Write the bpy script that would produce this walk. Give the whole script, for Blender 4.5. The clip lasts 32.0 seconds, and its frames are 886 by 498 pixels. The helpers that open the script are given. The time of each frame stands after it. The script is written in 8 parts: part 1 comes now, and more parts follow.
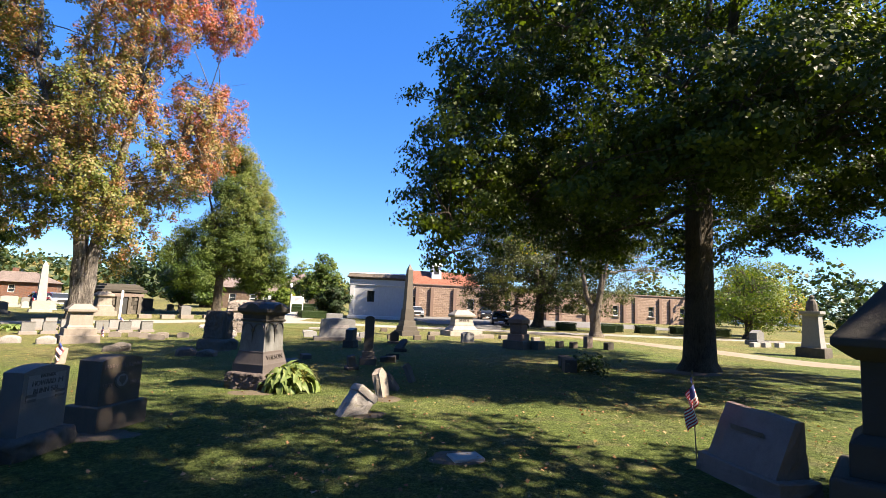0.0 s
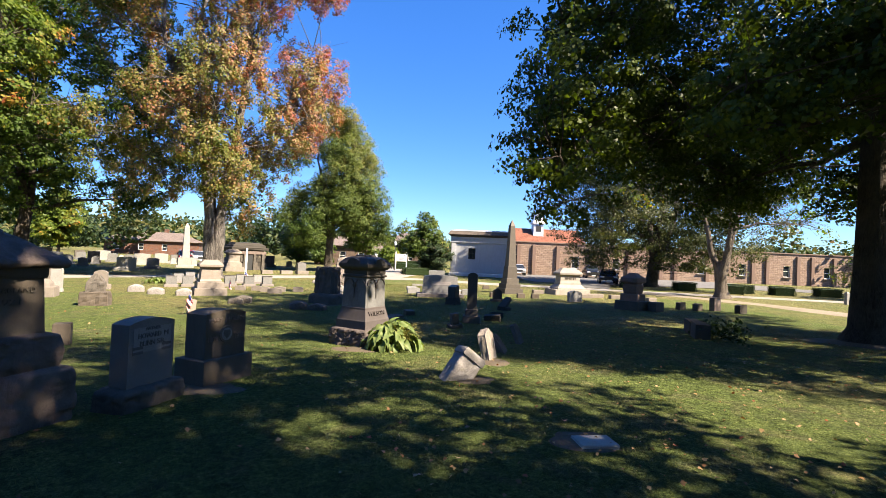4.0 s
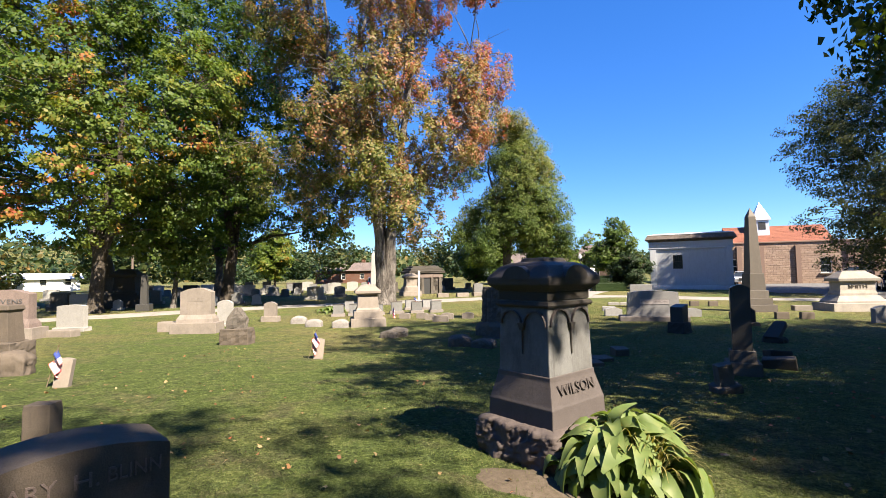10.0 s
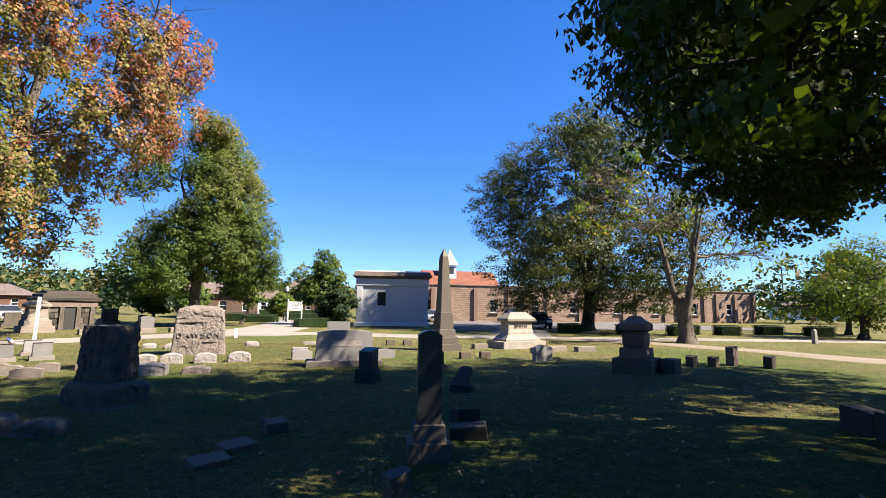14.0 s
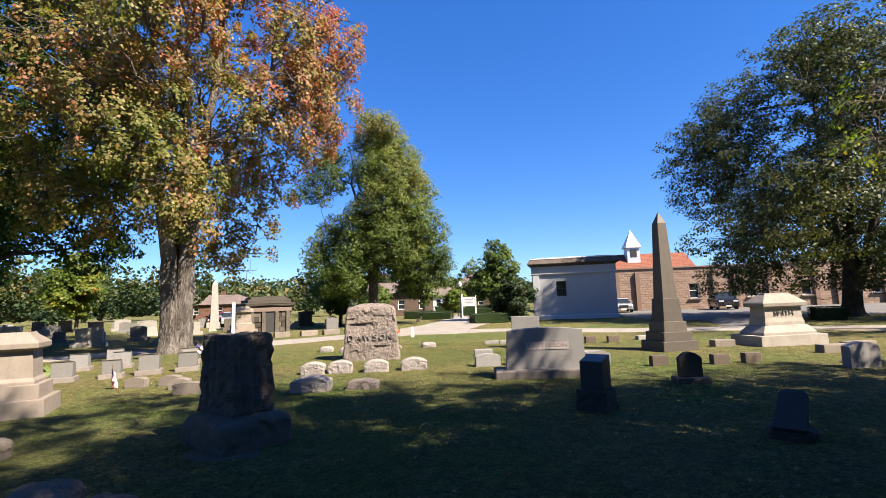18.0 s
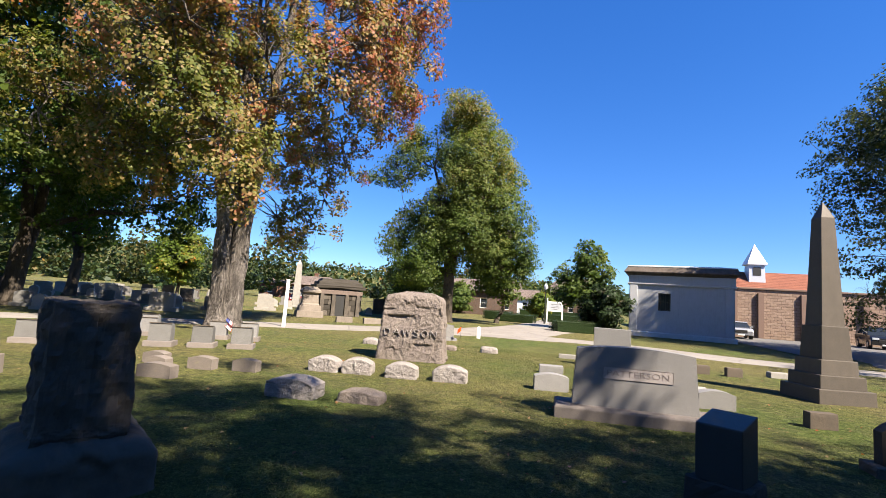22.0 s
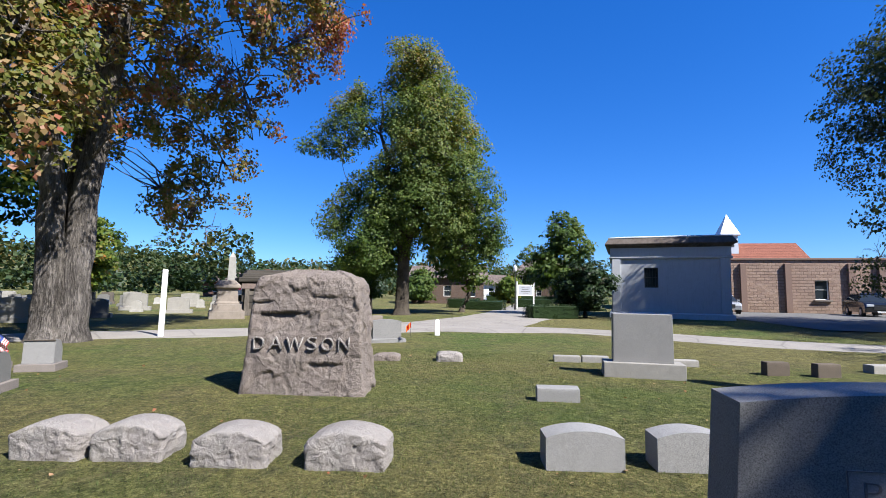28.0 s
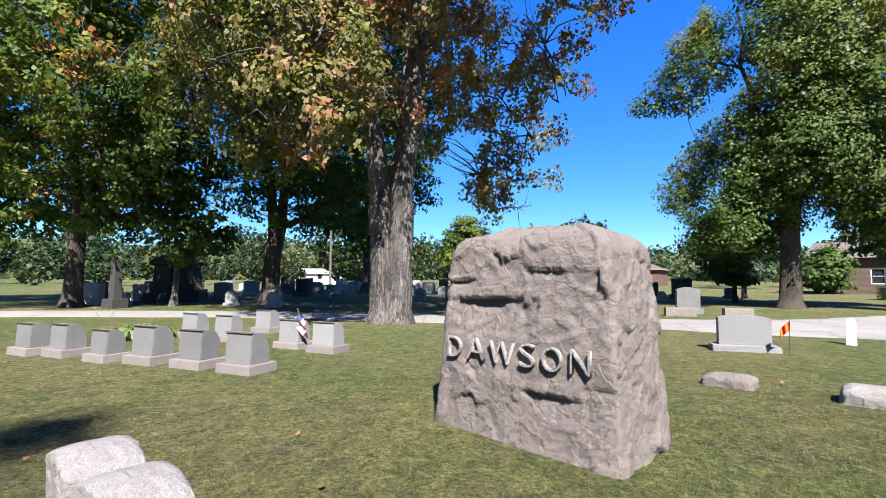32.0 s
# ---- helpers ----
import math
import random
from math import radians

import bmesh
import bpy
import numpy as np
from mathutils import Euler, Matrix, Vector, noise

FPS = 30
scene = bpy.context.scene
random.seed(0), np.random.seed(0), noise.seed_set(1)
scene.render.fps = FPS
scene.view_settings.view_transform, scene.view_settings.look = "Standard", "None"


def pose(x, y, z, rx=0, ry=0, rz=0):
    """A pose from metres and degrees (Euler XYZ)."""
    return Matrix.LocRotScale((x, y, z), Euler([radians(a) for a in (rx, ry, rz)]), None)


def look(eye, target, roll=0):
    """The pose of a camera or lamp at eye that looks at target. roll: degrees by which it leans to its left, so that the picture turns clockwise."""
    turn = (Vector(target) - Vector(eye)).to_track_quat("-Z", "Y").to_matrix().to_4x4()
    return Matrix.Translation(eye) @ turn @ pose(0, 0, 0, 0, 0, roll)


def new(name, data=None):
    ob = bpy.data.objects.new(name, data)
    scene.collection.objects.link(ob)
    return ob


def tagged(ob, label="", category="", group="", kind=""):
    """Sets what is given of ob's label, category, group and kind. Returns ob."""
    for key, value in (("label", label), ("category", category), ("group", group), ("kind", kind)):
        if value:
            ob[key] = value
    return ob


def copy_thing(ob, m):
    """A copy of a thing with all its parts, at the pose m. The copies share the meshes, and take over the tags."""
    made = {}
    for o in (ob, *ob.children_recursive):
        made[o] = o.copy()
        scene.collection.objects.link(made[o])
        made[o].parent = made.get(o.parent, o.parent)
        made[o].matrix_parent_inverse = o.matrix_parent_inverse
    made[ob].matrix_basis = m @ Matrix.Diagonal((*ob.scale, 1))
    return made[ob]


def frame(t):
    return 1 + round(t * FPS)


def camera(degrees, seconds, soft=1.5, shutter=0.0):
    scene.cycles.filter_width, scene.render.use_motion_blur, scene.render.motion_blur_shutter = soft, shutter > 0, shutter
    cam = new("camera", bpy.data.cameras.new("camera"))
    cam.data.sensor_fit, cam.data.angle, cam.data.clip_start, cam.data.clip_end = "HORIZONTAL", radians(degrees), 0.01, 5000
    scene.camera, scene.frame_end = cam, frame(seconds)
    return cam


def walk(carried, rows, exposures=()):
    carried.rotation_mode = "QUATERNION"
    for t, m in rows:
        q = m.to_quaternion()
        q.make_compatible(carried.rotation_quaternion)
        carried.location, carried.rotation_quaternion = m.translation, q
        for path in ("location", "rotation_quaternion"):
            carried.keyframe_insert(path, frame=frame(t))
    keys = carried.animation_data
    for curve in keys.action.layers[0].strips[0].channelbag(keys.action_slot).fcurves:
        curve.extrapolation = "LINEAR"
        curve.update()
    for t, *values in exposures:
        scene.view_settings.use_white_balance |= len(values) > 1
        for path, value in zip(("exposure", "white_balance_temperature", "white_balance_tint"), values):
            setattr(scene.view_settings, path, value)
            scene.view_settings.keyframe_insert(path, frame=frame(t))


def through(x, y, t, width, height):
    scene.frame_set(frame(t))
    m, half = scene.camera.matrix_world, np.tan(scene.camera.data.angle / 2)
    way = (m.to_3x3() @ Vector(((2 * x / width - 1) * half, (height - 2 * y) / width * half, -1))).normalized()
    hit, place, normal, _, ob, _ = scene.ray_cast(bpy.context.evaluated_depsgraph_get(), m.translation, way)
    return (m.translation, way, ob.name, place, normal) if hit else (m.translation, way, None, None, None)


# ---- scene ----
cam = camera(86.05, 32.0, soft=0.6)
PATH = [
    (0, (-0.294, -2.395, 1.490), (0.263, -0.488, 1.718), 2.36),
    (0.5, (-0.303, -2.362, 1.484), (0.063, -0.404, 1.668), 1.30),
    (1, (-0.306, -2.340, 1.483), (-0.121, -0.356, 1.657), 1.42),
    (1.5, (-0.308, -2.339, 1.489), (-0.275, -0.346, 1.653), 1.84),
    (2, (-0.301, -2.338, 1.485), (-0.307, -0.345, 1.648), 1.85),
    (2.5, (-0.244, -2.306, 1.485), (-0.180, -0.313, 1.641), 1.65),
    (3, (-0.154, -2.167, 1.458), (-0.044, -0.174, 1.577), 1.59),
    (3.5, (-0.220, -1.814, 1.440), (-0.046, 0.177, 1.511), 2.25),
    (5.5, (-0.088, -0.337, 1.414), (-0.080, 1.663, 1.416), 2.10),
    (6, (0.001, 0.156, 1.412), (-0.001, 2.156, 1.440), -0.64),
    (6.5, (-0.027, 0.598, 1.359), (-0.228, 2.588, 1.378), 0.02),
    (7, (-0.119, 1.044, 1.368), (-0.439, 3.018, 1.372), 1.14),
    (7.5, (-0.049, 1.492, 1.324), (-0.396, 3.462, 1.360), -1.50),
    (8, (-0.113, 1.783, 1.368), (-0.549, 3.735, 1.416), -1.63),
    (8.5, (-0.267, 2.195, 1.360), (-0.813, 4.118, 1.409), 0.26),
    (9, (-0.309, 2.567, 1.339), (-0.876, 4.484, 1.379), -1.04),
    (9.5, (-0.374, 2.953, 1.350), (-0.942, 4.868, 1.438), -2.89),
    (10, (-0.573, 3.365, 1.294), (-1.161, 5.274, 1.397), -1.01),
    (10.5, (-0.660, 3.783, 1.271), (-1.226, 5.700, 1.339), -1.54),
    (11, (-0.717, 4.073, 1.343), (-1.299, 5.985, 1.428), -2.46),
    (11.5, (-0.707, 4.728, 1.287), (-0.820, 6.721, 1.411), 0.68),
    (12, (-0.564, 5.111, 1.268), (-0.114, 7.053, 1.437), 1.48),
    (12.5, (-0.311, 5.438, 1.311), (0.388, 7.301, 1.510), -0.09),
    (13, (-0.158, 5.842, 1.280), (0.490, 7.727, 1.445), 1.87),
    (13.5, (0.065, 6.355, 1.276), (0.653, 8.257, 1.465), 1.81),
    (14, (0.327, 6.756, 1.303), (0.873, 8.665, 1.545), 0.80),
    (14.5, (0.439, 7.227, 1.222), (0.668, 9.201, 1.448), 3.38),
    (15, (0.439, 7.889, 1.208), (0.525, 9.877, 1.414), 2.90),
    (15.5, (0.555, 8.340, 1.191), (0.513, 10.326, 1.426), -0.32),
    (17.5, (-0.097, 10.327, 1.328), (-0.445, 12.285, 1.541), -1.18),
    (18, (0.062, 10.965, 1.195), (-0.070, 12.948, 1.417), -1.98),
    (18.5, (0.098, 11.331, 1.203), (0.223, 13.315, 1.420), -1.90),
    (19, (0.249, 11.594, 1.149), (0.337, 13.580, 1.366), -0.39),
    (19.5, (0.240, 12.074, 1.149), (0.535, 14.038, 1.387), 0.67),
    (20, (0.289, 12.534, 1.180), (0.367, 14.514, 1.449), 0.58),
    (20.5, (0.376, 12.969, 1.138), (0.271, 14.951, 1.385), 3.06),
    (21, (0.536, 13.368, 1.097), (0.447, 15.352, 1.331), 2.76),
    (21.5, (0.593, 13.781, 1.096), (0.269, 15.740, 1.338), 1.89),
    (22, (0.579, 14.218, 1.066), (0.058, 16.137, 1.279), 3.90),
    (22.5, (0.597, 14.722, 1.013), (0.115, 16.655, 1.186), 2.29),
    (23, (0.501, 15.158, 1.009), (-0.281, 16.995, 1.122), 0.45),
    (23.5, (0.285, 15.578, 0.994), (-0.493, 17.421, 1.015), 0.60),
    (24, (0.175, 15.930, 0.990), (-0.399, 17.845, 1.035), 0.02),
    (24.5, (0.018, 16.343, 0.981), (-0.526, 18.260, 1.143), -0.64),
    (25, (-0.151, 16.784, 1.024), (-0.678, 18.707, 1.176), -1.52),
    (25.5, (-0.129, 17.269, 0.986), (-0.420, 19.234, 1.215), -2.11),
    (26, (-0.211, 17.820, 0.952), (-0.585, 19.769, 1.193), 0.93),
    (26.5, (-0.204, 18.212, 0.938), (-0.580, 20.162, 1.176), 2.09),
    (28.5, (-0.104, 20.196, 0.920), (-0.499, 22.151, 1.073), -0.16),
    (29, (-0.189, 20.658, 0.903), (-0.813, 22.555, 1.023), 1.34),
    (29.5, (-0.198, 21.130, 0.877), (-0.820, 23.028, 0.978), -0.16),
    (30, (-0.192, 21.568, 0.902), (-0.971, 23.403, 1.054), -0.24),
    (30.5, (-0.316, 21.971, 0.841), (-1.375, 23.658, 1.019), 1.43),
    (31, (-0.391, 22.438, 0.817), (-1.697, 23.932, 1.071), 0.75),
    (31.5, (-0.446, 22.863, 0.811), (-1.951, 24.157, 1.059), 0.35),
    (32, (-0.600, 23.245, 0.776), (-2.190, 24.452, 0.897), 0.19),
]
walk(cam, [(t, look(eye, target, roll)) for t, eye, target, roll in PATH], [(0.0, 2.23, 7700, 13), (3.5, 2.15, 7700, 13), (6.0, 2.06, 7250, 11), (9.0, 2.01, 7200, 11), (11.0, 1.97, 7400, 13), (12.0, 1.93, 6900, 12), (14.0, 1.88, 7200, 13), (15.0, 1.84, 7500, 14), (17.5, 1.79, 7400, 14), (23.0, 1.69, 7100, 13), (26.0, 1.47, 6200, 11), (29.0, 1.39, 6000, 11), (32.0, 1.86, 6000, 13)])

# ---- daylight ----
SUN_FROM = Vector((0.87, -0.49, 0.0)).normalized()  # the way on the ground towards the sun
SUN_UP = 46.0
scene.render.film_transparent = False
world = bpy.data.worlds.new("clear_sky")
scene.world = world
world.use_nodes = True
wt = world.node_tree
wt.nodes.clear()
sky = wt.nodes.new("ShaderNodeTexSky")
sky.sky_type, sky.sun_disc = "NISHITA", False
sky.sun_elevation = radians(SUN_UP)
sky.sun_rotation = math.atan2(SUN_FROM.x, SUN_FROM.y)
sky.altitude, sky.air_density, sky.dust_density, sky.ozone_density = 300, 1.0, 0.12, 1.5
bg = wt.nodes.new("ShaderNodeBackground")
bg.inputs["Strength"].default_value = 0.058
wo = wt.nodes.new("ShaderNodeOutputWorld")
even = wt.nodes.new("ShaderNodeGamma")
even.inputs["Gamma"].default_value = 0.72
wt.links.new(sky.outputs[0], even.inputs["Color"])
deep = wt.nodes.new("ShaderNodeHueSaturation")
deep.inputs["Saturation"].default_value = 1.62
wt.links.new(even.outputs[0], deep.inputs["Color"])
clear = wt.nodes.new("ShaderNodeMix")
clear.data_type, clear.blend_type = "RGBA", "MULTIPLY"
clear.inputs[0].default_value = 1.0
clear.inputs[7].default_value = (0.7, 1.12, 1.86, 1)
wt.links.new(deep.outputs[0], clear.inputs[6])
wt.links.new(clear.outputs[2], bg.inputs[0])
wt.links.new(bg.outputs[0], wo.inputs[0])
sun = new("sun", bpy.data.lights.new("sun", "SUN"))
sun.data.energy, sun.data.angle, sun.data.color = 5.0, radians(0.53), (1.0, 0.94, 0.83)
su = radians(SUN_UP)
to_sun = Vector((SUN_FROM.x * math.cos(su), SUN_FROM.y * math.cos(su), math.sin(su)))
sun.matrix_basis = look(to_sun * 80, (0, 0, 0))

# ---- small tools ----
RNG = np.random.default_rng(7)


def ground_z(x, y):
    s = min(max((y - 5.5) / 11.0, 0.0), 1.0)
    return -0.22 - 0.33 * s * s * (3 - 2 * s)


def link_mesh(name, bm, material=None, smooth=False):
    me = bpy.data.meshes.new(name)
    bm.normal_update()
    bm.to_mesh(me)
    bm.free()
    if smooth:
        me.shade_smooth()
    for m in material if isinstance(material, (list, tuple)) else [material]:
        if m:
            me.materials.append(m)
    return me


def part(name, bm, material, parent, label="", smooth=False):
    """A bmesh, or ready mesh data, as one mesh object under a thing or a part."""
    me = bm if isinstance(bm, bpy.types.Mesh) else link_mesh(name, bm, material, smooth)
    ob = new(name, me)
    ob.parent = parent
    return tagged(ob, label)


def thing(name, x, y, turn=0.0, label="", category="", group="", kind="", sink=0.0, tilt=(0, 0)):
    ob = new(name)
    ob.empty_display_size = 0.2
    ob.matrix_basis = pose(x, y, ground_z(x, y) - sink, tilt[0], tilt[1], turn)
    return tagged(ob, label, category, group, kind)


def solid(name, bm, material, label="", category="", group="", kind="", smooth=False):
    ob = new(name, link_mesh(name, bm, material, smooth))
    return tagged(ob, label, category, group, kind)


def raw_mesh(name, verts, loops, sizes, material, smooth=False):
    """Mesh data from arrays: vertices, corner indices, corners for each face."""
    me = bpy.data.meshes.new(name)
    me.vertices.add(len(verts))
    me.vertices.foreach_set("co", np.asarray(verts, np.float32).ravel())
    me.loops.add(len(loops))
    me.loops.foreach_set("vertex_index", np.asarray(loops, np.int32))
    me.polygons.add(len(sizes))
    starts = np.concatenate([[0], np.cumsum(sizes)[:-1]]).astype(np.int32)
    me.polygons.foreach_set("loop_start", starts)
    me.update(calc_edges=True)
    me.validate()
    if smooth:
        me.shade_smooth()
    for m in material if isinstance(material, (list, tuple)) else [material]:
        me.materials.append(m)
    return me


def box(bm, x, y, z, w, d, h, bev=0.0, mat=0):
    """A box centred at x, y, standing on z."""
    m = Matrix.Translation((x, y, z + h / 2)) @ Matrix.Diagonal((w, d, h, 1))
    r = bmesh.ops.create_cube(bm, size=1, matrix=m)
    fs = {f for v in r["verts"] for f in v.link_faces}
    for f in fs:
        f.material_index = mat
    if bev:
        es = list({e for v in r["verts"] for e in v.link_edges})
        bmesh.ops.bevel(bm, geom=es, offset=bev, segments=2, affect="EDGES", profile=0.6)
    return r["verts"]


def rod(bm, a, b, r1, r2=None, n=8, mat=0):
    a, b = Vector(a), Vector(b)
    r2 = r1 if r2 is None else r2
    m = Matrix.Translation((a + b) / 2) @ (b - a).to_track_quat("Z", "Y").to_matrix().to_4x4()
    r = bmesh.ops.create_cone(bm, cap_ends=True, segments=n, radius1=r1, radius2=r2, depth=(b - a).length, matrix=m)
    for f in {f for v in r["verts"] for f in v.link_faces}:
        f.material_index = mat
    return r["verts"]


def loft(bm, secs, bev=0.0, x=0.0, y=0.0):
    """Rectangular sections (z, width, depth) one above the other, closed."""
    rings = []
    for z, w, d in secs:
        rings.append([bm.verts.new((x + sx * w / 2, y + sy * d / 2, z)) for sx, sy in ((-1, -1), (1, -1), (1, 1), (-1, 1))])
    bm.faces.new(rings[0][::-1])
    bm.faces.new(rings[-1])
    for a, b in zip(rings, rings[1:]):
        for i in range(4):
            j = (i + 1) % 4
            bm.faces.new((a[i], a[j], b[j], b[i]))
    if bev:
        es = list({e for r in rings for v in r for e in v.link_edges})
        bmesh.ops.bevel(bm, geom=es, offset=bev, segments=2, affect="EDGES", profile=0.6)


def lathe(bm, prof, n=20, x=0.0, y=0.0):
    """Profile of (radius, z) turned round an upright axis."""
    rings = []
    for r, z in prof:
        rings.append([bm.verts.new((x + r * math.cos(2 * math.pi * i / n), y + r * math.sin(2 * math.pi * i / n), z)) for i in range(n)])
    bm.faces.new(rings[0][::-1])
    bm.faces.new(rings[-1])
    for a, b in zip(rings, rings[1:]):
        for i in range(n):
            j = (i + 1) % n
            bm.faces.new((a[i], a[j], b[j], b[i]))


def tablet(bm, w, d, z0, h, rise=0.0, bev=0.012, n=10, shoulder=0.0, cap="arc", lean=0.0):
    """An upright slab with its top an arc, a gable, or an arc between shoulders."""
    pts = [(-w / 2, 0)]
    if cap == "gable":
        pts += [(-w / 2, h - rise), (0, h), (w / 2, h - rise)]
    elif rise > 0:
        if shoulder:
            pts.append((-w / 2, h - rise - shoulder * 0.3))
        a = w / 2 - shoulder
        for i in range(n + 1):
            u = -1 + 2 * i / n
            pts.append((a * u, h - rise + rise * math.sqrt(max(0, 1 - u * u)) if rise > 0.3 * w else h - rise * u * u))
        if shoulder:
            pts.append((w / 2, h - rise - shoulder * 0.3))
    else:
        pts += [(-w / 2, h), (w / 2, h)]
    pts.append((w / 2, 0))
    lo = [bm.verts.new((px, -d / 2 + lean * pz, z0 + pz)) for px, pz in pts]
    hi = [bm.verts.new((px, d / 2, z0 + pz)) for px, pz in pts]
    bm.faces.new(lo)
    bm.faces.new(hi[::-1])
    k = len(pts)
    for i in range(k):
        j = (i + 1) % k
        bm.faces.new((lo[j], lo[i], hi[i], hi[j]))
    if bev:
        es = [e for v in lo + hi for e in v.link_edges if e.calc_face_angle(0) > 0.5]
        bmesh.ops.bevel(bm, geom=list(set(es)), offset=bev, segments=2, affect="EDGES", profile=0.6)


def split(bm, cuts):
    bmesh.ops.subdivide_edges(bm, edges=bm.edges[:], cuts=cuts, use_grid_fill=True)


def roughen(bm, amp, scale, seed=0, facet=0.5, below=-9.0, only=None):
    """Quarry face: broken lumps and fine chips along the normals."""
    bm.normal_update()
    off = Vector((seed * 3.7, seed * 1.3, seed * 5.1))
    for v in bm.verts:
        if v.co.z < below or (only and not only(v)):
            continue
        p = v.co * scale + off
        d1 = noise.voronoi(p)[0][0]
        a = (0.45 - d1) * facet + noise.fractal(p * 1.7, 0.8, 2.0, 4) * 0.6 * (1 - facet * 0.5)
        v.co += v.normal * a * amp


def chipped(name, secs, around, seed, amp, cell, material, round_=0.16, up=40, fine=0.42, arch=0.0, scoops=(), calm=None, flat_top=False):
    """A block left as it was split in the quarry: crisp chips, each its own small plane."""
    rng = np.random.default_rng(seed)
    zs = np.array([s[0] for s in secs], float)
    hh = np.linspace(0, 1, up) * (zs[-1] - zs[0]) + zs[0]
    ang = np.linspace(0, 2 * np.pi, around, endpoint=False)
    e = round_
    c, s_ = np.cos(ang), np.sin(ang)
    ux, uy = np.sign(c) * np.abs(c) ** e, np.sign(s_) * np.abs(s_) ** e
    # even spacing along the outline
    per = np.concatenate([[0], np.cumsum(np.hypot(np.diff(np.append(ux, ux[0])) * secs[1][1], np.diff(np.append(uy, uy[0])) * secs[1][2]))])
    tt = np.linspace(0, per[-1], around, endpoint=False)
    ux, uy = np.interp(tt, per, np.append(ux, ux[0])), np.interp(tt, per, np.append(uy, uy[0]))
    vs = []
    for z in hh:
        w, d = np.interp(z, zs, [s[1] for s in secs]) / 2, np.interp(z, zs, [s[2] for s in secs]) / 2
        vs += [(ux[i] * w, uy[i] * d, z) for i in range(around)]
    w, d = secs[-1][1] / 2, secs[-1][2] / 2
    rings = max(4, up // 4)
    for k in range(1, rings):
        f = 1 - k / rings
        vs += [(ux[i] * w * f, uy[i] * d * f, zs[-1] + 0.06 * (zs[-1] - 0) * (1 - f * f) * 0.5) for i in range(around)]
    tot = up + rings - 1
    q = [(j * around + i, j * around + (i + 1) % around, (j + 1) * around + (i + 1) % around, (j + 1) * around + i) for j in range(tot - 1) for i in range(around)]
    me = raw_mesh(name, vs, np.array(q).ravel(), np.full(len(q), 4), material, False)
    bm = bmesh.new()
    bm.from_mesh(me)
    bm.verts.ensure_lookup_table()
    bm.faces.new([bm.verts[(tot - 1) * around + i] for i in range(around)])
    for _ in range(2):
        bmesh.ops.smooth_vert(bm, verts=bm.verts[:], factor=0.5, use_axis_x=True, use_axis_y=True, use_axis_z=True)
    bm.normal_update()
    off = Vector(tuple(rng.uniform(-20, 20, 3)))
    out = []
    half, top = secs[1][1] / 2, secs[-1][0]
    for v in bm.verts:
        n = v.normal.copy()
        a = 0.0
        warp = Vector((noise.noise(v.co * 2.5 + off), noise.noise(v.co * 2.5 - off), noise.noise(v.co * 2.5 + off * 2))) * 0.3 * cell
        for sc, am in ((cell, amp), (cell * 0.42, amp * fine), (cell * 0.19, amp * fine * 0.38)):
            p = (v.co + warp) / sc + off
            dist, pts = noise.voronoi(p)
            tilt = Vector((noise.cell(pts[0] * 7.1 + off), noise.cell(pts[0] * 5.3 - off), noise.cell(pts[0] * 3.7)))
            a += am * (0.55 * noise.cell(pts[0] * 9.7) + 0.9 * (p - pts[0]).dot(tilt - n * tilt.dot(n)))
        a += amp * 0.5 * noise.fractal(v.co * 1.6 / cell * 0.4 + off, 1.0, 2.0, 3) + amp * 0.16 * noise.fractal(v.co * 30 + off, 0.9, 2.0, 3)
        if calm and n.y < -0.3 and calm[0] < v.co.z < calm[1]:
            a = a * 0.3 + 0.004
        if flat_top and n.z > 0.6:
            a *= 0.18
        for sx, sz, sw, sh, deep in scoops:
            if n.y < -0.2 and v.co.z < sz:
                a -= deep * math.exp(-((v.co.x - sx) / sw) ** 2 - ((v.co.z - sz) / sh) ** 2)
        drop = Vector((0, 0, -arch * min(1.3, abs(v.co.x) / half) ** 2.2 * max(0.0, v.co.z / top) ** 2))
        out.append((v, n * a + drop))
    for v, o in out:
        v.co += o
    bm.to_mesh(me)
    bm.free()
    return me


def letters(text, size, depth, material, parent, x, y, z, name="lettering", label="", width=None, up=(90, 0, 0), thin=0.0):
    if " " in text:
        words, at = text.split(" "), x - width / 2
        unit = width / len(text)
        for word in words:
            w = unit * (len(word) + 0.25)
            letters(word, size, depth, material, parent, at + w / 2, y, z, name, label, w * 0.98, up)
            at += w + unit * 0.75
        return None
    cu = bpy.data.curves.new(name, "FONT")
    cu.body, cu.size, cu.extrude, cu.align_x, cu.align_y = text, size, depth, "CENTER", "CENTER"
    cu.resolution_u = 3
    cu.offset = thin
    tmp = bpy.data.objects.new(name, cu)
    me = bpy.data.meshes.new_from_object(tmp)
    bpy.data.objects.remove(tmp)
    co = np.array([v.co for v in me.vertices])
    wide = co[:, 0].max() - co[:, 0].min()
    k = width / wide if width else 1.0
    me.materials.clear()
    me.materials.append(material)
    ob = new(name, me)
    ob.parent = parent
    ob.matrix_basis = pose(x, y, z, *up) @ Matrix.Diagonal((k, 1, 1, 1))
    return tagged(ob, label)


def bars(widths, size, material, parent, x, y, z, step, name="worn_inscription", label=""):
    """Worn lines of writing that nobody can read, as plain bars."""
    bm = bmesh.new()
    for i, w in enumerate(widths):
        box(bm, x, y, z - i * step, w, 0.004, size)
    return part(name, bm, material, parent, label)


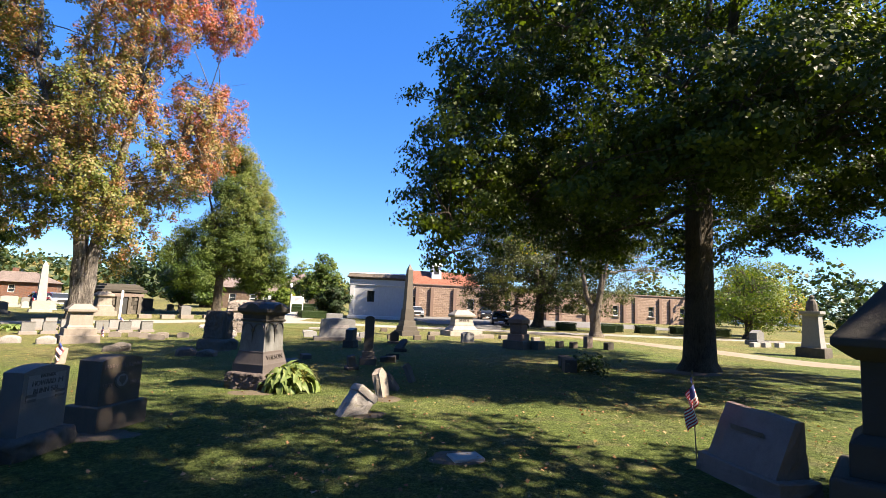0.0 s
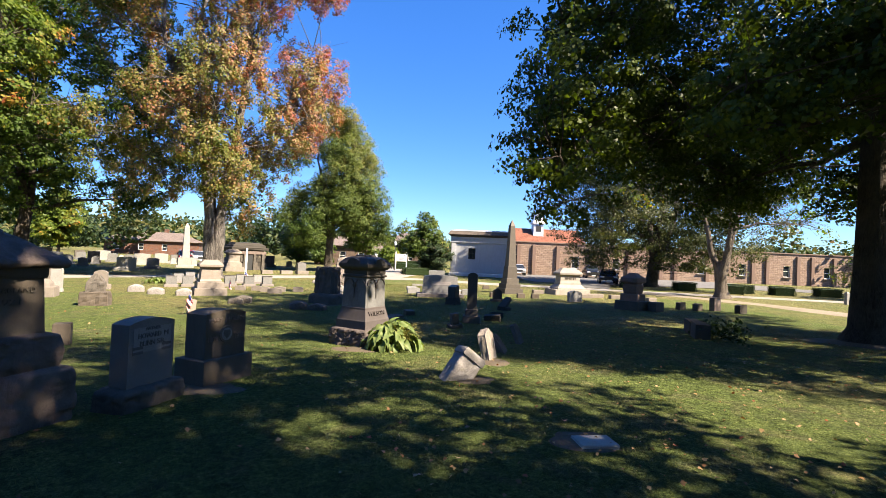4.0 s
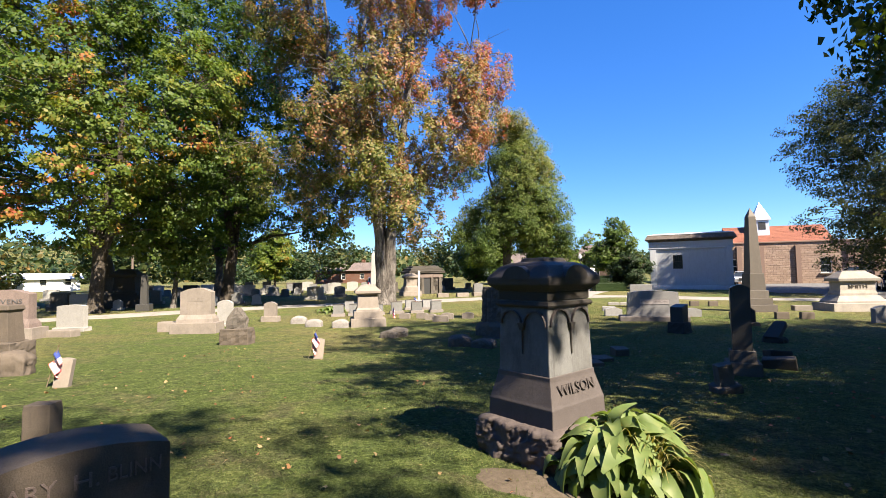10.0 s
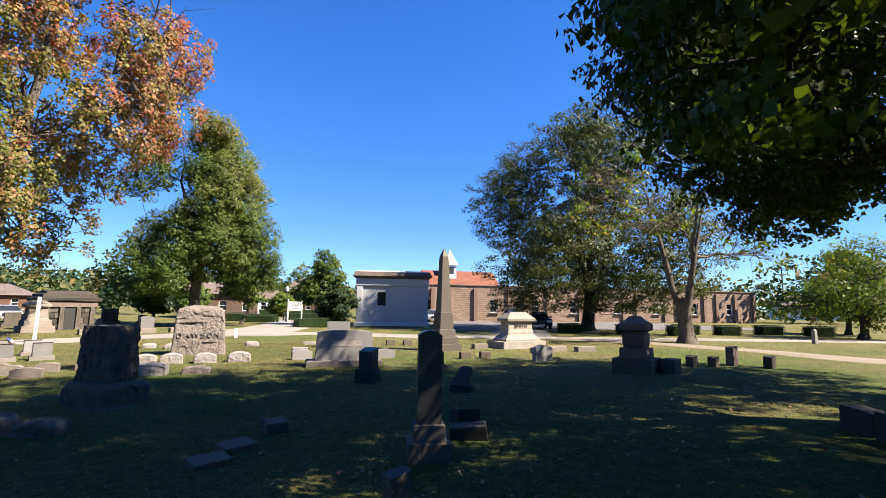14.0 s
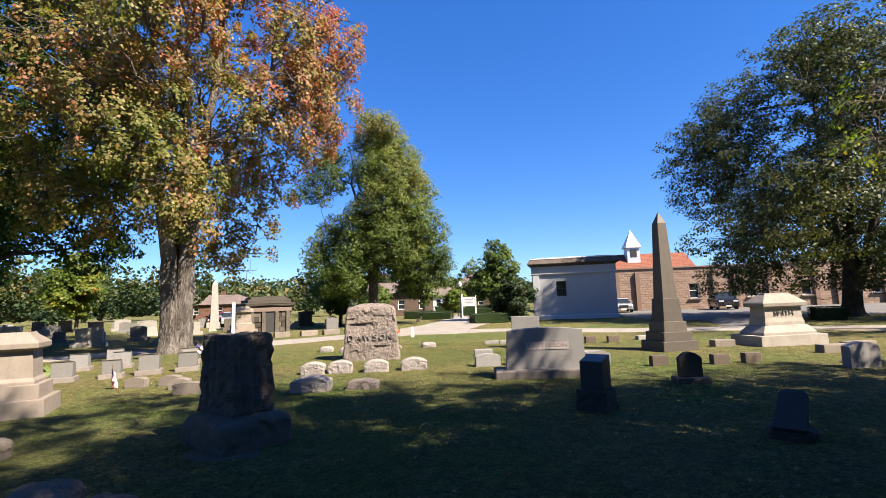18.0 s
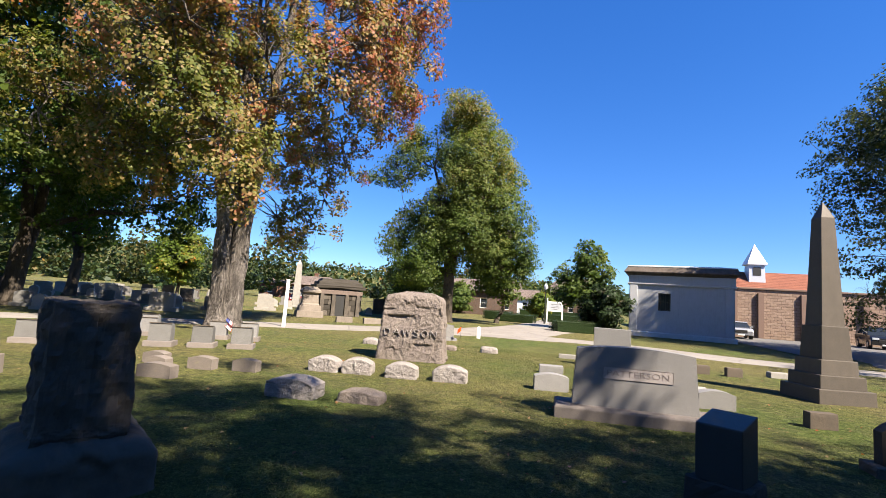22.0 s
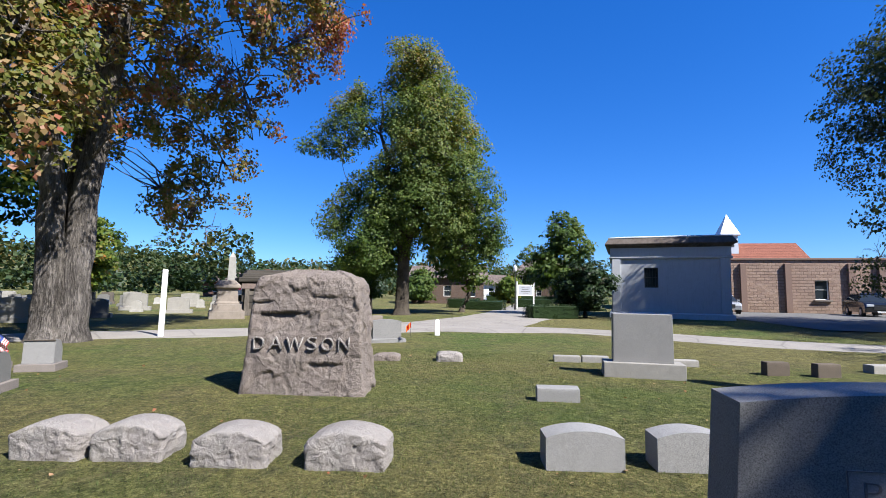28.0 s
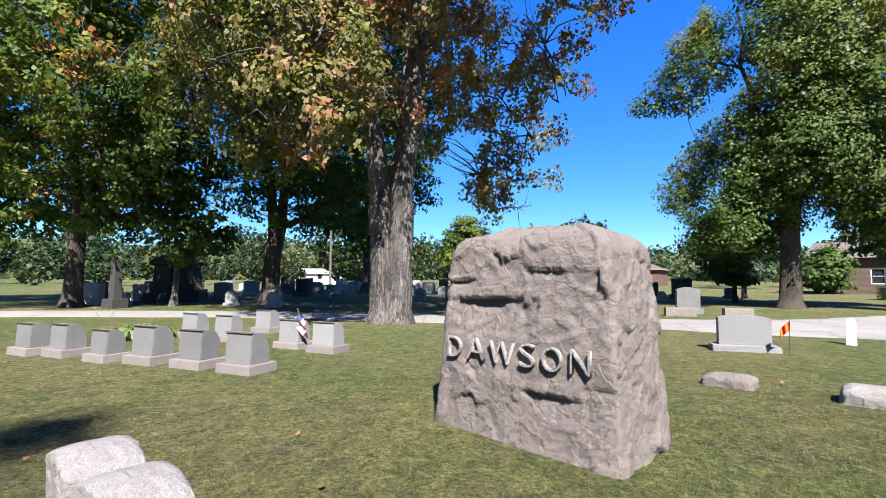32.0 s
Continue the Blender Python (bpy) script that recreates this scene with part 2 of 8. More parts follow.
# ---- materials ----
class Nodes:
    def __init__(self, name):
        self.m = bpy.data.materials.new(name)
        self.m.use_nodes = True
        self.t = self.m.node_tree
        self.t.nodes.clear()
        self.out = self.n("ShaderNodeOutputMaterial")

    def n(self, kind, **kw):
        nd = self.t.nodes.new(kind)
        for k, v in kw.items():
            if k in nd.inputs:
                nd.inputs[k].default_value = v
            elif k == "op":
                nd.operation = v
            elif k == "blend":
                nd.blend_type = v
        return nd

    def l(self, a, b):
        self.t.links.new(a, b)

    def coords(self, scale=1.0, kind="Object"):
        tc = self.n("ShaderNodeTexCoord")
        mp = self.n("ShaderNodeMapping")
        mp.inputs["Scale"].default_value = scale if isinstance(scale, tuple) else (scale,) * 3
        self.l(tc.outputs[kind], mp.inputs["Vector"])
        return mp.outputs["Vector"]

    def noise(self, vec, scale, detail=4.0, rough=0.55, dist=0.0):
        nd = self.n("ShaderNodeTexNoise")
        nd.inputs["Scale"].default_value, nd.inputs["Detail"].default_value = scale, detail
        nd.inputs["Roughness"].default_value, nd.inputs["Distortion"].default_value = rough, dist
        self.l(vec, nd.inputs["Vector"])
        return nd.outputs["Fac"]

    def voronoi(self, vec, scale, out="Distance", feature="F1"):
        nd = self.n("ShaderNodeTexVoronoi")
        nd.feature = feature
        nd.inputs["Scale"].default_value = scale
        self.l(vec, nd.inputs["Vector"])
        return nd.outputs[out]

    def ramp(self, fac, stops):
        nd = self.n("ShaderNodeValToRGB")
        el = nd.color_ramp.elements
        while len(el) < len(stops):
            el.new(0.5)
        for e, (p, c) in zip(el, stops):
            e.position = p
            e.color = (*c, 1) if isinstance(c, tuple) else (c, c, c, 1)
        self.l(fac, nd.inputs["Fac"])
        return nd.outputs["Color"]

    def mix(self, fac, a, b, blend="MIX"):
        nd = self.n("ShaderNodeMix")
        nd.data_type, nd.blend_type = "RGBA", blend
        for s, v in ((nd.inputs[0], fac), (nd.inputs[6], a), (nd.inputs[7], b)):
            if isinstance(v, (int, float)):
                s.default_value = v
            elif isinstance(v, tuple):
                s.default_value = (*v, 1)
            else:
                self.l(v, s)
        return nd.outputs[2]

    def math(self, op, a, b=0.0):
        nd = self.n("ShaderNodeMath", op=op)
        for s, v in zip(nd.inputs, (a, b)):
            if isinstance(v, (int, float)):
                s.default_value = v
            else:
                self.l(v, s)
        return nd.outputs[0]

    def bump(self, height, strength=0.3, dist=0.01, normal=None):
        nd = self.n("ShaderNodeBump")
        nd.inputs["Strength"].default_value, nd.inputs["Distance"].default_value = strength, dist
        self.l(height, nd.inputs["Height"])
        if normal:
            self.l(normal, nd.inputs["Normal"])
        return nd.outputs["Normal"]

    def surface(self, col, rough=0.8, metal=0.0, normal=None, spec=0.3):
        b = self.n("ShaderNodeBsdfPrincipled")
        for key, v in (("Base Color", col), ("Roughness", rough), ("Metallic", metal), ("Specular IOR Level", spec)):
            if isinstance(v, tuple):
                b.inputs[key].default_value = (*v, 1)
            elif isinstance(v, (int, float)):
                b.inputs[key].default_value = v
            else:
                self.l(v, b.inputs[key])
        if normal:
            self.l(normal, b.inputs["Normal"])
        self.l(b.outputs[0], self.out.inputs["Surface"])
        return self.m


def stone_mat(name, base, speck=0.15, grain=260.0, stain=0.35, stain_col=(0.05, 0.045, 0.04), rough=0.75, relief=0.25, lichen=0.0, streak=0.25):
    """Weathered stone: grain, blotches, rain streaks, dark soiling."""
    base = tuple(c * 0.52 for c in base)
    s = Nodes(name)
    v = s.coords(1.0)
    ob = s.n("ShaderNodeObjectInfo")
    shift = s.n("ShaderNodeVectorMath", op="ADD")
    s.l(v, shift.inputs[0])
    s.l(s.math("MULTIPLY", ob.outputs["Random"], 40.0), shift.inputs[1])
    v = shift.outputs[0]
    fine = s.noise(v, grain, 2.0, 0.7)
    blot = s.noise(v, 3.2, 6.0, 0.65)
    lo = tuple(c * (1 - speck * 1.6) for c in base)
    hi = tuple(min(1, c * (1 + speck * 1.3)) for c in base)
    col = s.ramp(fine, [(0.3, lo), (0.5, base), (0.72, hi)])
    col = s.mix(s.math("MULTIPLY", s.ramp(blot, [(0.38, 0.0), (0.68, 1.0)]), stain), col, stain_col)
    vs = s.coords((6.0, 6.0, 0.9))
    run = s.ramp(s.noise(vs, 1.0, 8.0, 0.75, 1.2), [(0.5, 0.0), (0.8, 1.0)])
    col = s.mix(s.math("MULTIPLY", run, streak), col, tuple(c * 0.6 for c in stain_col))
    if lichen:
        li = s.ramp(s.noise(v, 9.0, 5.0, 0.7), [(0.6, 0.0), (0.68, 1.0)])
        col = s.mix(s.math("MULTIPLY", li, lichen), col, (0.36, 0.33, 0.12))
    tone = s.math("ADD", s.math("MULTIPLY", ob.outputs["Random"], 0.22), 0.89)
    hsv = s.n("ShaderNodeHueSaturation")
    s.l(col, hsv.inputs["Color"])
    s.l(tone, hsv.inputs["Value"])
    h = s.math("ADD", s.math("MULTIPLY", s.noise(v, 28.0, 6.0, 0.7), 1.0), s.math("MULTIPLY", fine, 0.25))
    return s.surface(hsv.outputs[0], rough, normal=s.bump(h, relief, 0.02), spec=0.16)


GREY_GRANITE = stone_mat("grey_granite", (0.4, 0.39, 0.38), 0.3, 150, 0.1, rough=0.6, relief=0.1, streak=0.12)
PALE_GRANITE = stone_mat("pale_granite", (0.51, 0.485, 0.445), 0.2, 300, 0.15, rough=0.65, relief=0.12, streak=0.15)
BLUE_GRANITE = stone_mat("blue_grey_granite", (0.275, 0.27, 0.26), 0.3, 300, 0.2, rough=0.55, relief=0.12, streak=0.05)
DARK_GRANITE = stone_mat("dark_granite", (0.095, 0.092, 0.086), 0.25, 300, 0.25, rough=0.4, relief=0.08)
BLACK_STONE = stone_mat("blackened_stone", (0.085, 0.074, 0.062), 0.2, 200, 0.4, relief=0.4)
BROWN_STONE = stone_mat("brown_sandstone", (0.2, 0.16, 0.125), 0.2, 200, 0.4, relief=0.35, streak=0.4)
SOOTY_STONE = stone_mat("sooty_granite", (0.215, 0.185, 0.155), 0.3, 220, 0.75, relief=0.3, streak=0.6)
TAN_STONE = stone_mat("tan_sandstone", (0.4, 0.34, 0.288), 0.15, 220, 0.25, relief=0.2)
PINK_STONE = stone_mat("pinkish_granite", (0.33, 0.25, 0.22), 0.25, 240, 0.35, relief=0.25)
WHITE_STONE = stone_mat("white_marble", (0.56, 0.54, 0.5), 0.08, 200, 0.2, relief=0.12)
ROCK_STONE = stone_mat("rock_faced_granite", (0.35, 0.3, 0.26), 0.25, 190, 0.3, stain_col=(0.12, 0.1, 0.09), relief=0.7, lichen=0.12, streak=0.3)
ROCK_PALE = stone_mat("pale_rock_granite", (0.44, 0.405, 0.38), 0.4, 110, 0.3, relief=0.7, lichen=0.2)
LIME_STONE = stone_mat("buff_limestone", (0.5, 0.45, 0.39), 0.1, 200, 0.25, relief=0.12)
OBELISK_STONE = stone_mat("brown_grey_granite", (0.18, 0.155, 0.13), 0.2, 260, 0.25, rough=0.55, relief=0.12)
def boulder_mat(name, base):
    """Quarry-faced granite: coarse grain, mauve and buff blotches, crisp small chips."""
    base = tuple(c * 0.54 for c in base)
    s = Nodes(name)
    v = s.coords(1.0)
    warp = s.n("ShaderNodeVectorMath", op="ADD")
    nz = s.n("ShaderNodeTexNoise")
    nz.inputs["Scale"].default_value = 7.0
    s.l(v, nz.inputs["Vector"])
    sc = s.n("ShaderNodeVectorMath", op="SCALE")
    sc.inputs["Scale"].default_value = 0.12
    s.l(nz.outputs["Color"], sc.inputs[0])
    s.l(v, warp.inputs[0])
    s.l(sc.outputs[0], warp.inputs[1])
    w = warp.outputs[0]
    grain = s.noise(v, 150.0, 2.0, 0.8)
    col = s.ramp(grain, [(0.36, tuple(k * 0.55 for k in base)), (0.5, base), (0.66, tuple(min(1, k * 1.45) for k in base))])
    blot = s.ramp(s.noise(v, 2.6, 5.0, 0.65), [(0.4, 0.0), (0.64, 1.0)])
    col = s.mix(s.math("MULTIPLY", blot, 0.35), col, (base[0] * 0.62, base[1] * 0.56, base[2] * 0.58))
    buff = s.ramp(s.noise(w, 5.5, 5.0, 0.7), [(0.56, 0.0), (0.72, 1.0)])
    col = s.mix(s.math("MULTIPLY", buff, 0.35), col, (base[0] * 1.2, base[1] * 1.15, base[2] * 1.05))
    chip = s.n("ShaderNodeTexVoronoi")
    chip.inputs["Scale"].default_value = 8.0
    s.l(w, chip.inputs["Vector"])
    plane = s.math("MULTIPLY", chip.outputs["Distance"], 1.0)
    crack = s.ramp(s.voronoi(w, 4.0, feature="DISTANCE_TO_EDGE"), [(0.0, 0.0), (0.05, 1.0)])
    h = s.math("ADD", s.math("ADD", s.math("MULTIPLY", plane, 0.7), s.math("MULTIPLY", crack, 0.12)), s.math("MULTIPLY", s.noise(v, 26.0, 7.0, 0.75), 0.9))
    return s.surface(col, 0.85, normal=s.bump(h, 0.75, 0.05), spec=0.2)


BOULDER_STONE = boulder_mat("quarry_faced_granite", (0.345, 0.292, 0.258))
BOULDER_PALE = boulder_mat("pale_hewn_granite", (0.5, 0.46, 0.43))
STUMP_STONE = stone_mat("sooty_fluted_marble", (0.165, 0.14, 0.115), 0.3, 220, 0.6, relief=0.4, streak=0.6)
CARVED = stone_mat("shaded_lettering", (0.17, 0.165, 0.165), 0.1, 200, 0.1, relief=0.1)


def plain_mat(name, col, rough=0.6, metal=0.0, wear=0.12, scale=14.0, spec=0.4):
    s = Nodes(name)
    v = s.coords(1.0)
    nz = s.noise(v, scale, 5.0, 0.65)
    c = s.ramp(nz, [(0.25, tuple(k * (1 - wear * 1.5) for k in col)), (0.75, tuple(min(1, k * (1 + wear)) for k in col))])
    return s.surface(c, rough, metal, s.bump(nz, 0.08, 0.01), spec)


PAINT_WHITE = plain_mat("white_paint", (0.78, 0.78, 0.76), 0.6)
RED_CLOTH = plain_mat("red_cloth", (0.5, 0.03, 0.04), 0.85)
WHITE_CLOTH = plain_mat("white_cloth", (0.75, 0.73, 0.72), 0.85)
BLUE_CLOTH = plain_mat("blue_cloth", (0.03, 0.05, 0.2), 0.85)
ORANGE_CLOTH = plain_mat("orange_cloth", (0.8, 0.12, 0.02), 0.8)
STICK = plain_mat("weathered_stick", (0.16, 0.12, 0.08), 0.8)
IRON = plain_mat("dark_iron", (0.05, 0.05, 0.05), 0.55, 0.6)
RUBBER = plain_mat("tyre_rubber", (0.02, 0.02, 0.02), 0.85)
ALLOY = plain_mat("alloy_wheel", (0.45, 0.45, 0.46), 0.35, 0.9)
BRASS = plain_mat("aged_bronze", (0.16, 0.12, 0.06), 0.5, 0.7)
RED_PAINT = plain_mat("red_paint", (0.5, 0.04, 0.03), 0.5)
POLE_WOOD = plain_mat("pole_timber", (0.12, 0.09, 0.07), 0.85)
GLASS_DARK = Nodes("window_glass").surface((0.02, 0.025, 0.03), 0.06, spec=0.6)
LAMP_GLASS = Nodes("headlight_glass").surface((0.6, 0.62, 0.65), 0.1, spec=0.7)


def car_paint(name, col):
    s = Nodes(name)
    m = s.surface(col, 0.25, 0.3, spec=0.5)
    for nd in s.t.nodes:
        if nd.type == "BSDF_PRINCIPLED":
            nd.inputs["Coat Weight"].default_value = 0.8
    return m


def leaf_mat(name, stops, patch_scale=0.22, through=0.35, spread=0.5, rise=0.0, tall=20.0, sunward=0.0):
    """Leaves: colour by leaf and by patches of the crown; light comes through."""
    stops = [(p, tuple(k * 0.68 for k in c)) for p, c in stops]
    s = Nodes(name)
    geo = s.n("ShaderNodeNewGeometry")
    v = s.coords(1.0)
    patch = s.ramp(s.noise(v, patch_scale, 3.0, 0.5, 0.6), [(0.36, 0.0), (0.64, 1.0)])
    f = s.math("ADD", s.math("MULTIPLY", geo.outputs["Random Per Island"], spread), s.math("MULTIPLY", patch, 1.0 - spread))
    if rise:
        sep = s.n("ShaderNodeSeparateXYZ")
        s.l(v, sep.inputs[0])
        f = s.math("ADD", f, s.math("MULTIPLY", s.math("SUBTRACT", s.math("DIVIDE", sep.outputs[2], tall), 0.5), rise))
        if sunward:
            # redder on the side of the crown that faces the sun
            f = s.math("ADD", f, s.math("MULTIPLY", s.math("ADD", s.math("MULTIPLY", sep.outputs[0], 0.9), s.math("MULTIPLY", sep.outputs[1], 0.35)), sunward / 14.0))
    col = s.ramp(f, stops)
    d = s.n("ShaderNodeBsdfPrincipled")
    d.inputs["Roughness"].default_value = 0.5
    d.inputs["Specular IOR Level"].default_value = 0.18
    s.l(col, d.inputs["Base Color"])
    t = s.n("ShaderNodeBsdfTranslucent")
    s.l(s.mix(1.0, col, (1.9, 2.0, 0.8), "MULTIPLY"), t.inputs["Color"])
    mx = s.n("ShaderNodeMixShader")
    mx.inputs[0].default_value = through
    s.l(d.outputs[0], mx.inputs[1])
    s.l(t.outputs[0], mx.inputs[2])
    s.l(mx.outputs[0], s.out.inputs["Surface"])
    return s.m


LEAF_GREEN = leaf_mat("green_maple_leaves", [(0.0, (0.028, 0.05, 0.009)), (0.5, (0.055, 0.085, 0.014)), (0.85, (0.09, 0.125, 0.02)), (1.0, (0.13, 0.16, 0.026))], through=0.3)
LEAF_DARK = leaf_mat("dark_green_leaves", [(0.0, (0.03, 0.066, 0.013)), (0.5, (0.06, 0.108, 0.02)), (0.86, (0.1, 0.146, 0.026)), (0.95, (0.22, 0.19, 0.04)), (1.0, (0.36, 0.16, 0.05))])
LEAF_AUTUMN = leaf_mat("turning_maple_leaves", [(0.0, (0.085, 0.12, 0.026)), (0.24, (0.165, 0.18, 0.045)), (0.44, (0.25, 0.22, 0.075)), (0.6, (0.325, 0.21, 0.1)), (0.78, (0.4, 0.18, 0.105)), (1.0, (0.42, 0.1, 0.08))], 0.42, 0.33, 0.5, 0.5, 22.0, 0.42)
LEAF_MIXED = leaf_mat("green_and_gold_leaves", [(0.0, (0.05, 0.095, 0.015)), (0.45, (0.11, 0.165, 0.027)), (0.68, (0.19, 0.215, 0.036)), (0.82, (0.33, 0.24, 0.05)), (1.0, (0.46, 0.17, 0.055))], 0.24)
LEAF_TURN = leaf_mat("green_leaves_turning_red", [(0.0, (0.05, 0.095, 0.017)), (0.36, (0.1, 0.155, 0.027)), (0.62, (0.16, 0.19, 0.034)), (0.76, (0.28, 0.23, 0.048)), (0.88, (0.42, 0.17, 0.058)), (1.0, (0.4, 0.07, 0.05))], 0.3, 0.35, 0.3)
LEAF_ELM = leaf_mat("greyish_green_leaves", [(0.0, (0.036, 0.05, 0.02)), (0.5, (0.07, 0.088, 0.033)), (1.0, (0.15, 0.148, 0.055))], through=0.25)
LEAF_MID = leaf_mat("mid_green_leaves", [(0.0, (0.055, 0.1, 0.023)), (0.42, (0.105, 0.155, 0.036)), (0.75, (0.17, 0.2, 0.05)), (0.92, (0.27, 0.225, 0.07)), (1.0, (0.3, 0.2, 0.08))], rise=0.4, tall=17.0)
LEAF_BLUE = leaf_mat("blue_green_needles", [(0.0, (0.06, 0.1, 0.07)), (1.0, (0.14, 0.19, 0.14))], through=0.15)
LEAF_HEDGE = leaf_mat("clipped_hedge_leaves", [(0.0, (0.015, 0.03, 0.012)), (1.0, (0.045, 0.08, 0.025))], through=0.15)
LEAF_HOSTA = leaf_mat("hosta_leaves", [(0.0, (0.07, 0.125, 0.035)), (0.45, (0.16, 0.22, 0.07)), (0.75, (0.29, 0.31, 0.12)), (0.9, (0.36, 0.32, 0.14)), (1.0, (0.3, 0.19, 0.1))], 3.0, 0.25, 0.6)
LEAF_STRAP = leaf_mat("drying_strap_leaves", [(0.0, (0.17, 0.2, 0.05)), (0.5, (0.3, 0.27, 0.09)), (1.0, (0.34, 0.23, 0.1))], 2.0, 0.25)
LEAF_FALLEN = leaf_mat("fallen_leaves", [(0.0, (0.16, 0.07, 0.03)), (0.4, (0.27, 0.15, 0.065)), (0.72, (0.36, 0.26, 0.13)), (0.86, (0.3, 0.07, 0.03)), (1.0, (0.46, 0.36, 0.22))], 3.0, 0.12, 0.9)
LEAF_WOODS = leaf_mat("distant_leaves", [(0.0, (0.02, 0.042, 0.018)), (0.5, (0.04, 0.07, 0.026)), (0.78, (0.09, 0.1, 0.032)), (1.0, (0.24, 0.14, 0.04))], 0.05, 0.2)


def bark_mat(name, lo, hi, scale=1.0, flake=0.0):
    s = Nodes(name)
    v = s.coords((8.0 * scale, 8.0 * scale, 2.0 * scale))
    a = s.noise(v, 1.6, 8.0, 0.8, 1.4)
    vo = s.voronoi(v, 2.2, feature="DISTANCE_TO_EDGE")
    pale = s.ramp(s.noise(s.coords(1.0), 1.1, 4.0, 0.6), [(0.42, 0.0), (0.7, 1.0)])
    col = s.mix(pale, s.ramp(a, [(0.38, lo), (0.62, hi)]), tuple(min(1, k * 1.2) for k in hi))
    h = s.math("ADD", a, s.math("MULTIPLY", vo, 0.8))
    if flake:
        # long plates that have come away and left dark strips
        strip = s.ramp(s.noise(s.coords((3.6, 3.6, 0.8)), 1.7, 7.0, 0.72, 0.9), [(0.43, 1.0), (0.53, 0.0)])
        crack = s.ramp(s.noise(s.coords((15.0, 15.0, 1.5)), 1.5, 5.0, 0.7, 0.6), [(0.4, 1.0), (0.49, 0.0)])
        bare = s.math("MAXIMUM", s.math("MULTIPLY", strip, flake), s.math("MULTIPLY", crack, flake * 0.85))
        col = s.mix(bare, col, tuple(k * 0.8 for k in lo))
        h = s.math("SUBTRACT", h, s.math("MULTIPLY", bare, 0.7))
    return s.surface(col, 0.9, normal=s.bump(h, 1.0, 0.09), spec=0.15)


BARK_GREY = bark_mat("grey_flaking_bark", (0.036, 0.031, 0.028), (0.27, 0.24, 0.215), 1.0, 0.62)
BARK_BROWN = bark_mat("brown_limb_bark", (0.05, 0.04, 0.032), (0.15, 0.125, 0.1))
BARK_DARK = bark_mat("dark_furrowed_bark", (0.025, 0.02, 0.016), (0.09, 0.075, 0.06))

# ---- ground, lanes and forecourt ----
def grass_mat():
    s = Nodes("mown_grass")
    v = s.coords(1.0)
    big = s.noise(v, 0.16, 5.0, 0.6)
    mid = s.noise(v, 1.9, 8.0, 0.75, 0.5)
    fine = s.noise(v, 26.0, 9.0, 0.86, 0.4)
    c1 = s.ramp(fine, [(0.38, (0.036, 0.05, 0.016)), (0.5, (0.108, 0.148, 0.038)), (0.62, (0.258, 0.306, 0.112))])
    c2 = s.ramp(fine, [(0.38, (0.06, 0.054, 0.026)), (0.5, (0.205, 0.178, 0.07)), (0.62, (0.41, 0.355, 0.175))])
    sep = s.n("ShaderNodeSeparateXYZ")
    s.l(v, sep.inputs[0])
    sunny = s.n("ShaderNodeMapRange")
    sunny.inputs["From Min"].default_value, sunny.inputs["From Max"].default_value = 4.0, 32.0
    s.l(sep.outputs[1], sunny.inputs["Value"])
    dry = s.math("MULTIPLY", s.ramp(s.math("ADD", big, s.math("MULTIPLY", sunny.outputs[0], 0.17)), [(0.5, 0.0), (0.7, 1.0)]), 0.85)
    col = s.mix(dry, c1, c2)
    thin = s.ramp(s.noise(v, 1.3, 6.0, 0.7, 0.8), [(0.5, 0.0), (0.64, 1.0)])
    thatch = s.ramp(fine, [(0.36, (0.07, 0.058, 0.032)), (0.52, (0.18, 0.152, 0.088)), (0.64, (0.34, 0.3, 0.18))])
    col = s.mix(s.math("MULTIPLY", thin, 0.55), col, thatch)
    clump = s.ramp(s.noise(v, 6.5, 4.0, 0.7, 0.6), [(0.36, (0.34, 0.37, 0.38)), (0.62, (0.72, 0.71, 0.66))])
    col = s.mix(1.0, col, clump, "MULTIPLY")
    h = s.math("ADD", fine, s.math("MULTIPLY", mid, 1.5))
    return s.surface(col, 0.95, normal=s.bump(h, 1.0, 0.05), spec=0.1)


def paving_mat(name, lo, hi, scale=60.0, crack=0.5):
    lo, hi = tuple(c * 0.54 for c in lo), tuple(c * 0.54 for c in hi)
    s = Nodes(name)
    v = s.coords(1.0)
    a = s.noise(v, scale, 3.0, 0.7)
    b = s.noise(v, 0.7, 6.0, 0.65)
    col = s.ramp(a, [(0.3, lo), (0.72, hi)])
    col = s.mix(s.math("MULTIPLY", s.ramp(b, [(0.4, 0.0), (0.7, 1.0)]), 0.4), col, tuple(k * 0.6 for k in lo))
    ck = s.ramp(s.voronoi(v, 0.45, feature="DISTANCE_TO_EDGE"), [(0.0, 1.0), (0.02, 0.0)])
    col = s.mix(s.math("MULTIPLY", ck, crack), col, tuple(k * 0.4 for k in lo))
    return s.surface(col, 0.9, normal=s.bump(a, 0.3, 0.01), spec=0.2)


GRASS = grass_mat()
LANE_MAT = paving_mat("pale_worn_asphalt", (0.36, 0.33, 0.3), (0.52, 0.48, 0.44))
GRAVEL_MAT = paving_mat("earth_and_gravel", (0.27, 0.22, 0.16), (0.45, 0.38, 0.29), 40.0, 0.0)
FORECOURT_MAT = paving_mat("grey_asphalt", (0.17, 0.165, 0.16), (0.3, 0.29, 0.28))
EARTH_MAT = paving_mat("bare_earth", (0.12, 0.09, 0.062), (0.21, 0.165, 0.12), 30.0, 0.0)


def spread(near, far, n):
    u = np.linspace(-1, 1, n)
    return np.sign(u) * (near * np.abs(u) + (far - near) * np.abs(u) ** 6)


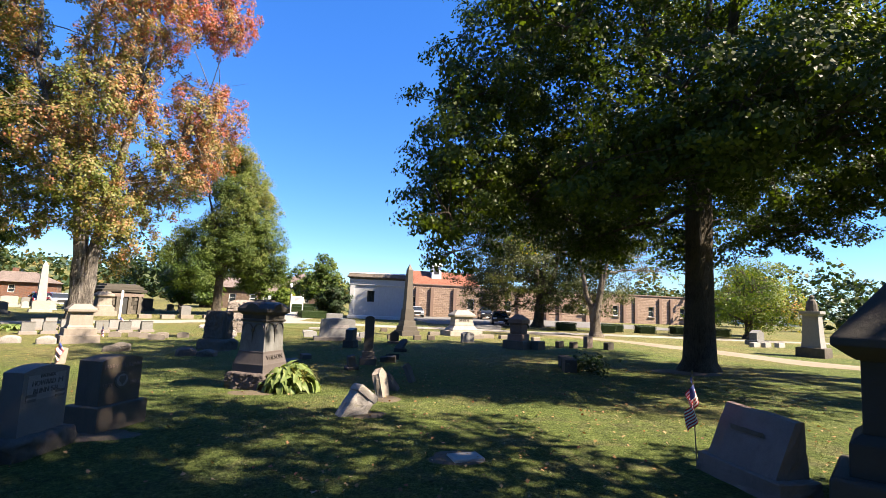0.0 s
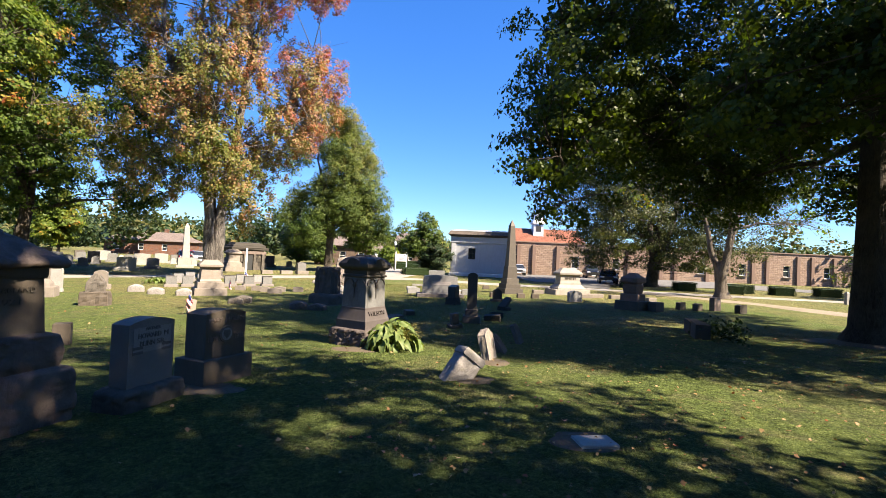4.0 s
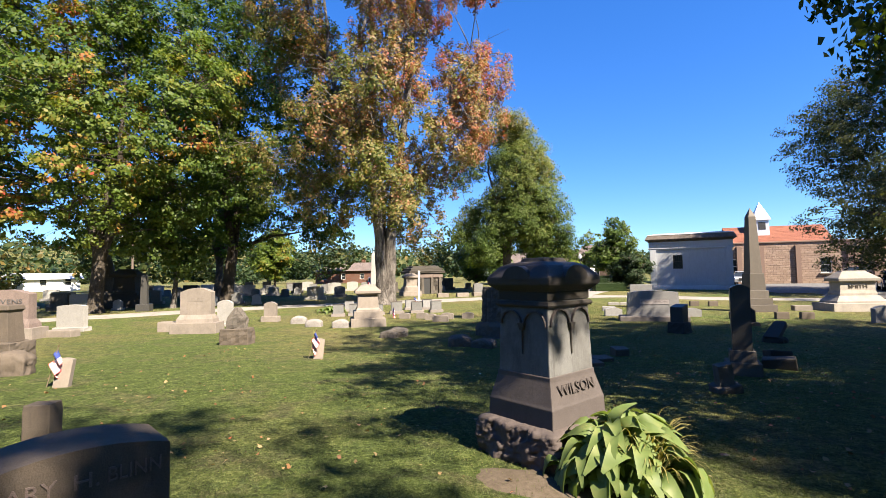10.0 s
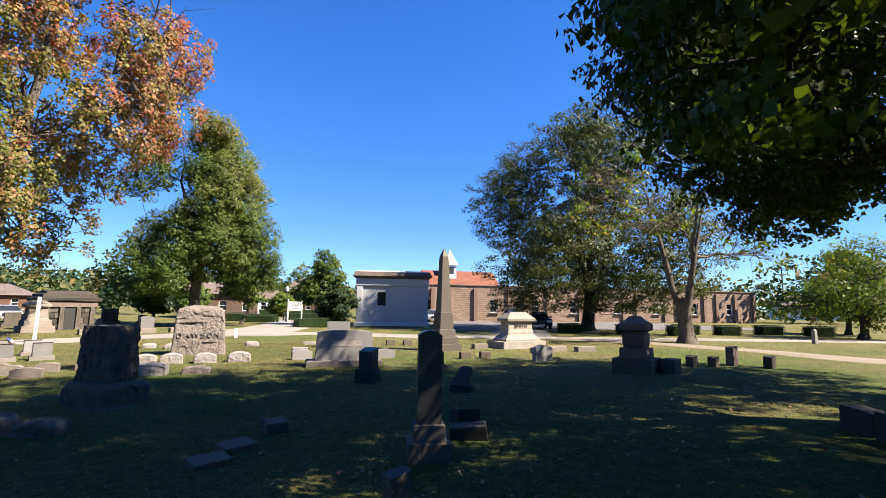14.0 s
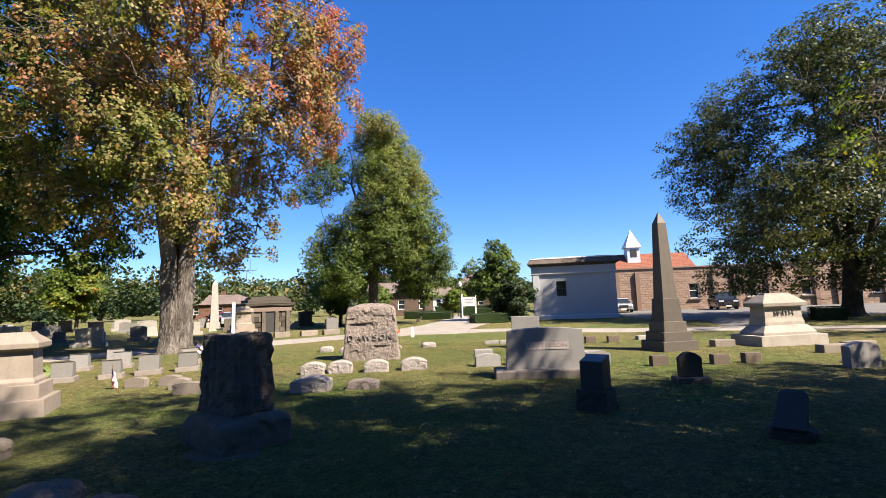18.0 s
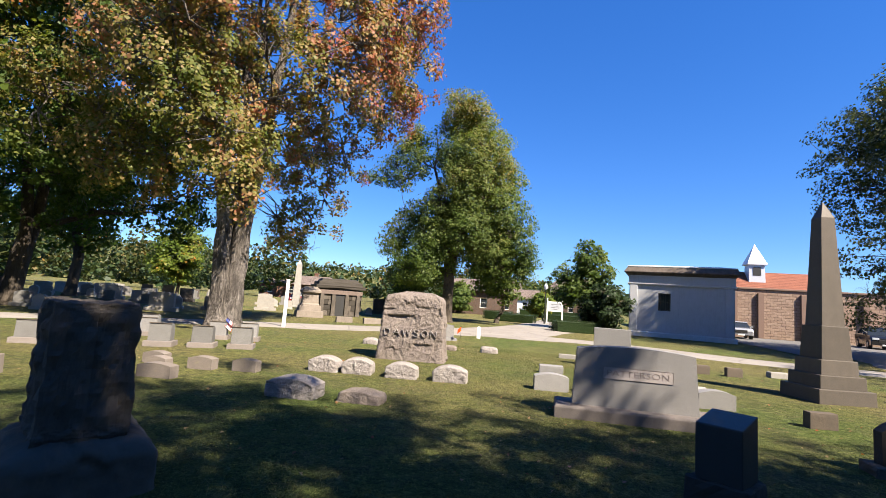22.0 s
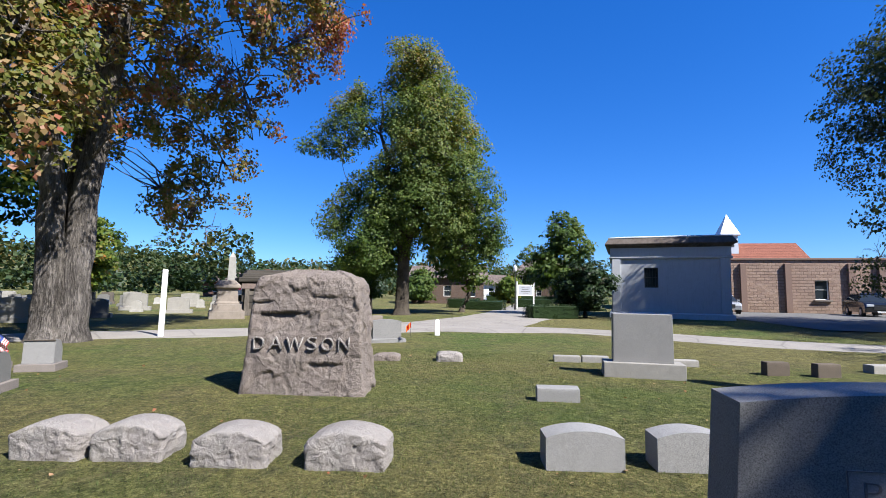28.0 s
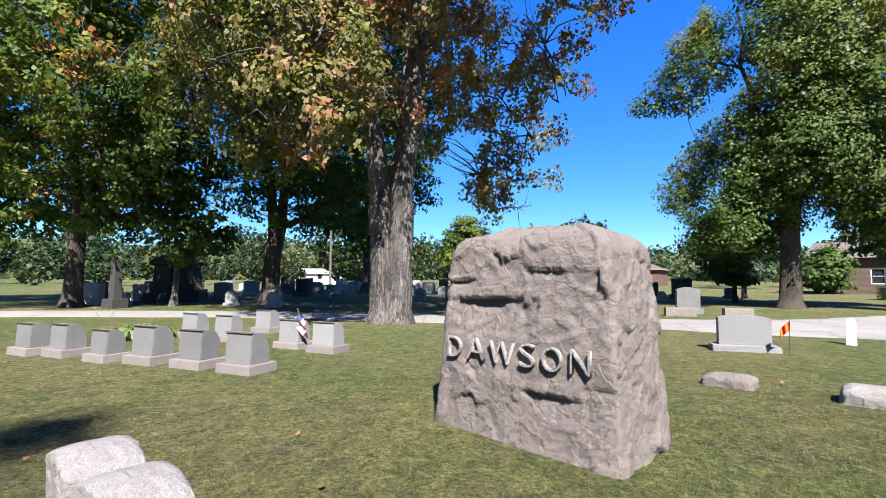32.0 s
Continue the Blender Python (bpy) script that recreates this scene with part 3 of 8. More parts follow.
gx, gy = spread(45, 2500, 121), 20 + spread(45, 2500, 141)
verts = [(x, y, ground_z(x, y) + (0.03 * noise.noise(Vector((x * 0.35, y * 0.35, 0))) if abs(x) < 60 and abs(y) < 80 else 0.0)) for y in gy for x in gx]
nx = len(gx)
idx = np.array([(j * nx + i, j * nx + i + 1, (j + 1) * nx + i + 1, (j + 1) * nx + i) for j in range(len(gy) - 1) for i in range(nx - 1)])
ground = new("ground", raw_mesh("ground", verts, idx.ravel(), np.full(len(idx), 4), GRASS, True))
tagged(ground, "mown cemetery lawn with dry patches", "lawn", kind="structure")


def curve_points(pts, step=0.8):
    out = []
    p = [Vector((*a[:2], 0)) for a in pts]
    w = [a[2] for a in pts]
    p = [2 * p[0] - p[1]] + p + [2 * p[-1] - p[-2]]
    w = [w[0]] + w + [w[-1]]
    for i in range(1, len(p) - 2):
        n = max(2, int((p[i + 1] - p[i]).length / step))
        for k in range(n):
            u = k / n
            a, b, c, d = p[i - 1 : i + 3]
            q = 0.5 * ((2 * b) + (c - a) * u + (2 * a - 5 * b + 4 * c - d) * u * u + (3 * b - a - 3 * c + d) * u ** 3)
            out.append((q, w[i] * (1 - u) + w[i + 1] * u))
    out.append((p[-2], w[-2]))
    return out


def lane(name, pts, material, label, lift=0.03, ragged=0.12, category="road"):
    """A strip along a line of x, y and width, its edges a little uneven."""
    cp = curve_points(pts)
    vs, fs = [], []
    for i, (q, w) in enumerate(cp):
        a = cp[max(0, i - 1)][0]
        b = cp[min(len(cp) - 1, i + 1)][0]
        side = Vector((-(b - a).y, (b - a).x, 0)).normalized()
        for k in range(5):
            u = -1 + k / 2
            e = ragged * noise.noise(q * 0.9 + Vector((0, 0, k * 3.0))) if abs(u) == 1 else 0
            p = q + side * (u * w / 2 + e * u)
            drop = 0.045 if abs(u) == 1 else 0.0
            vs.append((p.x, p.y, ground_z(p.x, p.y) + lift + 0.02 * (1 - u * u) - drop + 0.03 * 0))
        if i:
            o = (i - 1) * 5
            fs += [(o + k, o + k + 1, o + k + 6, o + k + 5) for k in range(4)]
    fs = [f[::-1] for f in fs]
    me = raw_mesh(name, vs, np.array(fs).ravel(), np.full(len(fs), 4), material, True)
    if me.polygons[0].normal.z < 0:
        me.flip_normals()
    return tagged(new(name, me), label, category, kind="structure")


lane("road_1", [(-42, -6, 3), (-31, 8, 3), (-24, 20.5, 3.2), (-20.3, 25.8, 3.2), (-15, 30.9, 3.2), (-10.4, 34.6, 3.6), (-5.6, 38.4, 5.4), (-2.6, 44, 6.2), (-1.2, 54, 5.6), (-0.6, 70, 5.0), (0, 110, 5.0), (2, 190, 5)], LANE_MAT, "pale worn asphalt cemetery lane")
lane("road_2", [(-5.4, 38.2, 3.4), (-0.5, 39.3, 3.6), (3.5, 38.4, 3.0), (7.5, 36.2, 2.8), (12, 35.2, 2.8), (17, 33.3, 2.8), (26, 31.5, 2.4), (40, 27.5, 2.2), (60, 24, 2.2)], LANE_MAT, "pale narrow asphalt lane between lawns", 0.034)
lane("road_3", [(15.5, 33.4, 2.2), (18.4, 30, 2.2), (20.2, 26, 2.4), (21.4, 21.5, 2.6), (21.9, 17, 2.8), (21, 10, 3), (19, 0, 3), (16, -14, 3)], GRAVEL_MAT, "bare earth and gravel track across lawn", 0.026, 0.35)
bm = bmesh.new()
for x0, x1, y0, y1 in ((12.2, 46, 43.0, 65.6),):
    gx2, gy2 = np.linspace(x0, x1, 18), np.linspace(y0, y1, 14)
    rows = [[bm.verts.new((x, y + (0.8 * math.sin(x * 0.25) if j == 0 else 0), ground_z(x, y) + 0.045)) for x in gx2] for j, y in enumerate(gy2)]
    for a, b in zip(rows, rows[1:]):
        for i in range(len(a) - 1):
            bm.faces.new((a[i], a[i + 1], b[i + 1], b[i]))
solid("pavement_1", bm, FORECOURT_MAT, "grey asphalt forecourt before the stone building", "pavement", kind="structure")
lane("pavement_2", [(14.4, 35.6, 3.4), (15.6, 39, 4.2), (17.4, 44.5, 5.5)], FORECOURT_MAT, "grey asphalt drive to the forecourt", 0.04, 0.1, "pavement")


# grass blades along the walk, one mesh of many tufts
def grass_blades():
    n = 370000
    y = RNG.uniform(-3.0, 31.5, n)
    x = RNG.normal(0, 1, n) * 2.2 + RNG.uniform(-2.5, 2.5, n) - 0.7
    keep = (np.abs(x + 0.5) < 11)
    x, y = x[keep], y[keep]
    n = len(x)
    z = np.array([ground_z(a, b) + 0.03 * noise.noise(Vector((a * 0.35, b * 0.35, 0))) for a, b in zip(x, y)]) - 0.012
    h = RNG.uniform(0.018, 0.05, n)
    az = RNG.uniform(0, 2 * np.pi, n)
    lean = RNG.uniform(0.2, 1.5, n) * h
    w = RNG.uniform(0.0018, 0.004, n)
    d = np.stack([np.cos(az), np.sin(az)], 1)
    s = np.stack([-d[:, 1], d[:, 0]], 1)
    v = np.zeros((n, 3, 3))
    v[:, 0, :2] = np.stack([x, y], 1) - s * w[:, None]
    v[:, 1, :2] = np.stack([x, y], 1) + s * w[:, None]
    v[:, 2, :2] = np.stack([x, y], 1) + d * lean[:, None]
    v[:, :2, 2] = z[:, None]
    v[:, 2, 2] = z + h
    return v.reshape(-1, 3), np.arange(n * 3), np.full(n, 3)


LEAF_GRASS = leaf_mat("grass_blades", [(0.0, (0.045, 0.07, 0.013)), (0.4, (0.085, 0.118, 0.03)), (0.72, (0.145, 0.163, 0.056)), (1.0, (0.27, 0.235, 0.11))], 0.7, 0.25, 0.6)
tagged(new("grass_tufts", raw_mesh("grass_tufts", *grass_blades(), LEAF_GRASS)), "short green grass blades of the lawn", "grass", kind="stuff")

# ---- trees ----
LEAF_SHAPE = np.array([(0, -0.5), (0.34, -0.28), (0.46, 0.1), (0.14, 0.2), (0, 0.55), (-0.14, 0.2), (-0.46, 0.1), (-0.34, -0.28)])
LEAF_LONG = np.array([(0, -0.5), (0.22, -0.15), (0.2, 0.15), (0, 0.55), (-0.2, 0.15), (-0.22, -0.15)])


LEAF_KITE = np.array([(0, -0.5), (0.4, 0.02), (0, 0.55), (-0.4, 0.02)])


def leaf_cloud(centers, sizes, rng, shape=LEAF_SHAPE, flat=0.55, facing=None):
    """Many single leaves, each a small polygon, hanging at all angles or turned the way that facing gives."""
    n, k = len(centers), len(shape)
    if facing is None:
        up = rng.normal(0, 1, (n, 3))
        up[:, 2] = np.abs(up[:, 2]) + flat
    else:
        up = facing + rng.normal(0, 0.38, (n, 3))
    up /= np.linalg.norm(up, axis=1)[:, None]
    side = np.cross(up, rng.normal(0, 1, (n, 3)))
    side /= np.linalg.norm(side, axis=1)[:, None] + 1e-9
    fore = np.cross(up, side)
    s = sizes[:, None, None]
    v = centers[:, None, :] + s * (shape[None, :, 0, None] * side[:, None, :] + shape[None, :, 1, None] * fore[:, None, :])
    v -= s * up[:, None, :] * (np.abs(shape[None, :, 0, None]) * 0.35)
    return v.reshape(-1, 3), np.arange(n * k), np.full(n, k)


def tube(pts, radii, sides, wob=0.0, rng=None):
    pts, radii = np.asarray(pts, float), np.asarray(radii, float)
    n = len(pts)
    tan = np.gradient(pts, axis=0)
    tan /= np.linalg.norm(tan, axis=1)[:, None] + 1e-9
    ref = np.where(np.abs(tan[:, 2:3]) > 0.9, np.array([[1.0, 0, 0]]), np.array([[0, 0, 1.0]]))
    a = np.cross(tan, ref)
    a /= np.linalg.norm(a, axis=1)[:, None] + 1e-9
    b = np.cross(tan, a)
    th = np.linspace(0, 2 * np.pi, sides, endpoint=False)
    r = radii[:, None] * (1 + (wob * (np.sin(3 * th + 1.3)[None] * 0.6 + np.sin(5 * th + np.linspace(0, 3, n)[:, None]) * 0.5) if wob else 0))
    v = pts[:, None, :] + r[:, :, None] * (np.cos(th)[None, :, None] * a[:, None, :] + np.sin(th)[None, :, None] * b[:, None, :])
    q = []
    for i in range(n - 1):
        for j in range(sides):
            k = (j + 1) % sides
            q.append((i * sides + j, i * sides + k, (i + 1) * sides + k, (i + 1) * sides + j))
    return v.reshape(-1, 3), np.array(q)


class Wood:
    def __init__(self):
        self.v, self.q, self.n = [], [], 0

    def add(self, pts, radii, sides, wob=0.0):
        v, q = tube(pts, radii, sides, wob)
        self.v.append(v)
        self.q.append(q + self.n)
        self.n += len(v)

    def data(self, name, material):
        v, q = np.concatenate(self.v), np.concatenate(self.q)
        return raw_mesh(name, v, q.ravel(), np.full(len(q), 4), material, True)


def bend(a, b, rng, sag=0.0, kink=0.12, n=6):
    a, b = np.asarray(a, float), np.asarray(b, float)
    L = np.linalg.norm(b - a)
    u = np.linspace(0, 1, n)[:, None]
    p = a + (b - a) * u
    p += np.sin(np.pi * u) * rng.normal(0, kink * L * 0.5, 3)
    p[1:-1] += rng.normal(0, kink * L * 0.12, (n - 2, 3))
    p[:, 2] += (np.sin(np.pi * u[:, 0]) * sag * L)
    return p


def tree(name, x, y, seed, trunk, lobes, clusters, per, leaf, material, bark, label, category="tree", cluster_r=0.55, stems=None, group="", bare=0, shape=LEAF_SHAPE, shell=0.62, droop=0.0, under=0.0, flare=1.5, twig_r=0.018, thick=(), hang=False, hollow=0.0, near=None, inner=0, tuft=(1, 1, 0.55), twin=None, even=0.75):
    """trunk: (radius, height of the fork, lean x, lean y). lobes: (dx, dy, z, rx, ry, rz) of the crown. stems: how many rise from the fork."""
    rng = np.random.default_rng(seed)
    root = thing(name, x, y, 0, label, category, group)
    r0, fork, lx, ly = trunk
    top = np.array([lx, ly, fork])
    wood = Wood()
    tr = np.array([(0, 0, -0.25), (0, 0, 0.05), (lx * 0.1, ly * 0.1, 0.35), (lx * 0.3, ly * 0.3, fork * 0.3), (lx * 0.65, ly * 0.65, fork * 0.65), (lx, ly, fork), (lx, ly, fork + r0 * 2.2)])
    if twin:
        # stems grown together at the foot, with a furrow between them
        for (bx, by), (tx, ty, tz), k in twin:
            u = np.linspace(0, 1, 14)[:, None]
            p = np.array([(bx, by, -0.25)]) + (np.array([(tx, ty, tz)]) - np.array([(bx, by, -0.25)])) * u
            p[:, :2] -= np.array([(tx - bx, ty - by)]) * (u - u ** 2.2)
            p[1:] += rng.normal(0, 0.03, (13, 3))
            rad = r0 * k * (np.linspace(1.0, 0.62, 14) + 0.55 * np.exp(-np.linspace(0, 1, 14) * tz / 0.45))
            wood.add(p, rad, 20, 0.13)
    else:
        wood.add(tr, [r0 * flare * 1.15, r0 * flare, r0 * 1.15, r0, r0 * 0.93, r0 * 0.92, r0 * 0.5], 18, 0.1)
    part("trunk", wood.data("trunk", bark), None, root)
    limbs = Wood()
    lobes = np.asarray(lobes, float)
    nodes = [(top, r0 * 0.9)] + [(np.array(q[1]), r0 * 0.3) for q in twin or ()]
    order = np.argsort([abs(l[0]) + abs(l[1]) + l[2] * 0.2 for l in lobes])
    if hang:
        order = np.argsort(-lobes[:, 2])
    hub = top
    zmax = (lobes[:, 2] + lobes[:, 5]).max()
    k = stems or 3
    for i in range(0 if twin else k):
        ang = 2 * np.pi * (i + rng.uniform(-0.2, 0.2)) / k + seed
        wide = np.abs(lobes[:, :2]).max() * 0.3
        end = np.array([lx + math.cos(ang) * wide, ly + math.sin(ang) * wide, fork + (zmax - fork) * rng.uniform(0.6, 0.78)])
        out = np.array([math.cos(ang), math.sin(ang), 0.0])
        p = bend(hub + out * r0 * (0.25 if k > 1 else 0.0) - np.array([0, 0, r0 * 1.5]), end, rng, 0.0, 0.06, 9)
        rad = r0 * np.linspace(0.72 if k > 1 else 0.88, 0.12, 9) ** np.linspace(1, 1.15, 9) / (k ** 0.1)
        limbs.add(p, rad, 10, 0.06)
        nodes += [(q, r) for q, r in zip(p, rad)]
    for (bx, by), (tx, ty, tz), k in twin or ():
        # each of the grown-together stems goes on into the crown and forks once
        for s in (-1, 1):
            a = np.array([tx, ty, tz])
            end = a + np.array([(tx - bx) * 1.3 + s * 1.3 + 0.4 * rng.normal(), (ty - by) * 1.3 + s * 1.0 * rng.normal(), (zmax - tz) * rng.uniform(0.6, 0.78)])
            p = bend(a - np.array([0, 0, 0.4]), end, rng, 0.0, 0.06, 9)
            rad = r0 * k * np.linspace(0.5, 0.1, 9)
            limbs.add(p, rad, 10, 0.06)
            nodes += [(q, r) for q, r in zip(p, rad)]
    for i in order:
        c = lobes[i, :3]
        P = np.array([q for q, _ in nodes])
        cost = np.linalg.norm(P - c, axis=1) + (0.0 if hang else 2.2) * np.maximum(0, P[:, 2] - c[2] + 0.5)
        j = int(np.argmin(cost))
        a, ra = nodes[j]
        L = np.linalg.norm(c - a)
        p = bend(a, c, rng, 0.08, 0.1, 7)
        rad = np.linspace(min(ra * 0.7, 0.03 + 0.018 * L + r0 * 0.12), 0.03, 7)
        limbs.add(p, rad, 8)
        nodes += [(q, r) for q, r in zip(p[1:], rad[1:])]
        for _ in range(3):
            d = rng.normal(0, 1, 3)
            d /= np.linalg.norm(d)
            e = c + d * lobes[i, 3:] * 0.65
            p = bend(p[rng.integers(3, 6)], e, rng, 0.05, 0.12, 5)
            rad = np.linspace(0.04, 0.015, 5)
            limbs.add(p, rad, 5)
            nodes += [(q, r) for q, r in zip(p[1:], rad[1:])]
            p = bend(a, c, rng, 0.08, 0.1, 7)
    vol = lobes[:, 3] * lobes[:, 4] * lobes[:, 5]
    share = vol ** even
    for i, k in thick:
        share[i] *= k
    # tufts keep their distance from one another, so that gaps stay between them
    want = clusters + bare
    pick = rng.choice(len(lobes), want * 3, p=share / share.sum())
    d = rng.normal(0, 1, (want * 3, 3))
    d /= np.linalg.norm(d, axis=1)[:, None]
    rad = rng.uniform(0, 1, want * 3) ** (1 / 3 * shell * 1.6)
    cl = lobes[pick, :3] + d * rad[:, None] * lobes[pick, 3:]
    cl[:, 2] -= droop * rng.uniform(0, 1, len(cl)) * np.hypot(cl[:, 0], cl[:, 1])
    cl[:, 2] = np.maximum(cl[:, 2], 1.3 if under == 0 else under)
    kept = []
    taken = np.full((want, 3), 1e6)
    for i in range(len(cl)):
        if len(kept) == want:
            break
        gap = cluster_r * (0.95 if i < want * 2 else 0.5)
        if ((taken[: len(kept)] - cl[i]) ** 2 @ np.array([1.0, 1.0, 2.2]) < gap * gap).any():
            continue
        taken[len(kept)] = cl[i]
        kept.append(i)
    kept = rng.permutation(kept)
    cl, pick = cl[kept], pick[kept]
    if hollow:
        away = np.hypot(cl[:, 0] - lx, cl[:, 1] - ly)
        stay = (away > hollow) | (rng.uniform(0, 1, len(cl)) < 0.25) | (cl[:, 2] < fork + 1.5)
        cl, pick = cl[stay], pick[stay]
    clusters = max(0, len(cl) - bare)
    P = np.array([q for q, _ in nodes])
    heart = np.array([lx, ly, (lobes[:, 2].min() + zmax) * 0.45])
    reach = np.array([np.abs(lobes[:, 0]).max(), np.abs(lobes[:, 1]).max(), (zmax - fork) * 0.5]) + 1.0
    leaves, small, faces = [], [], []
    for i, c in enumerate(cl):
        cost = np.linalg.norm(P - c, axis=1) + 1.2 * np.maximum(0, P[:, 2] - c[2])
        a = P[int(np.argmin(cost))]
        p = bend(a, c, rng, 0.06, 0.16, 4)
        limbs.add(p, np.linspace(twig_r * 1.3, twig_r * 0.35, 4), 3)
        if i >= clusters:
            for _ in range(4):
                limbs.add(bend(p[rng.integers(1, 3)], c + rng.normal(0, 0.5, 3), rng, 0, 0.2, 4), np.linspace(twig_r * 0.6, twig_r * 0.2, 4), 3)
            continue
        close = near is not None and (c[0] < near or (c[0] > 1.0 and c[1] < 2.0 and c[2] < 11.0))
        size = rng.uniform(0.65, 1.3) * (0.82 if close else 1.0)
        m = rng.poisson(per * size ** 2 * (2.0 if close else 1))
        u = rng.normal(0, 1, (m, 3))
        u /= np.linalg.norm(u, axis=1)[:, None] + 1e-9
        u *= rng.uniform(0, 1, (m, 1)) ** 0.42
        q = c + u * cluster_r * size * np.asarray(tuft)
        # the rim of a tuft hangs
        q[:, 2] -= 0.35 * cluster_r * size * np.hypot(u[:, 0], u[:, 1]) ** 2
        run = rng.uniform(0, 1, m) < 0.12
        q[run] = p[2] + (c - p[2]) * rng.uniform(0, 1, (run.sum(), 1)) + rng.normal(0, 0.08, (run.sum(), 3))
        out = (c - heart) / reach
        lump = (c - lobes[pick[i], :3]) / lobes[pick[i], 3:]
        f = 0.45 * out + 0.35 * lump + 0.6 * u + np.array([0, 0, 0.5])
        leaves.append(q)
        faces.append(f / (np.linalg.norm(f, axis=1)[:, None] + 1e-9))
        small.append(np.full(m, 0.78 if close else 1.0))
    part("branchwork", limbs.data("branchwork", bark), None, root)
    if inner:
        lb = np.array(lobes, float)
        k = rng.choice(len(lb), inner, p=np.prod(lb[:, 3:5], axis=1) / np.prod(lb[:, 3:5], axis=1).sum())
        leaves.append(lb[k, :3] + np.clip(rng.normal(0, 0.25, (inner, 3)), -0.45, 0.45) * lb[k, 3:6])
        small.append(np.full(inner, 1.35))
        faces.append(rng.normal(0, 1, (inner, 3)))
    lv = np.concatenate(leaves)
    lv[:, 2] = np.maximum(lv[:, 2], 0.5)
    if shape is LEAF_SHAPE:
        shape = LEAF_KITE
    part("crown", raw_mesh("crown", *leaf_cloud(lv, rng.uniform(0.7, 1.25, len(lv)) * leaf * np.concatenate(small), rng, shape, 0.55, np.concatenate(faces)), material), None, root)
    return root


def crown_lobes(seed, n, z0, z1, radius, profile, lump=0.42, squash=0.75):
    """Lumps of foliage round an axis; profile gives the share of the radius at heights from 0 to 1."""
    rng = np.random.default_rng(seed)
    out = []
    hs = np.linspace(0, 1, len(profile))
    for i in range(n):
        h = (i + 0.5) / n
        w = np.interp(h, hs, profile) * radius
        r = max(0.9, lump * radius * (0.65 + 0.5 * np.interp(h, hs, profile)))
        a = i * 2.39996 + rng.uniform(-0.4, 0.4)
        k = max(0, w - r * 0.75) * (1.0 if i % 3 else 0.25)
        out.append((k * math.cos(a), k * math.sin(a), z0 + (z1 - z0) * h, r, r, r * squash))
    return out


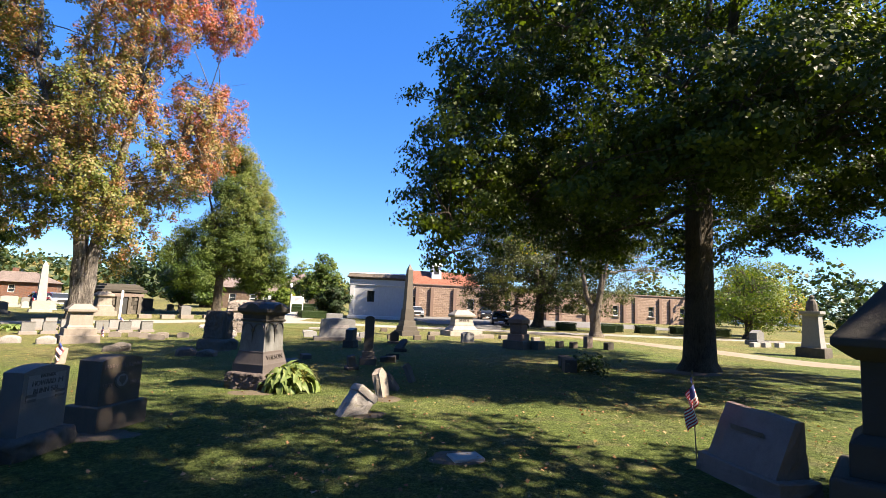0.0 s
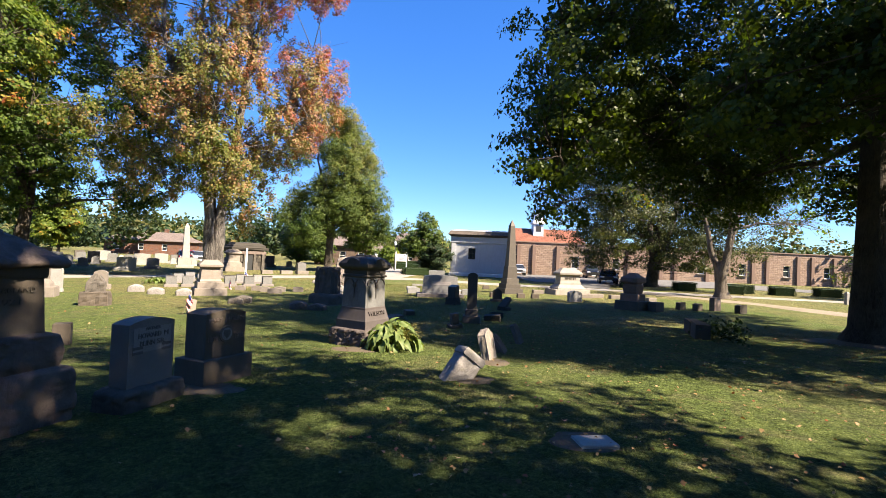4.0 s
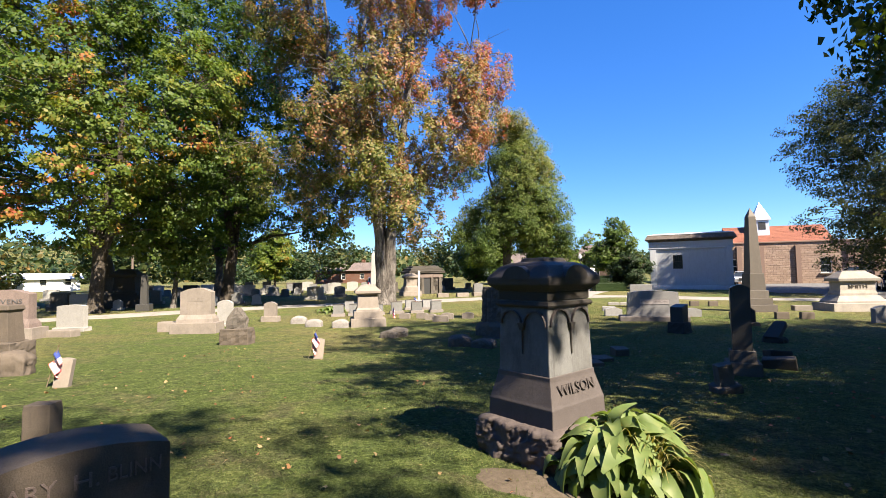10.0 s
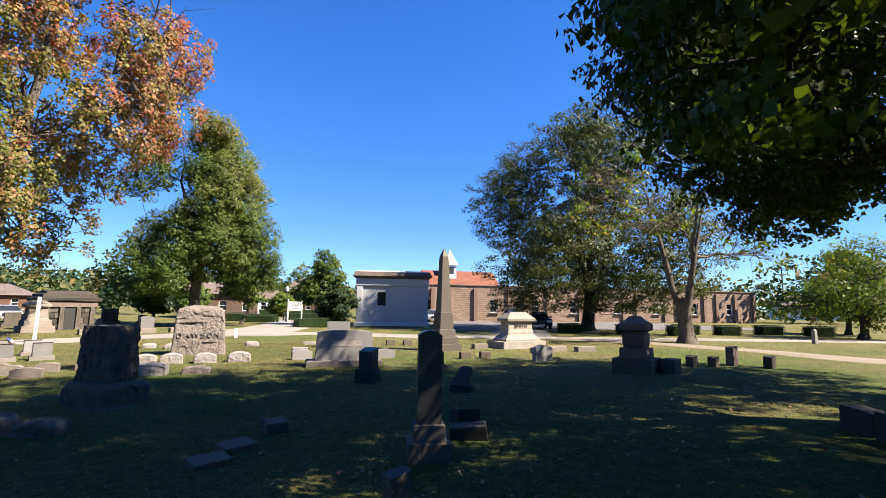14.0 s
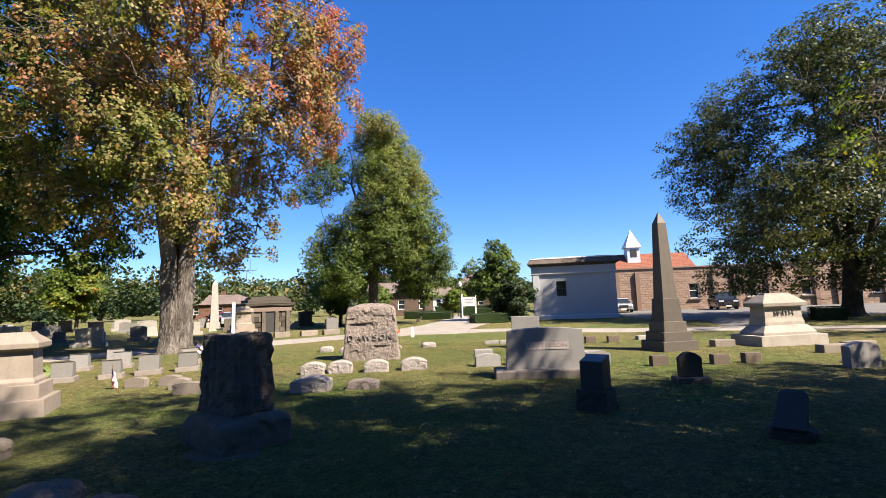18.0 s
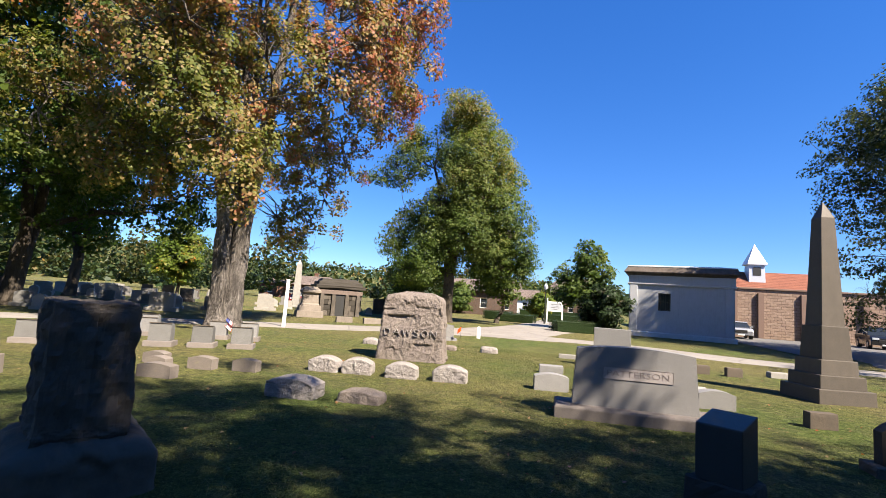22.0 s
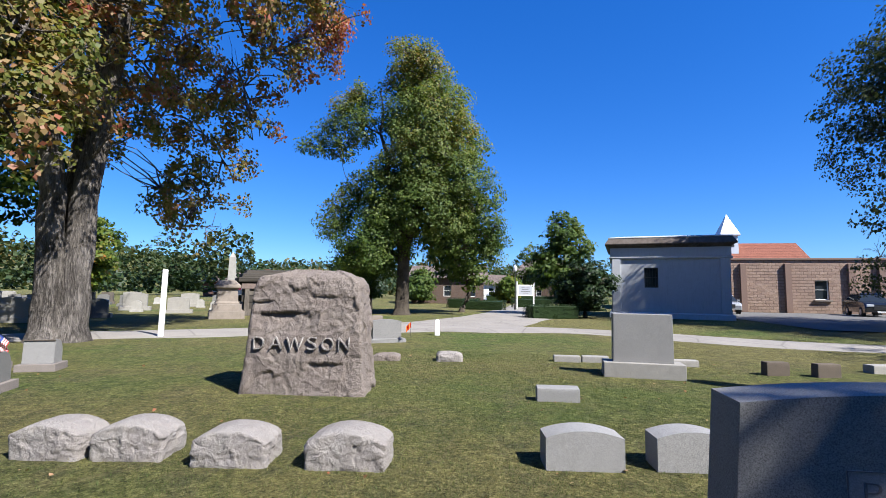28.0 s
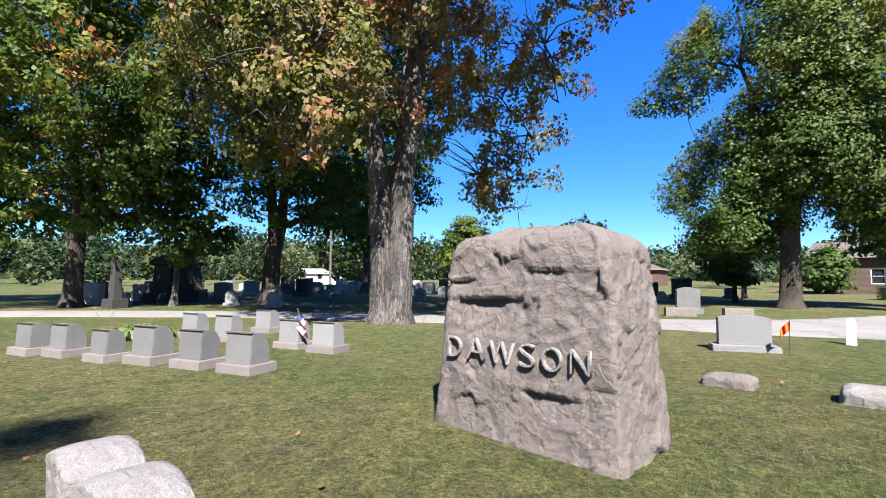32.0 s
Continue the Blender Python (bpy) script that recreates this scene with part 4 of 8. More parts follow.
# broad maple whose low boughs reach over the walk
tree("maple_tree", 12.2, 10.3, 11, (0.44, 6.2, 0.25, 0.1),
     [(-8.9, -1.3, 5.2, 1.6, 1.9, 2.2), (-8.6, -1.2, 7.6, 1.8, 2.0, 2.0), (-7.2, -2.6, 9.4, 2.4, 2.4, 2.2), (-7.2, 0.3, 5.4, 1.7, 1.7, 1.9), (-6.4, 1.0, 8.2, 2.4, 2.4, 2.2), (-4.4, 3.0, 6.8, 2.6, 2.6, 2.0), (-4.4, 0.0, 10.6, 3.0, 3.2, 2.6), (-4.6, -4.4, 6.2, 2.4, 2.6, 1.8),
      (-2.0, 5.2, 6.2, 2.6, 2.6, 1.8), (-2.0, -1.0, 13.2, 3.4, 3.6, 2.6), (0.8, 2.2, 12.8, 2.8, 2.8, 2.2), (1.0, -5.8, 6.8, 3.0, 3.0, 2.0), (3.0, -2.6, 11.0, 3.6, 3.6, 2.6), (4.8, 2.4, 9.4, 3.6, 3.6, 2.6),
      (6.6, -1.6, 6.8, 3.0, 3.2, 2.0), (2.2, 5.4, 8.4, 3.2, 3.2, 2.2), (-1.6, 1.6, 8.0, 2.6, 2.6, 1.6), (-3.8, -1.8, 6.2, 2.2, 2.0, 1.2), (0.4, -2.6, 9.2, 2.6, 2.6, 1.8), (5.2, -5.6, 8.2, 3.0, 3.0, 2.2), (-9.2, -1.5, 3.7, 0.9, 1.2, 1.0), (-6.0, -3.6, 5.0, 1.6, 1.6, 1.2), (-5.4, 1.6, 5.6, 1.6, 1.6, 1.2),
      (-0.8, -1.4, 16.2, 2.8, 2.8, 1.8), (-4.4, 0.4, 13.4, 2.8, 2.8, 1.8), (3.2, -2.6, 16.0, 3.0, 3.0, 2.0), (-6.4, -1.4, 12.8, 2.6, 2.6, 1.8), (2.4, 2.2, 14.0, 2.2, 2.2, 1.6), (-1.8, -4.6, 14.4, 2.8, 2.8, 2.0), (-3.6, 3.0, 11.2, 2.2, 2.2, 1.6), (6.2, 0.8, 13.6, 3.0, 3.0, 2.2), (0.2, 5.3, 12.9, 0.8, 0.8, 0.7), (1.5, 4.4, 14.0, 0.8, 0.8, 0.7), (-3.6, 4.6, 10.2, 0.9, 0.9, 0.8), (-5.9, 2.6, 14.6, 1.8, 1.8, 1.2), (-3.4, 2.2, 15.4, 1.6, 1.6, 1.1), (-1.0, 2.6, 15.2, 1.7, 1.7, 1.1), (1.6, 3.0, 14.8, 1.6, 1.6, 1.1), (-7.6, 1.4, 13.6, 1.6, 1.6, 1.1), (-4.8, 4.0, 13.4, 1.2, 1.2, 0.9), (3.6, 3.4, 14.2, 1.5, 1.5, 1.1), (7.0, 4.0, 8.0, 3.0, 3.0, 2.2), (3.0, 7.0, 7.0, 2.8, 2.8, 2.0), (8.0, -4.0, 9.0, 3.0, 3.0, 2.2), (-1.0, -4.0, 7.6, 2.6, 2.6, 1.6), (3.6, -2.2, 6.0, 2.2, 2.2, 1.4), (2.4, 2.6, 4.8, 1.8, 1.8, 1.1), (4.4, 0.4, 5.0, 2.0, 2.0, 1.2), (-3.2, -5.2, 6.2, 2.6, 2.4, 1.4), (-1.2, 4.6, 4.6, 1.6, 1.6, 1.2), (-1.9, 2.6, 4.6, 1.4, 1.4, 1.1), (0.6, 6.4, 4.9, 1.6, 1.6, 1.1), (-9.3, -0.9, 4.3, 0.9, 1.0, 1.2), (-9.2, -0.5, 5.6, 0.9, 1.0, 1.0), (2.3, -8.7, 13.0, 2.0, 2.0, 1.5), (1.4, -8.0, 9.6, 2.0, 2.0, 1.5), (5.2, -8.1, 12.0, 1.8, 1.8, 1.4), (3.6, -5.4, 11.0, 1.8, 1.8, 1.3), (1.4, -9.5, 10.0, 1.5, 1.5, 1.1), (-0.2, -8.5, 10.0, 1.2, 1.2, 1.0), (3.2, -8.6, 9.0, 1.8, 1.8, 1.3), (1.0, -9.2, 13.0, 1.4, 1.3, 1.1), (1.6, -5.8, 13.6, 2.2, 2.2, 1.6), (0.1, -8.5, 14.0, 1.9, 1.7, 1.3), (-0.8, 3.0, 20.2, 1.1, 1.1, 0.9), (1.7, -0.6, 19.4, 1.4, 1.4, 1.0), (-6.7, -6.3, 9.2, 1.0, 1.0, 0.7), (-7.6, -5.1, 9.8, 0.9, 0.9, 0.7), (-8.6, -3.4, 9.4, 1.2, 1.2, 0.9), (-0.9, 5.9, 12.9, 1.0, 1.0, 0.8)],
     2600, 92, 0.125, LEAF_GREEN, BARK_DARK, "broad green maple with dark trunk on lawn", stems=3, cluster_r=0.5, droop=0.03, under=2.7, shape=LEAF_KITE, near=-5.0, inner=34000, thick=[(i, 2.6) for i in (0, 1, 3, 4, 5, 7, 8, 16, 17, 20, 21, 22, 41, 42, 43, 44, 45, 46, 47, 48, 49, 50, 51, 52, 53)])

# maples that stand behind and beside the start and shade it
tree("maple_tree", 6.6, -4.6, 23, (0.4, 4.6, 0.0, 0.0), crown_lobes(4, 18, 6.6, 17.0, 5.9, [0.7, 1, 1, 0.9, 0.6]) + [(2.1, 3.2, 8.2, 1.4, 1.4, 1.0), (0.4, 3.6, 8.0, 1.4, 1.4, 1.0), (4.0, 2.6, 8.6, 1.5, 1.5, 1.0), (1.0, 5.0, 10.0, 1.2, 1.2, 0.9), (1.3, 3.9, 12.0, 1.4, 1.4, 1.0)], 560, 60, 0.2, LEAF_GREEN, BARK_DARK, "green maple on the lawn beside the first graves", cluster_r=0.6)

for i, (mx, my) in enumerate(((-7.5, -15.0), (3.0, -19.0), (17.0, -15.0), (25.5, -3.0), (-16.0, -9.0))):
    tree("maple_tree", mx, my, 80 + i, (0.4, 3.6, 0.0, 0.0), crown_lobes(81 + i, 14, 4.6, 15.5, 7.2, [0.7, 1, 1, 0.85, 0.5]), 180, 36, 0.55, LEAF_GREEN, BARK_DARK, "green maple on the lawn behind the first graves", cluster_r=1.0, shell=0.8)

# tall turning maple by the lane
tree("silver_maple_tree", -12.7, 30.5, 5, (0.5, 4.8, 0.2, 0.1),
     crown_lobes(9, 40, 7.6, 26.0, 7.9, [0.75, 0.9, 1.0, 1.0, 1.0, 0.85], 0.28, 0.9) + [(0.8, 3.9, 4.2, 1.0, 1.0, 1.2), (-0.4, 4.6, 5.4, 1.3, 1.3, 1.4), (1.6, 4.4, 5.8, 1.2, 1.2, 1.4), (0.6, 3.6, 7.0, 1.4, 1.4, 1.5), (1.2, 1.4, 7.6, 1.3, 1.3, 1.4), (2.0, 0.4, 8.6, 1.6, 1.6, 1.4), (2.4, 4.4, 7.8, 1.2, 1.2, 1.6), (0.4, 4.8, 9.0, 1.6, 1.6, 1.6), (3.0, 4.2, 9.8, 1.5, 1.5, 1.5), (4.4, 5.4, 11.2, 1.6, 1.6, 1.5), (5.6, 3.0, 12.0, 1.8, 1.8, 1.6), (2.5, -3.6, 4.9, 1.3, 1.3, 1.2), (2.3, -3.4, 6.4, 1.7, 1.7, 1.4), (1.2, -3.0, 7.8, 1.7, 1.7, 1.4), (-3.4, -3.0, 6.6, 2.0, 2.0, 1.6), (-5.6, 1.0, 7.4, 2.0, 2.0, 1.6), (0.0, -4.0, 8.4, 2.0, 2.0, 1.6), (-2.0, -2.4, 5.6, 1.2, 1.2, 1.1), (0.6, -2.6, 5.4, 1.3, 1.3, 1.0), (-1.6, -2.6, 6.0, 1.4, 1.4, 1.2), (1.0, -1.7, 6.4, 1.2, 1.2, 1.1), (-0.6, -1.9, 7.4, 1.3, 1.3, 1.2), (1.5, -1.3, 8.4, 1.3, 1.3, 1.2), (-1.9, -1.4, 8.6, 1.4, 1.4, 1.2), (0.3, -2.2, 9.6, 1.4, 1.4, 1.3), (1.8, -1.6, 10.8, 1.4, 1.4, 1.3), (-1.2, -2.0, 11.4, 1.4, 1.4, 1.3), (-3.6, -3.4, 7.2, 1.5, 1.5, 1.2), (-4.8, -4.2, 8.0, 1.6, 1.6, 1.3), (-6.0, -4.8, 9.2, 1.6, 1.6, 1.4), (-4.6, -5.0, 6.6, 1.2, 1.2, 1.1), (-2.4, -4.2, 9.2, 1.5, 1.5, 1.3)],
     2480, 72, 0.14, LEAF_AUTUMN, BARK_GREY, "tall silver maple in yellow and orange leaf", stems=4, cluster_r=0.5, bare=240, droop=0.06, shape=LEAF_KITE, hang=True, hollow=1.9, twig_r=0.03, tuft=(0.75, 0.75, 0.95), twin=[((0.2, 0.17), (0.75, 0.5, 8.6), 0.78), ((-0.17, -0.14), (-0.5, -0.7, 7.4), 0.74), ((-0.08, 0.2), (-0.9, 1.1, 7.8), 0.62)])

# darker maples beyond the lane
tree("maple_tree", -25.0, 30.8, 6, (0.42, 2.6, 0.4, 0.0), crown_lobes(3, 34, 6.0, 22.0, 9.6, [0.9, 1, 1, 0.95, 0.85, 0.6], 0.3) + [(4.2, 3.4, 5.2, 1.8, 1.8, 1.2), (6.0, 1.6, 5.8, 2.0, 2.0, 1.5), (5.2, 4.6, 6.4, 2.0, 2.0, 1.8)], 1350, 66, 0.185, LEAF_DARK, BARK_DARK, "dark green maple with forked trunk past the lane", stems=2, cluster_r=0.62, bare=60, droop=0.06, under=3.9, inner=2000)
tree("maple_tree", -26.8, 22.9, 8, (0.34, 3.4, 0.2, 0.1), crown_lobes(5, 24, 5.0, 18.5, 8.6, [0.9, 1, 1, 0.9, 0.7], 0.33), 1000, 68, 0.18, LEAF_TURN, BARK_DARK, "maple turning green to orange past the lane", cluster_r=0.55, droop=0.06, under=3.4, inner=1500)
tree("maple_tree", -36.0, 42.0, 10, (0.36, 3.0, 0.2, 0.1), crown_lobes(15, 16, 4.8, 16.0, 6.6, [0.8, 1, 1, 0.9, 0.6], 0.36), 440, 40, 0.3, LEAF_DARK, BARK_DARK, "dark green maple among far graves", cluster_r=0.85, droop=0.1)
tree("maple_tree", -33.5, 19.0, 12, (0.36, 3.0, 0.2, 0.1), crown_lobes(16, 16, 4.8, 17.0, 7.2, [0.8, 1, 1, 0.9, 0.6], 0.36), 460, 40, 0.3, LEAF_TURN, BARK_DARK, "green and gold maple among far graves", cluster_r=0.9, droop=0.1)
tree("young_tree", -25.2, 26.6, 14, (0.14, 2.2, 0.1, 0.1), crown_lobes(17, 10, 2.6, 8.0, 3.2, [0.8, 1, 1, 0.8, 0.5], 0.4), 180, 36, 0.24, LEAF_MID, BARK_GREY, "rounded light green young tree beyond the lane", cluster_r=0.6)

tree("young_maple_tree", -40.0, 56.3, 15, (0.16, 2.4, 0.1, 0.1), crown_lobes(18, 12, 2.2, 7.6, 3.2, [0.8, 1, 0.9, 0.7, 0.4], 0.4), 240, 36, 0.28, LEAF_MIXED, BARK_DARK, "small maple in yellow and orange leaf far off", cluster_r=0.6)

# green tree beyond the lane fork
def rounded_masses(rows, seed, ax=0.97, ay=0.24):
    """Rounded masses of foliage: rows of (reach to the side, height, radius), the large ones with a fellow before and behind."""
    rng = np.random.default_rng(seed)
    out = []
    for u, z, r in rows:
        for v in ((-1.0, 1.0) if r > 1.45 else (0.0,)):
            k = v * r * rng.uniform(0.55, 1.0) + rng.uniform(-0.5, 0.5)
            q = u * (1.0 if v <= 0 else rng.uniform(0.8, 1.0))
            out.append((q * ax - k * ay, q * ay + k * ax, z + rng.uniform(-0.2, 0.2), r * 0.98, r * 0.98, r * 0.92))
    return out


tree("linden_tree", -8.2, 48.6, 31, (0.4, 4.6, 0.1, 0.0), rounded_masses([(0.3, 16.1, 1.5), (-0.3, 15.0, 1.4), (1.6, 15.1, 1.6), (2.9, 13.9, 1.4), (-3.1, 14.0, 1.1), (-4.0, 13.0, 1.1), (-2.9, 12.2, 1.4), (-5.4, 11.0, 0.9), (-4.2, 10.7, 1.0), (-6.2, 10.9, 0.6), (-4.6, 11.9, 0.9), (0.1, 12.6, 1.8), (2.1, 12.2, 2.1), (3.9, 11.8, 1.4), (4.5, 10.4, 1.1), (1.1, 9.9, 2.3), (3.0, 9.6, 1.7), (-1.0, 8.4, 1.8), (-3.0, 7.6, 1.4), (-4.0, 6.2, 1.3), (-4.5, 5.2, 0.9), (3.5, 8.2, 2.0), (4.9, 6.8, 1.6), (5.6, 5.3, 1.2), (5.2, 3.9, 1.1), (1.1, 7.0, 2.3), (2.8, 5.5, 1.9), (-1.0, 6.0, 1.7), (-2.3, 3.7, 1.6), (-3.5, 3.4, 1.2), (-1.0, 3.4, 0.8), (0.2, 4.6, 1.2)], 21),
     1350, 78, 0.15, LEAF_MID, BARK_DARK, "tall green shade tree tinged gold on top", stems=3, cluster_r=0.6, inner=4000, shell=0.5, under=2.2, tuft=(1, 1, 0.8), even=0.5)
tree("redbud_tree", -5.2, 54.0, 32, (0.16, 1.3, 0.5, 0.0), crown_lobes(22, 8, 2.6, 6.4, 3.2, [0.8, 1, 0.8, 0.5], 0.42), 150, 36, 0.26, LEAF_MID, BARK_DARK, "small low-forked green tree by the road", stems=3, cluster_r=0.6)

# big elm by the forecourt and the half bare tree beside it
tree("elm_tree", 23.4, 42.6, 41, (0.53, 2.5, 0.3, 0.0), crown_lobes(31, 30, 2.8, 18.2, 10.2, [0.85, 1, 1, 0.95, 0.75, 0.4], 0.34, 0.8) + [(-6.9, 3.4, 9.5, 2.0, 2.0, 1.7), (-6.6, 3.6, 11.5, 2.0, 2.0, 1.7), (-6.0, 4.0, 13.2, 2.0, 2.0, 1.6), (-5.2, 3.6, 15.0, 2.0, 2.0, 1.4), (-3.2, 2.6, 16.6, 2.0, 2.0, 1.4), (-0.6, 1.0, 17.6, 2.2, 2.2, 1.4)], 1500, 84, 0.158, LEAF_ELM, BARK_DARK, "dense rounded elm in dull green leaf", stems=3, cluster_r=0.7, bare=60, droop=0.08, under=1.9, inner=13000)
tree("elm_tree", 21.3, 29.3, 42, (0.4, 1.7, -0.1, 0.0), [(-5, 0, 8.0, 2.4, 2.4, 1.8), (-2.4, 2, 10.4, 2.6, 2.6, 1.8), (4.6, -1, 7.0, 2.6, 2.4, 1.6), (6.4, 1, 5.4, 2.0, 2.0, 1.4), (1.6, -3, 9.4, 2.6, 2.6, 1.8), (2.4, 2.6, 8.6, 2.4, 2.4, 1.7), (-3.2, -2.6, 6.4, 2.0, 2.0, 1.4)],
     85, 26, 0.2, LEAF_MIXED, BARK_BROWN, "half bare low-forking tree with yellow-green leaves", stems=3, cluster_r=0.6, bare=130, twig_r=0.022)
tree("willow_tree", 38.0, 31.0, 43, (0.26, 1.2, 0.2, 0.0), crown_lobes(33, 14, 1.8, 6.6, 4.8, [1, 1, 0.8, 0.5], 0.36), 300, 36, 0.2, LEAF_MIXED, BARK_DARK, "spreading feathery olive-green tree on lawn", stems=4, cluster_r=0.7, droop=0.1, shape=LEAF_LONG, under=0.9)
tree("young_tree", 44.0, 36.0, 44, (0.2, 1.5, 0.2, 0.0), crown_lobes(34, 10, 2.0, 6.5, 3.6, [1, 1, 0.8, 0.5], 0.36), 240, 60, 0.2, LEAF_MIXED, BARK_DARK, "small spreading tree turning gold on lawn", stems=3, cluster_r=0.7)

# small trees beside the vault and behind the lane
tree("ornamental_pear_tree", 2.0, 53.5, 51, (0.14, 1.6, 0.0, 0.0), crown_lobes(41, 10, 2.0, 6.6, 2.4, [0.8, 1, 0.8, 0.5], 0.42), 200, 34, 0.24, LEAF_MID, BARK_DARK, "upright green pear tree beside the vault", cluster_r=0.5)
tree("yew_shrub", 3.0, 50.0, 52, (0.1, 0.6, 0.0, 0.0), crown_lobes(42, 9, 0.7, 3.3, 1.9, [0.9, 1, 0.9, 0.5], 0.45), 170, 44, 0.17, LEAF_HEDGE, BARK_DARK, "rounded dark green shrub beside the vault wall", "shrub", cluster_r=0.4, under=0.4)
tree("spruce_tree", -13.2, 57.0, 53, (0.14, 6.0, 0.0, 0.0), crown_lobes(43, 14, 1.6, 9.0, 2.6, [1, 0.9, 0.7, 0.5, 0.3, 0.1], 0.36), 230, 34, 0.26, LEAF_BLUE, BARK_DARK, "blue-green spruce behind the green shade tree", cluster_r=0.5, shape=LEAF_LONG, stems=1)
tree("spruce_tree", -12.0, 52.5, 54, (0.12, 1.2, 0.0, 0.0), crown_lobes(44, 8, 1.0, 5.0, 2.3, [1, 1, 0.8, 0.4], 0.4), 150, 40, 0.22, LEAF_DARK, BARK_DARK, "dark low evergreen tree by the road", cluster_r=0.5)

# trees down the road
for i, (fx, fy, fh, fr) in enumerate(((-0.6, 100.7, 10.0, 4.2), (4.8, 90.5, 6.0, 3.4), (-13.6, 76.0, 4.2, 2.6), (-3.4, 86.0, 3.6, 2.2))):
    tree("road_tree", fx, fy, 90 + i, (0.2, fh * 0.2, 0.0, 0.0), crown_lobes(91 + i, 9, fh * 0.25, fh * 0.9, fr, [0.9, 1, 0.8, 0.4], 0.42), 110, 34, 0.36, LEAF_MIXED if i % 2 else LEAF_MID, BARK_DARK, "rounded green and brown tree along the road", cluster_r=0.8, under=0.5, group="trees along the road")

# ---- buildings ----
def coursed_mat(name, a, b, mortar, w=0.62, h=0.26):
    a, b, mortar = (tuple(k * 0.53 for k in c) for c in (a, b, mortar))
    s = Nodes(name)
    v = s.coords(1.0)
    sep = s.n("ShaderNodeSeparateXYZ")
    s.l(v, sep.inputs[0])
    comb = s.n("ShaderNodeCombineXYZ")
    s.l(s.math("ADD", sep.outputs[0], sep.outputs[1]), comb.inputs[0])
    s.l(sep.outputs[2], comb.inputs[1])
    br = s.n("ShaderNodeTexBrick")
    br.inputs["Scale"].default_value = 1.0
    br.inputs["Brick Width"].default_value, br.inputs["Row Height"].default_value = w, h
    br.inputs["Mortar Size"].default_value = 0.022
    br.inputs["Mortar Smooth"].default_value = 0.4
    br.inputs["Color1"].default_value, br.inputs["Color2"].default_value, br.inputs["Mortar"].default_value = (*a, 1), (*b, 1), (*mortar, 1)
    s.l(comb.outputs[0], br.inputs["Vector"])
    nz = s.noise(v, 5.0, 6.0, 0.7)
    col = s.mix(0.35, br.outputs["Color"], s.ramp(nz, [(0.3, (0.2, 0.16, 0.13)), (0.7, (0.6, 0.5, 0.43))]), "OVERLAY")
    hgt = s.math("ADD", s.math("MULTIPLY", br.outputs["Fac"], -1.2), nz)
    return s.surface(col, 0.9, normal=s.bump(hgt, 0.8, 0.06), spec=0.2)


CHURCH_WALL = coursed_mat("coursed_rock_faced_stone", (0.56, 0.43, 0.35), (0.45, 0.33, 0.27), (0.3, 0.22, 0.18))
RED_BRICK = coursed_mat("red_brick", (0.42, 0.14, 0.07), (0.34, 0.11, 0.06), (0.3, 0.26, 0.23), 0.22, 0.075)
BROWN_BRICK = coursed_mat("brown_brick", (0.27, 0.17, 0.12), (0.22, 0.135, 0.1), (0.3, 0.26, 0.23), 0.22, 0.075)
TILE_RED = coursed_mat("red_roof_tiles", (0.46, 0.19, 0.13), (0.38, 0.155, 0.105), (0.22, 0.09, 0.07), 0.3, 0.22)
SHINGLE_GREY = coursed_mat("grey_roof_shingles", (0.34, 0.28, 0.26), (0.28, 0.24, 0.22), (0.16, 0.13, 0.12), 0.3, 0.2)
STUCCO = stone_mat("painted_stucco", (0.88, 0.9, 0.93), 0.05, 120, 0.22, stain_col=(0.33, 0.32, 0.31), rough=0.85, relief=0.15, streak=0.35)
STUCCO_DIRTY = stone_mat("soiled_cornice_paint", (0.24, 0.2, 0.175), 0.1, 120, 0.7, stain_col=(0.06, 0.045, 0.035), relief=0.3, streak=0.7)
WHITE_SIDING = plain_mat("white_siding", (0.72, 0.72, 0.7), 0.7)
BRONZE_TRIM = plain_mat("brown_pilaster_paint", (0.17, 0.11, 0.085), 0.7)
ZINC = plain_mat("pale_metal_cladding", (0.5, 0.52, 0.55), 0.5, 0.4)


def window(parent, x, y, z, w, h, face=-1, bars_n=0, trim=PAINT_WHITE, name="window"):
    """A framed pane set in a wall that looks along y; face -1 looks to -y."""
    bm = bmesh.new()
    f = 0.07
    for sx in (-1, 1):
        box(bm, x + sx * (w / 2 - f / 2), y, z, f, 0.12, h, 0.008)
    for dz in (0, h - f):
        box(bm, x, y, z + dz, w - 2 * f, 0.11, f, 0.008)
    box(bm, x, y, z + h / 2, w - 2 * f, 0.06, 0.04)
    fr = part(name, bm, trim, parent)
    bm = bmesh.new()
    box(bm, x, y - face * 0.03, z + f, w - 2 * f, 0.02, h - 2 * f)
    part("pane", bm, GLASS_DARK, fr)
    for i in range(bars_n):
        bm = bmesh.new()
        rod(bm, (x - w / 2 + w * (i + 1) / (bars_n + 1), y + face * 0.05, z), (x - w / 2 + w * (i + 1) / (bars_n + 1), y + face * 0.05, z + h), 0.014, n=6)
        part("bar", bm, IRON, fr)
    return fr


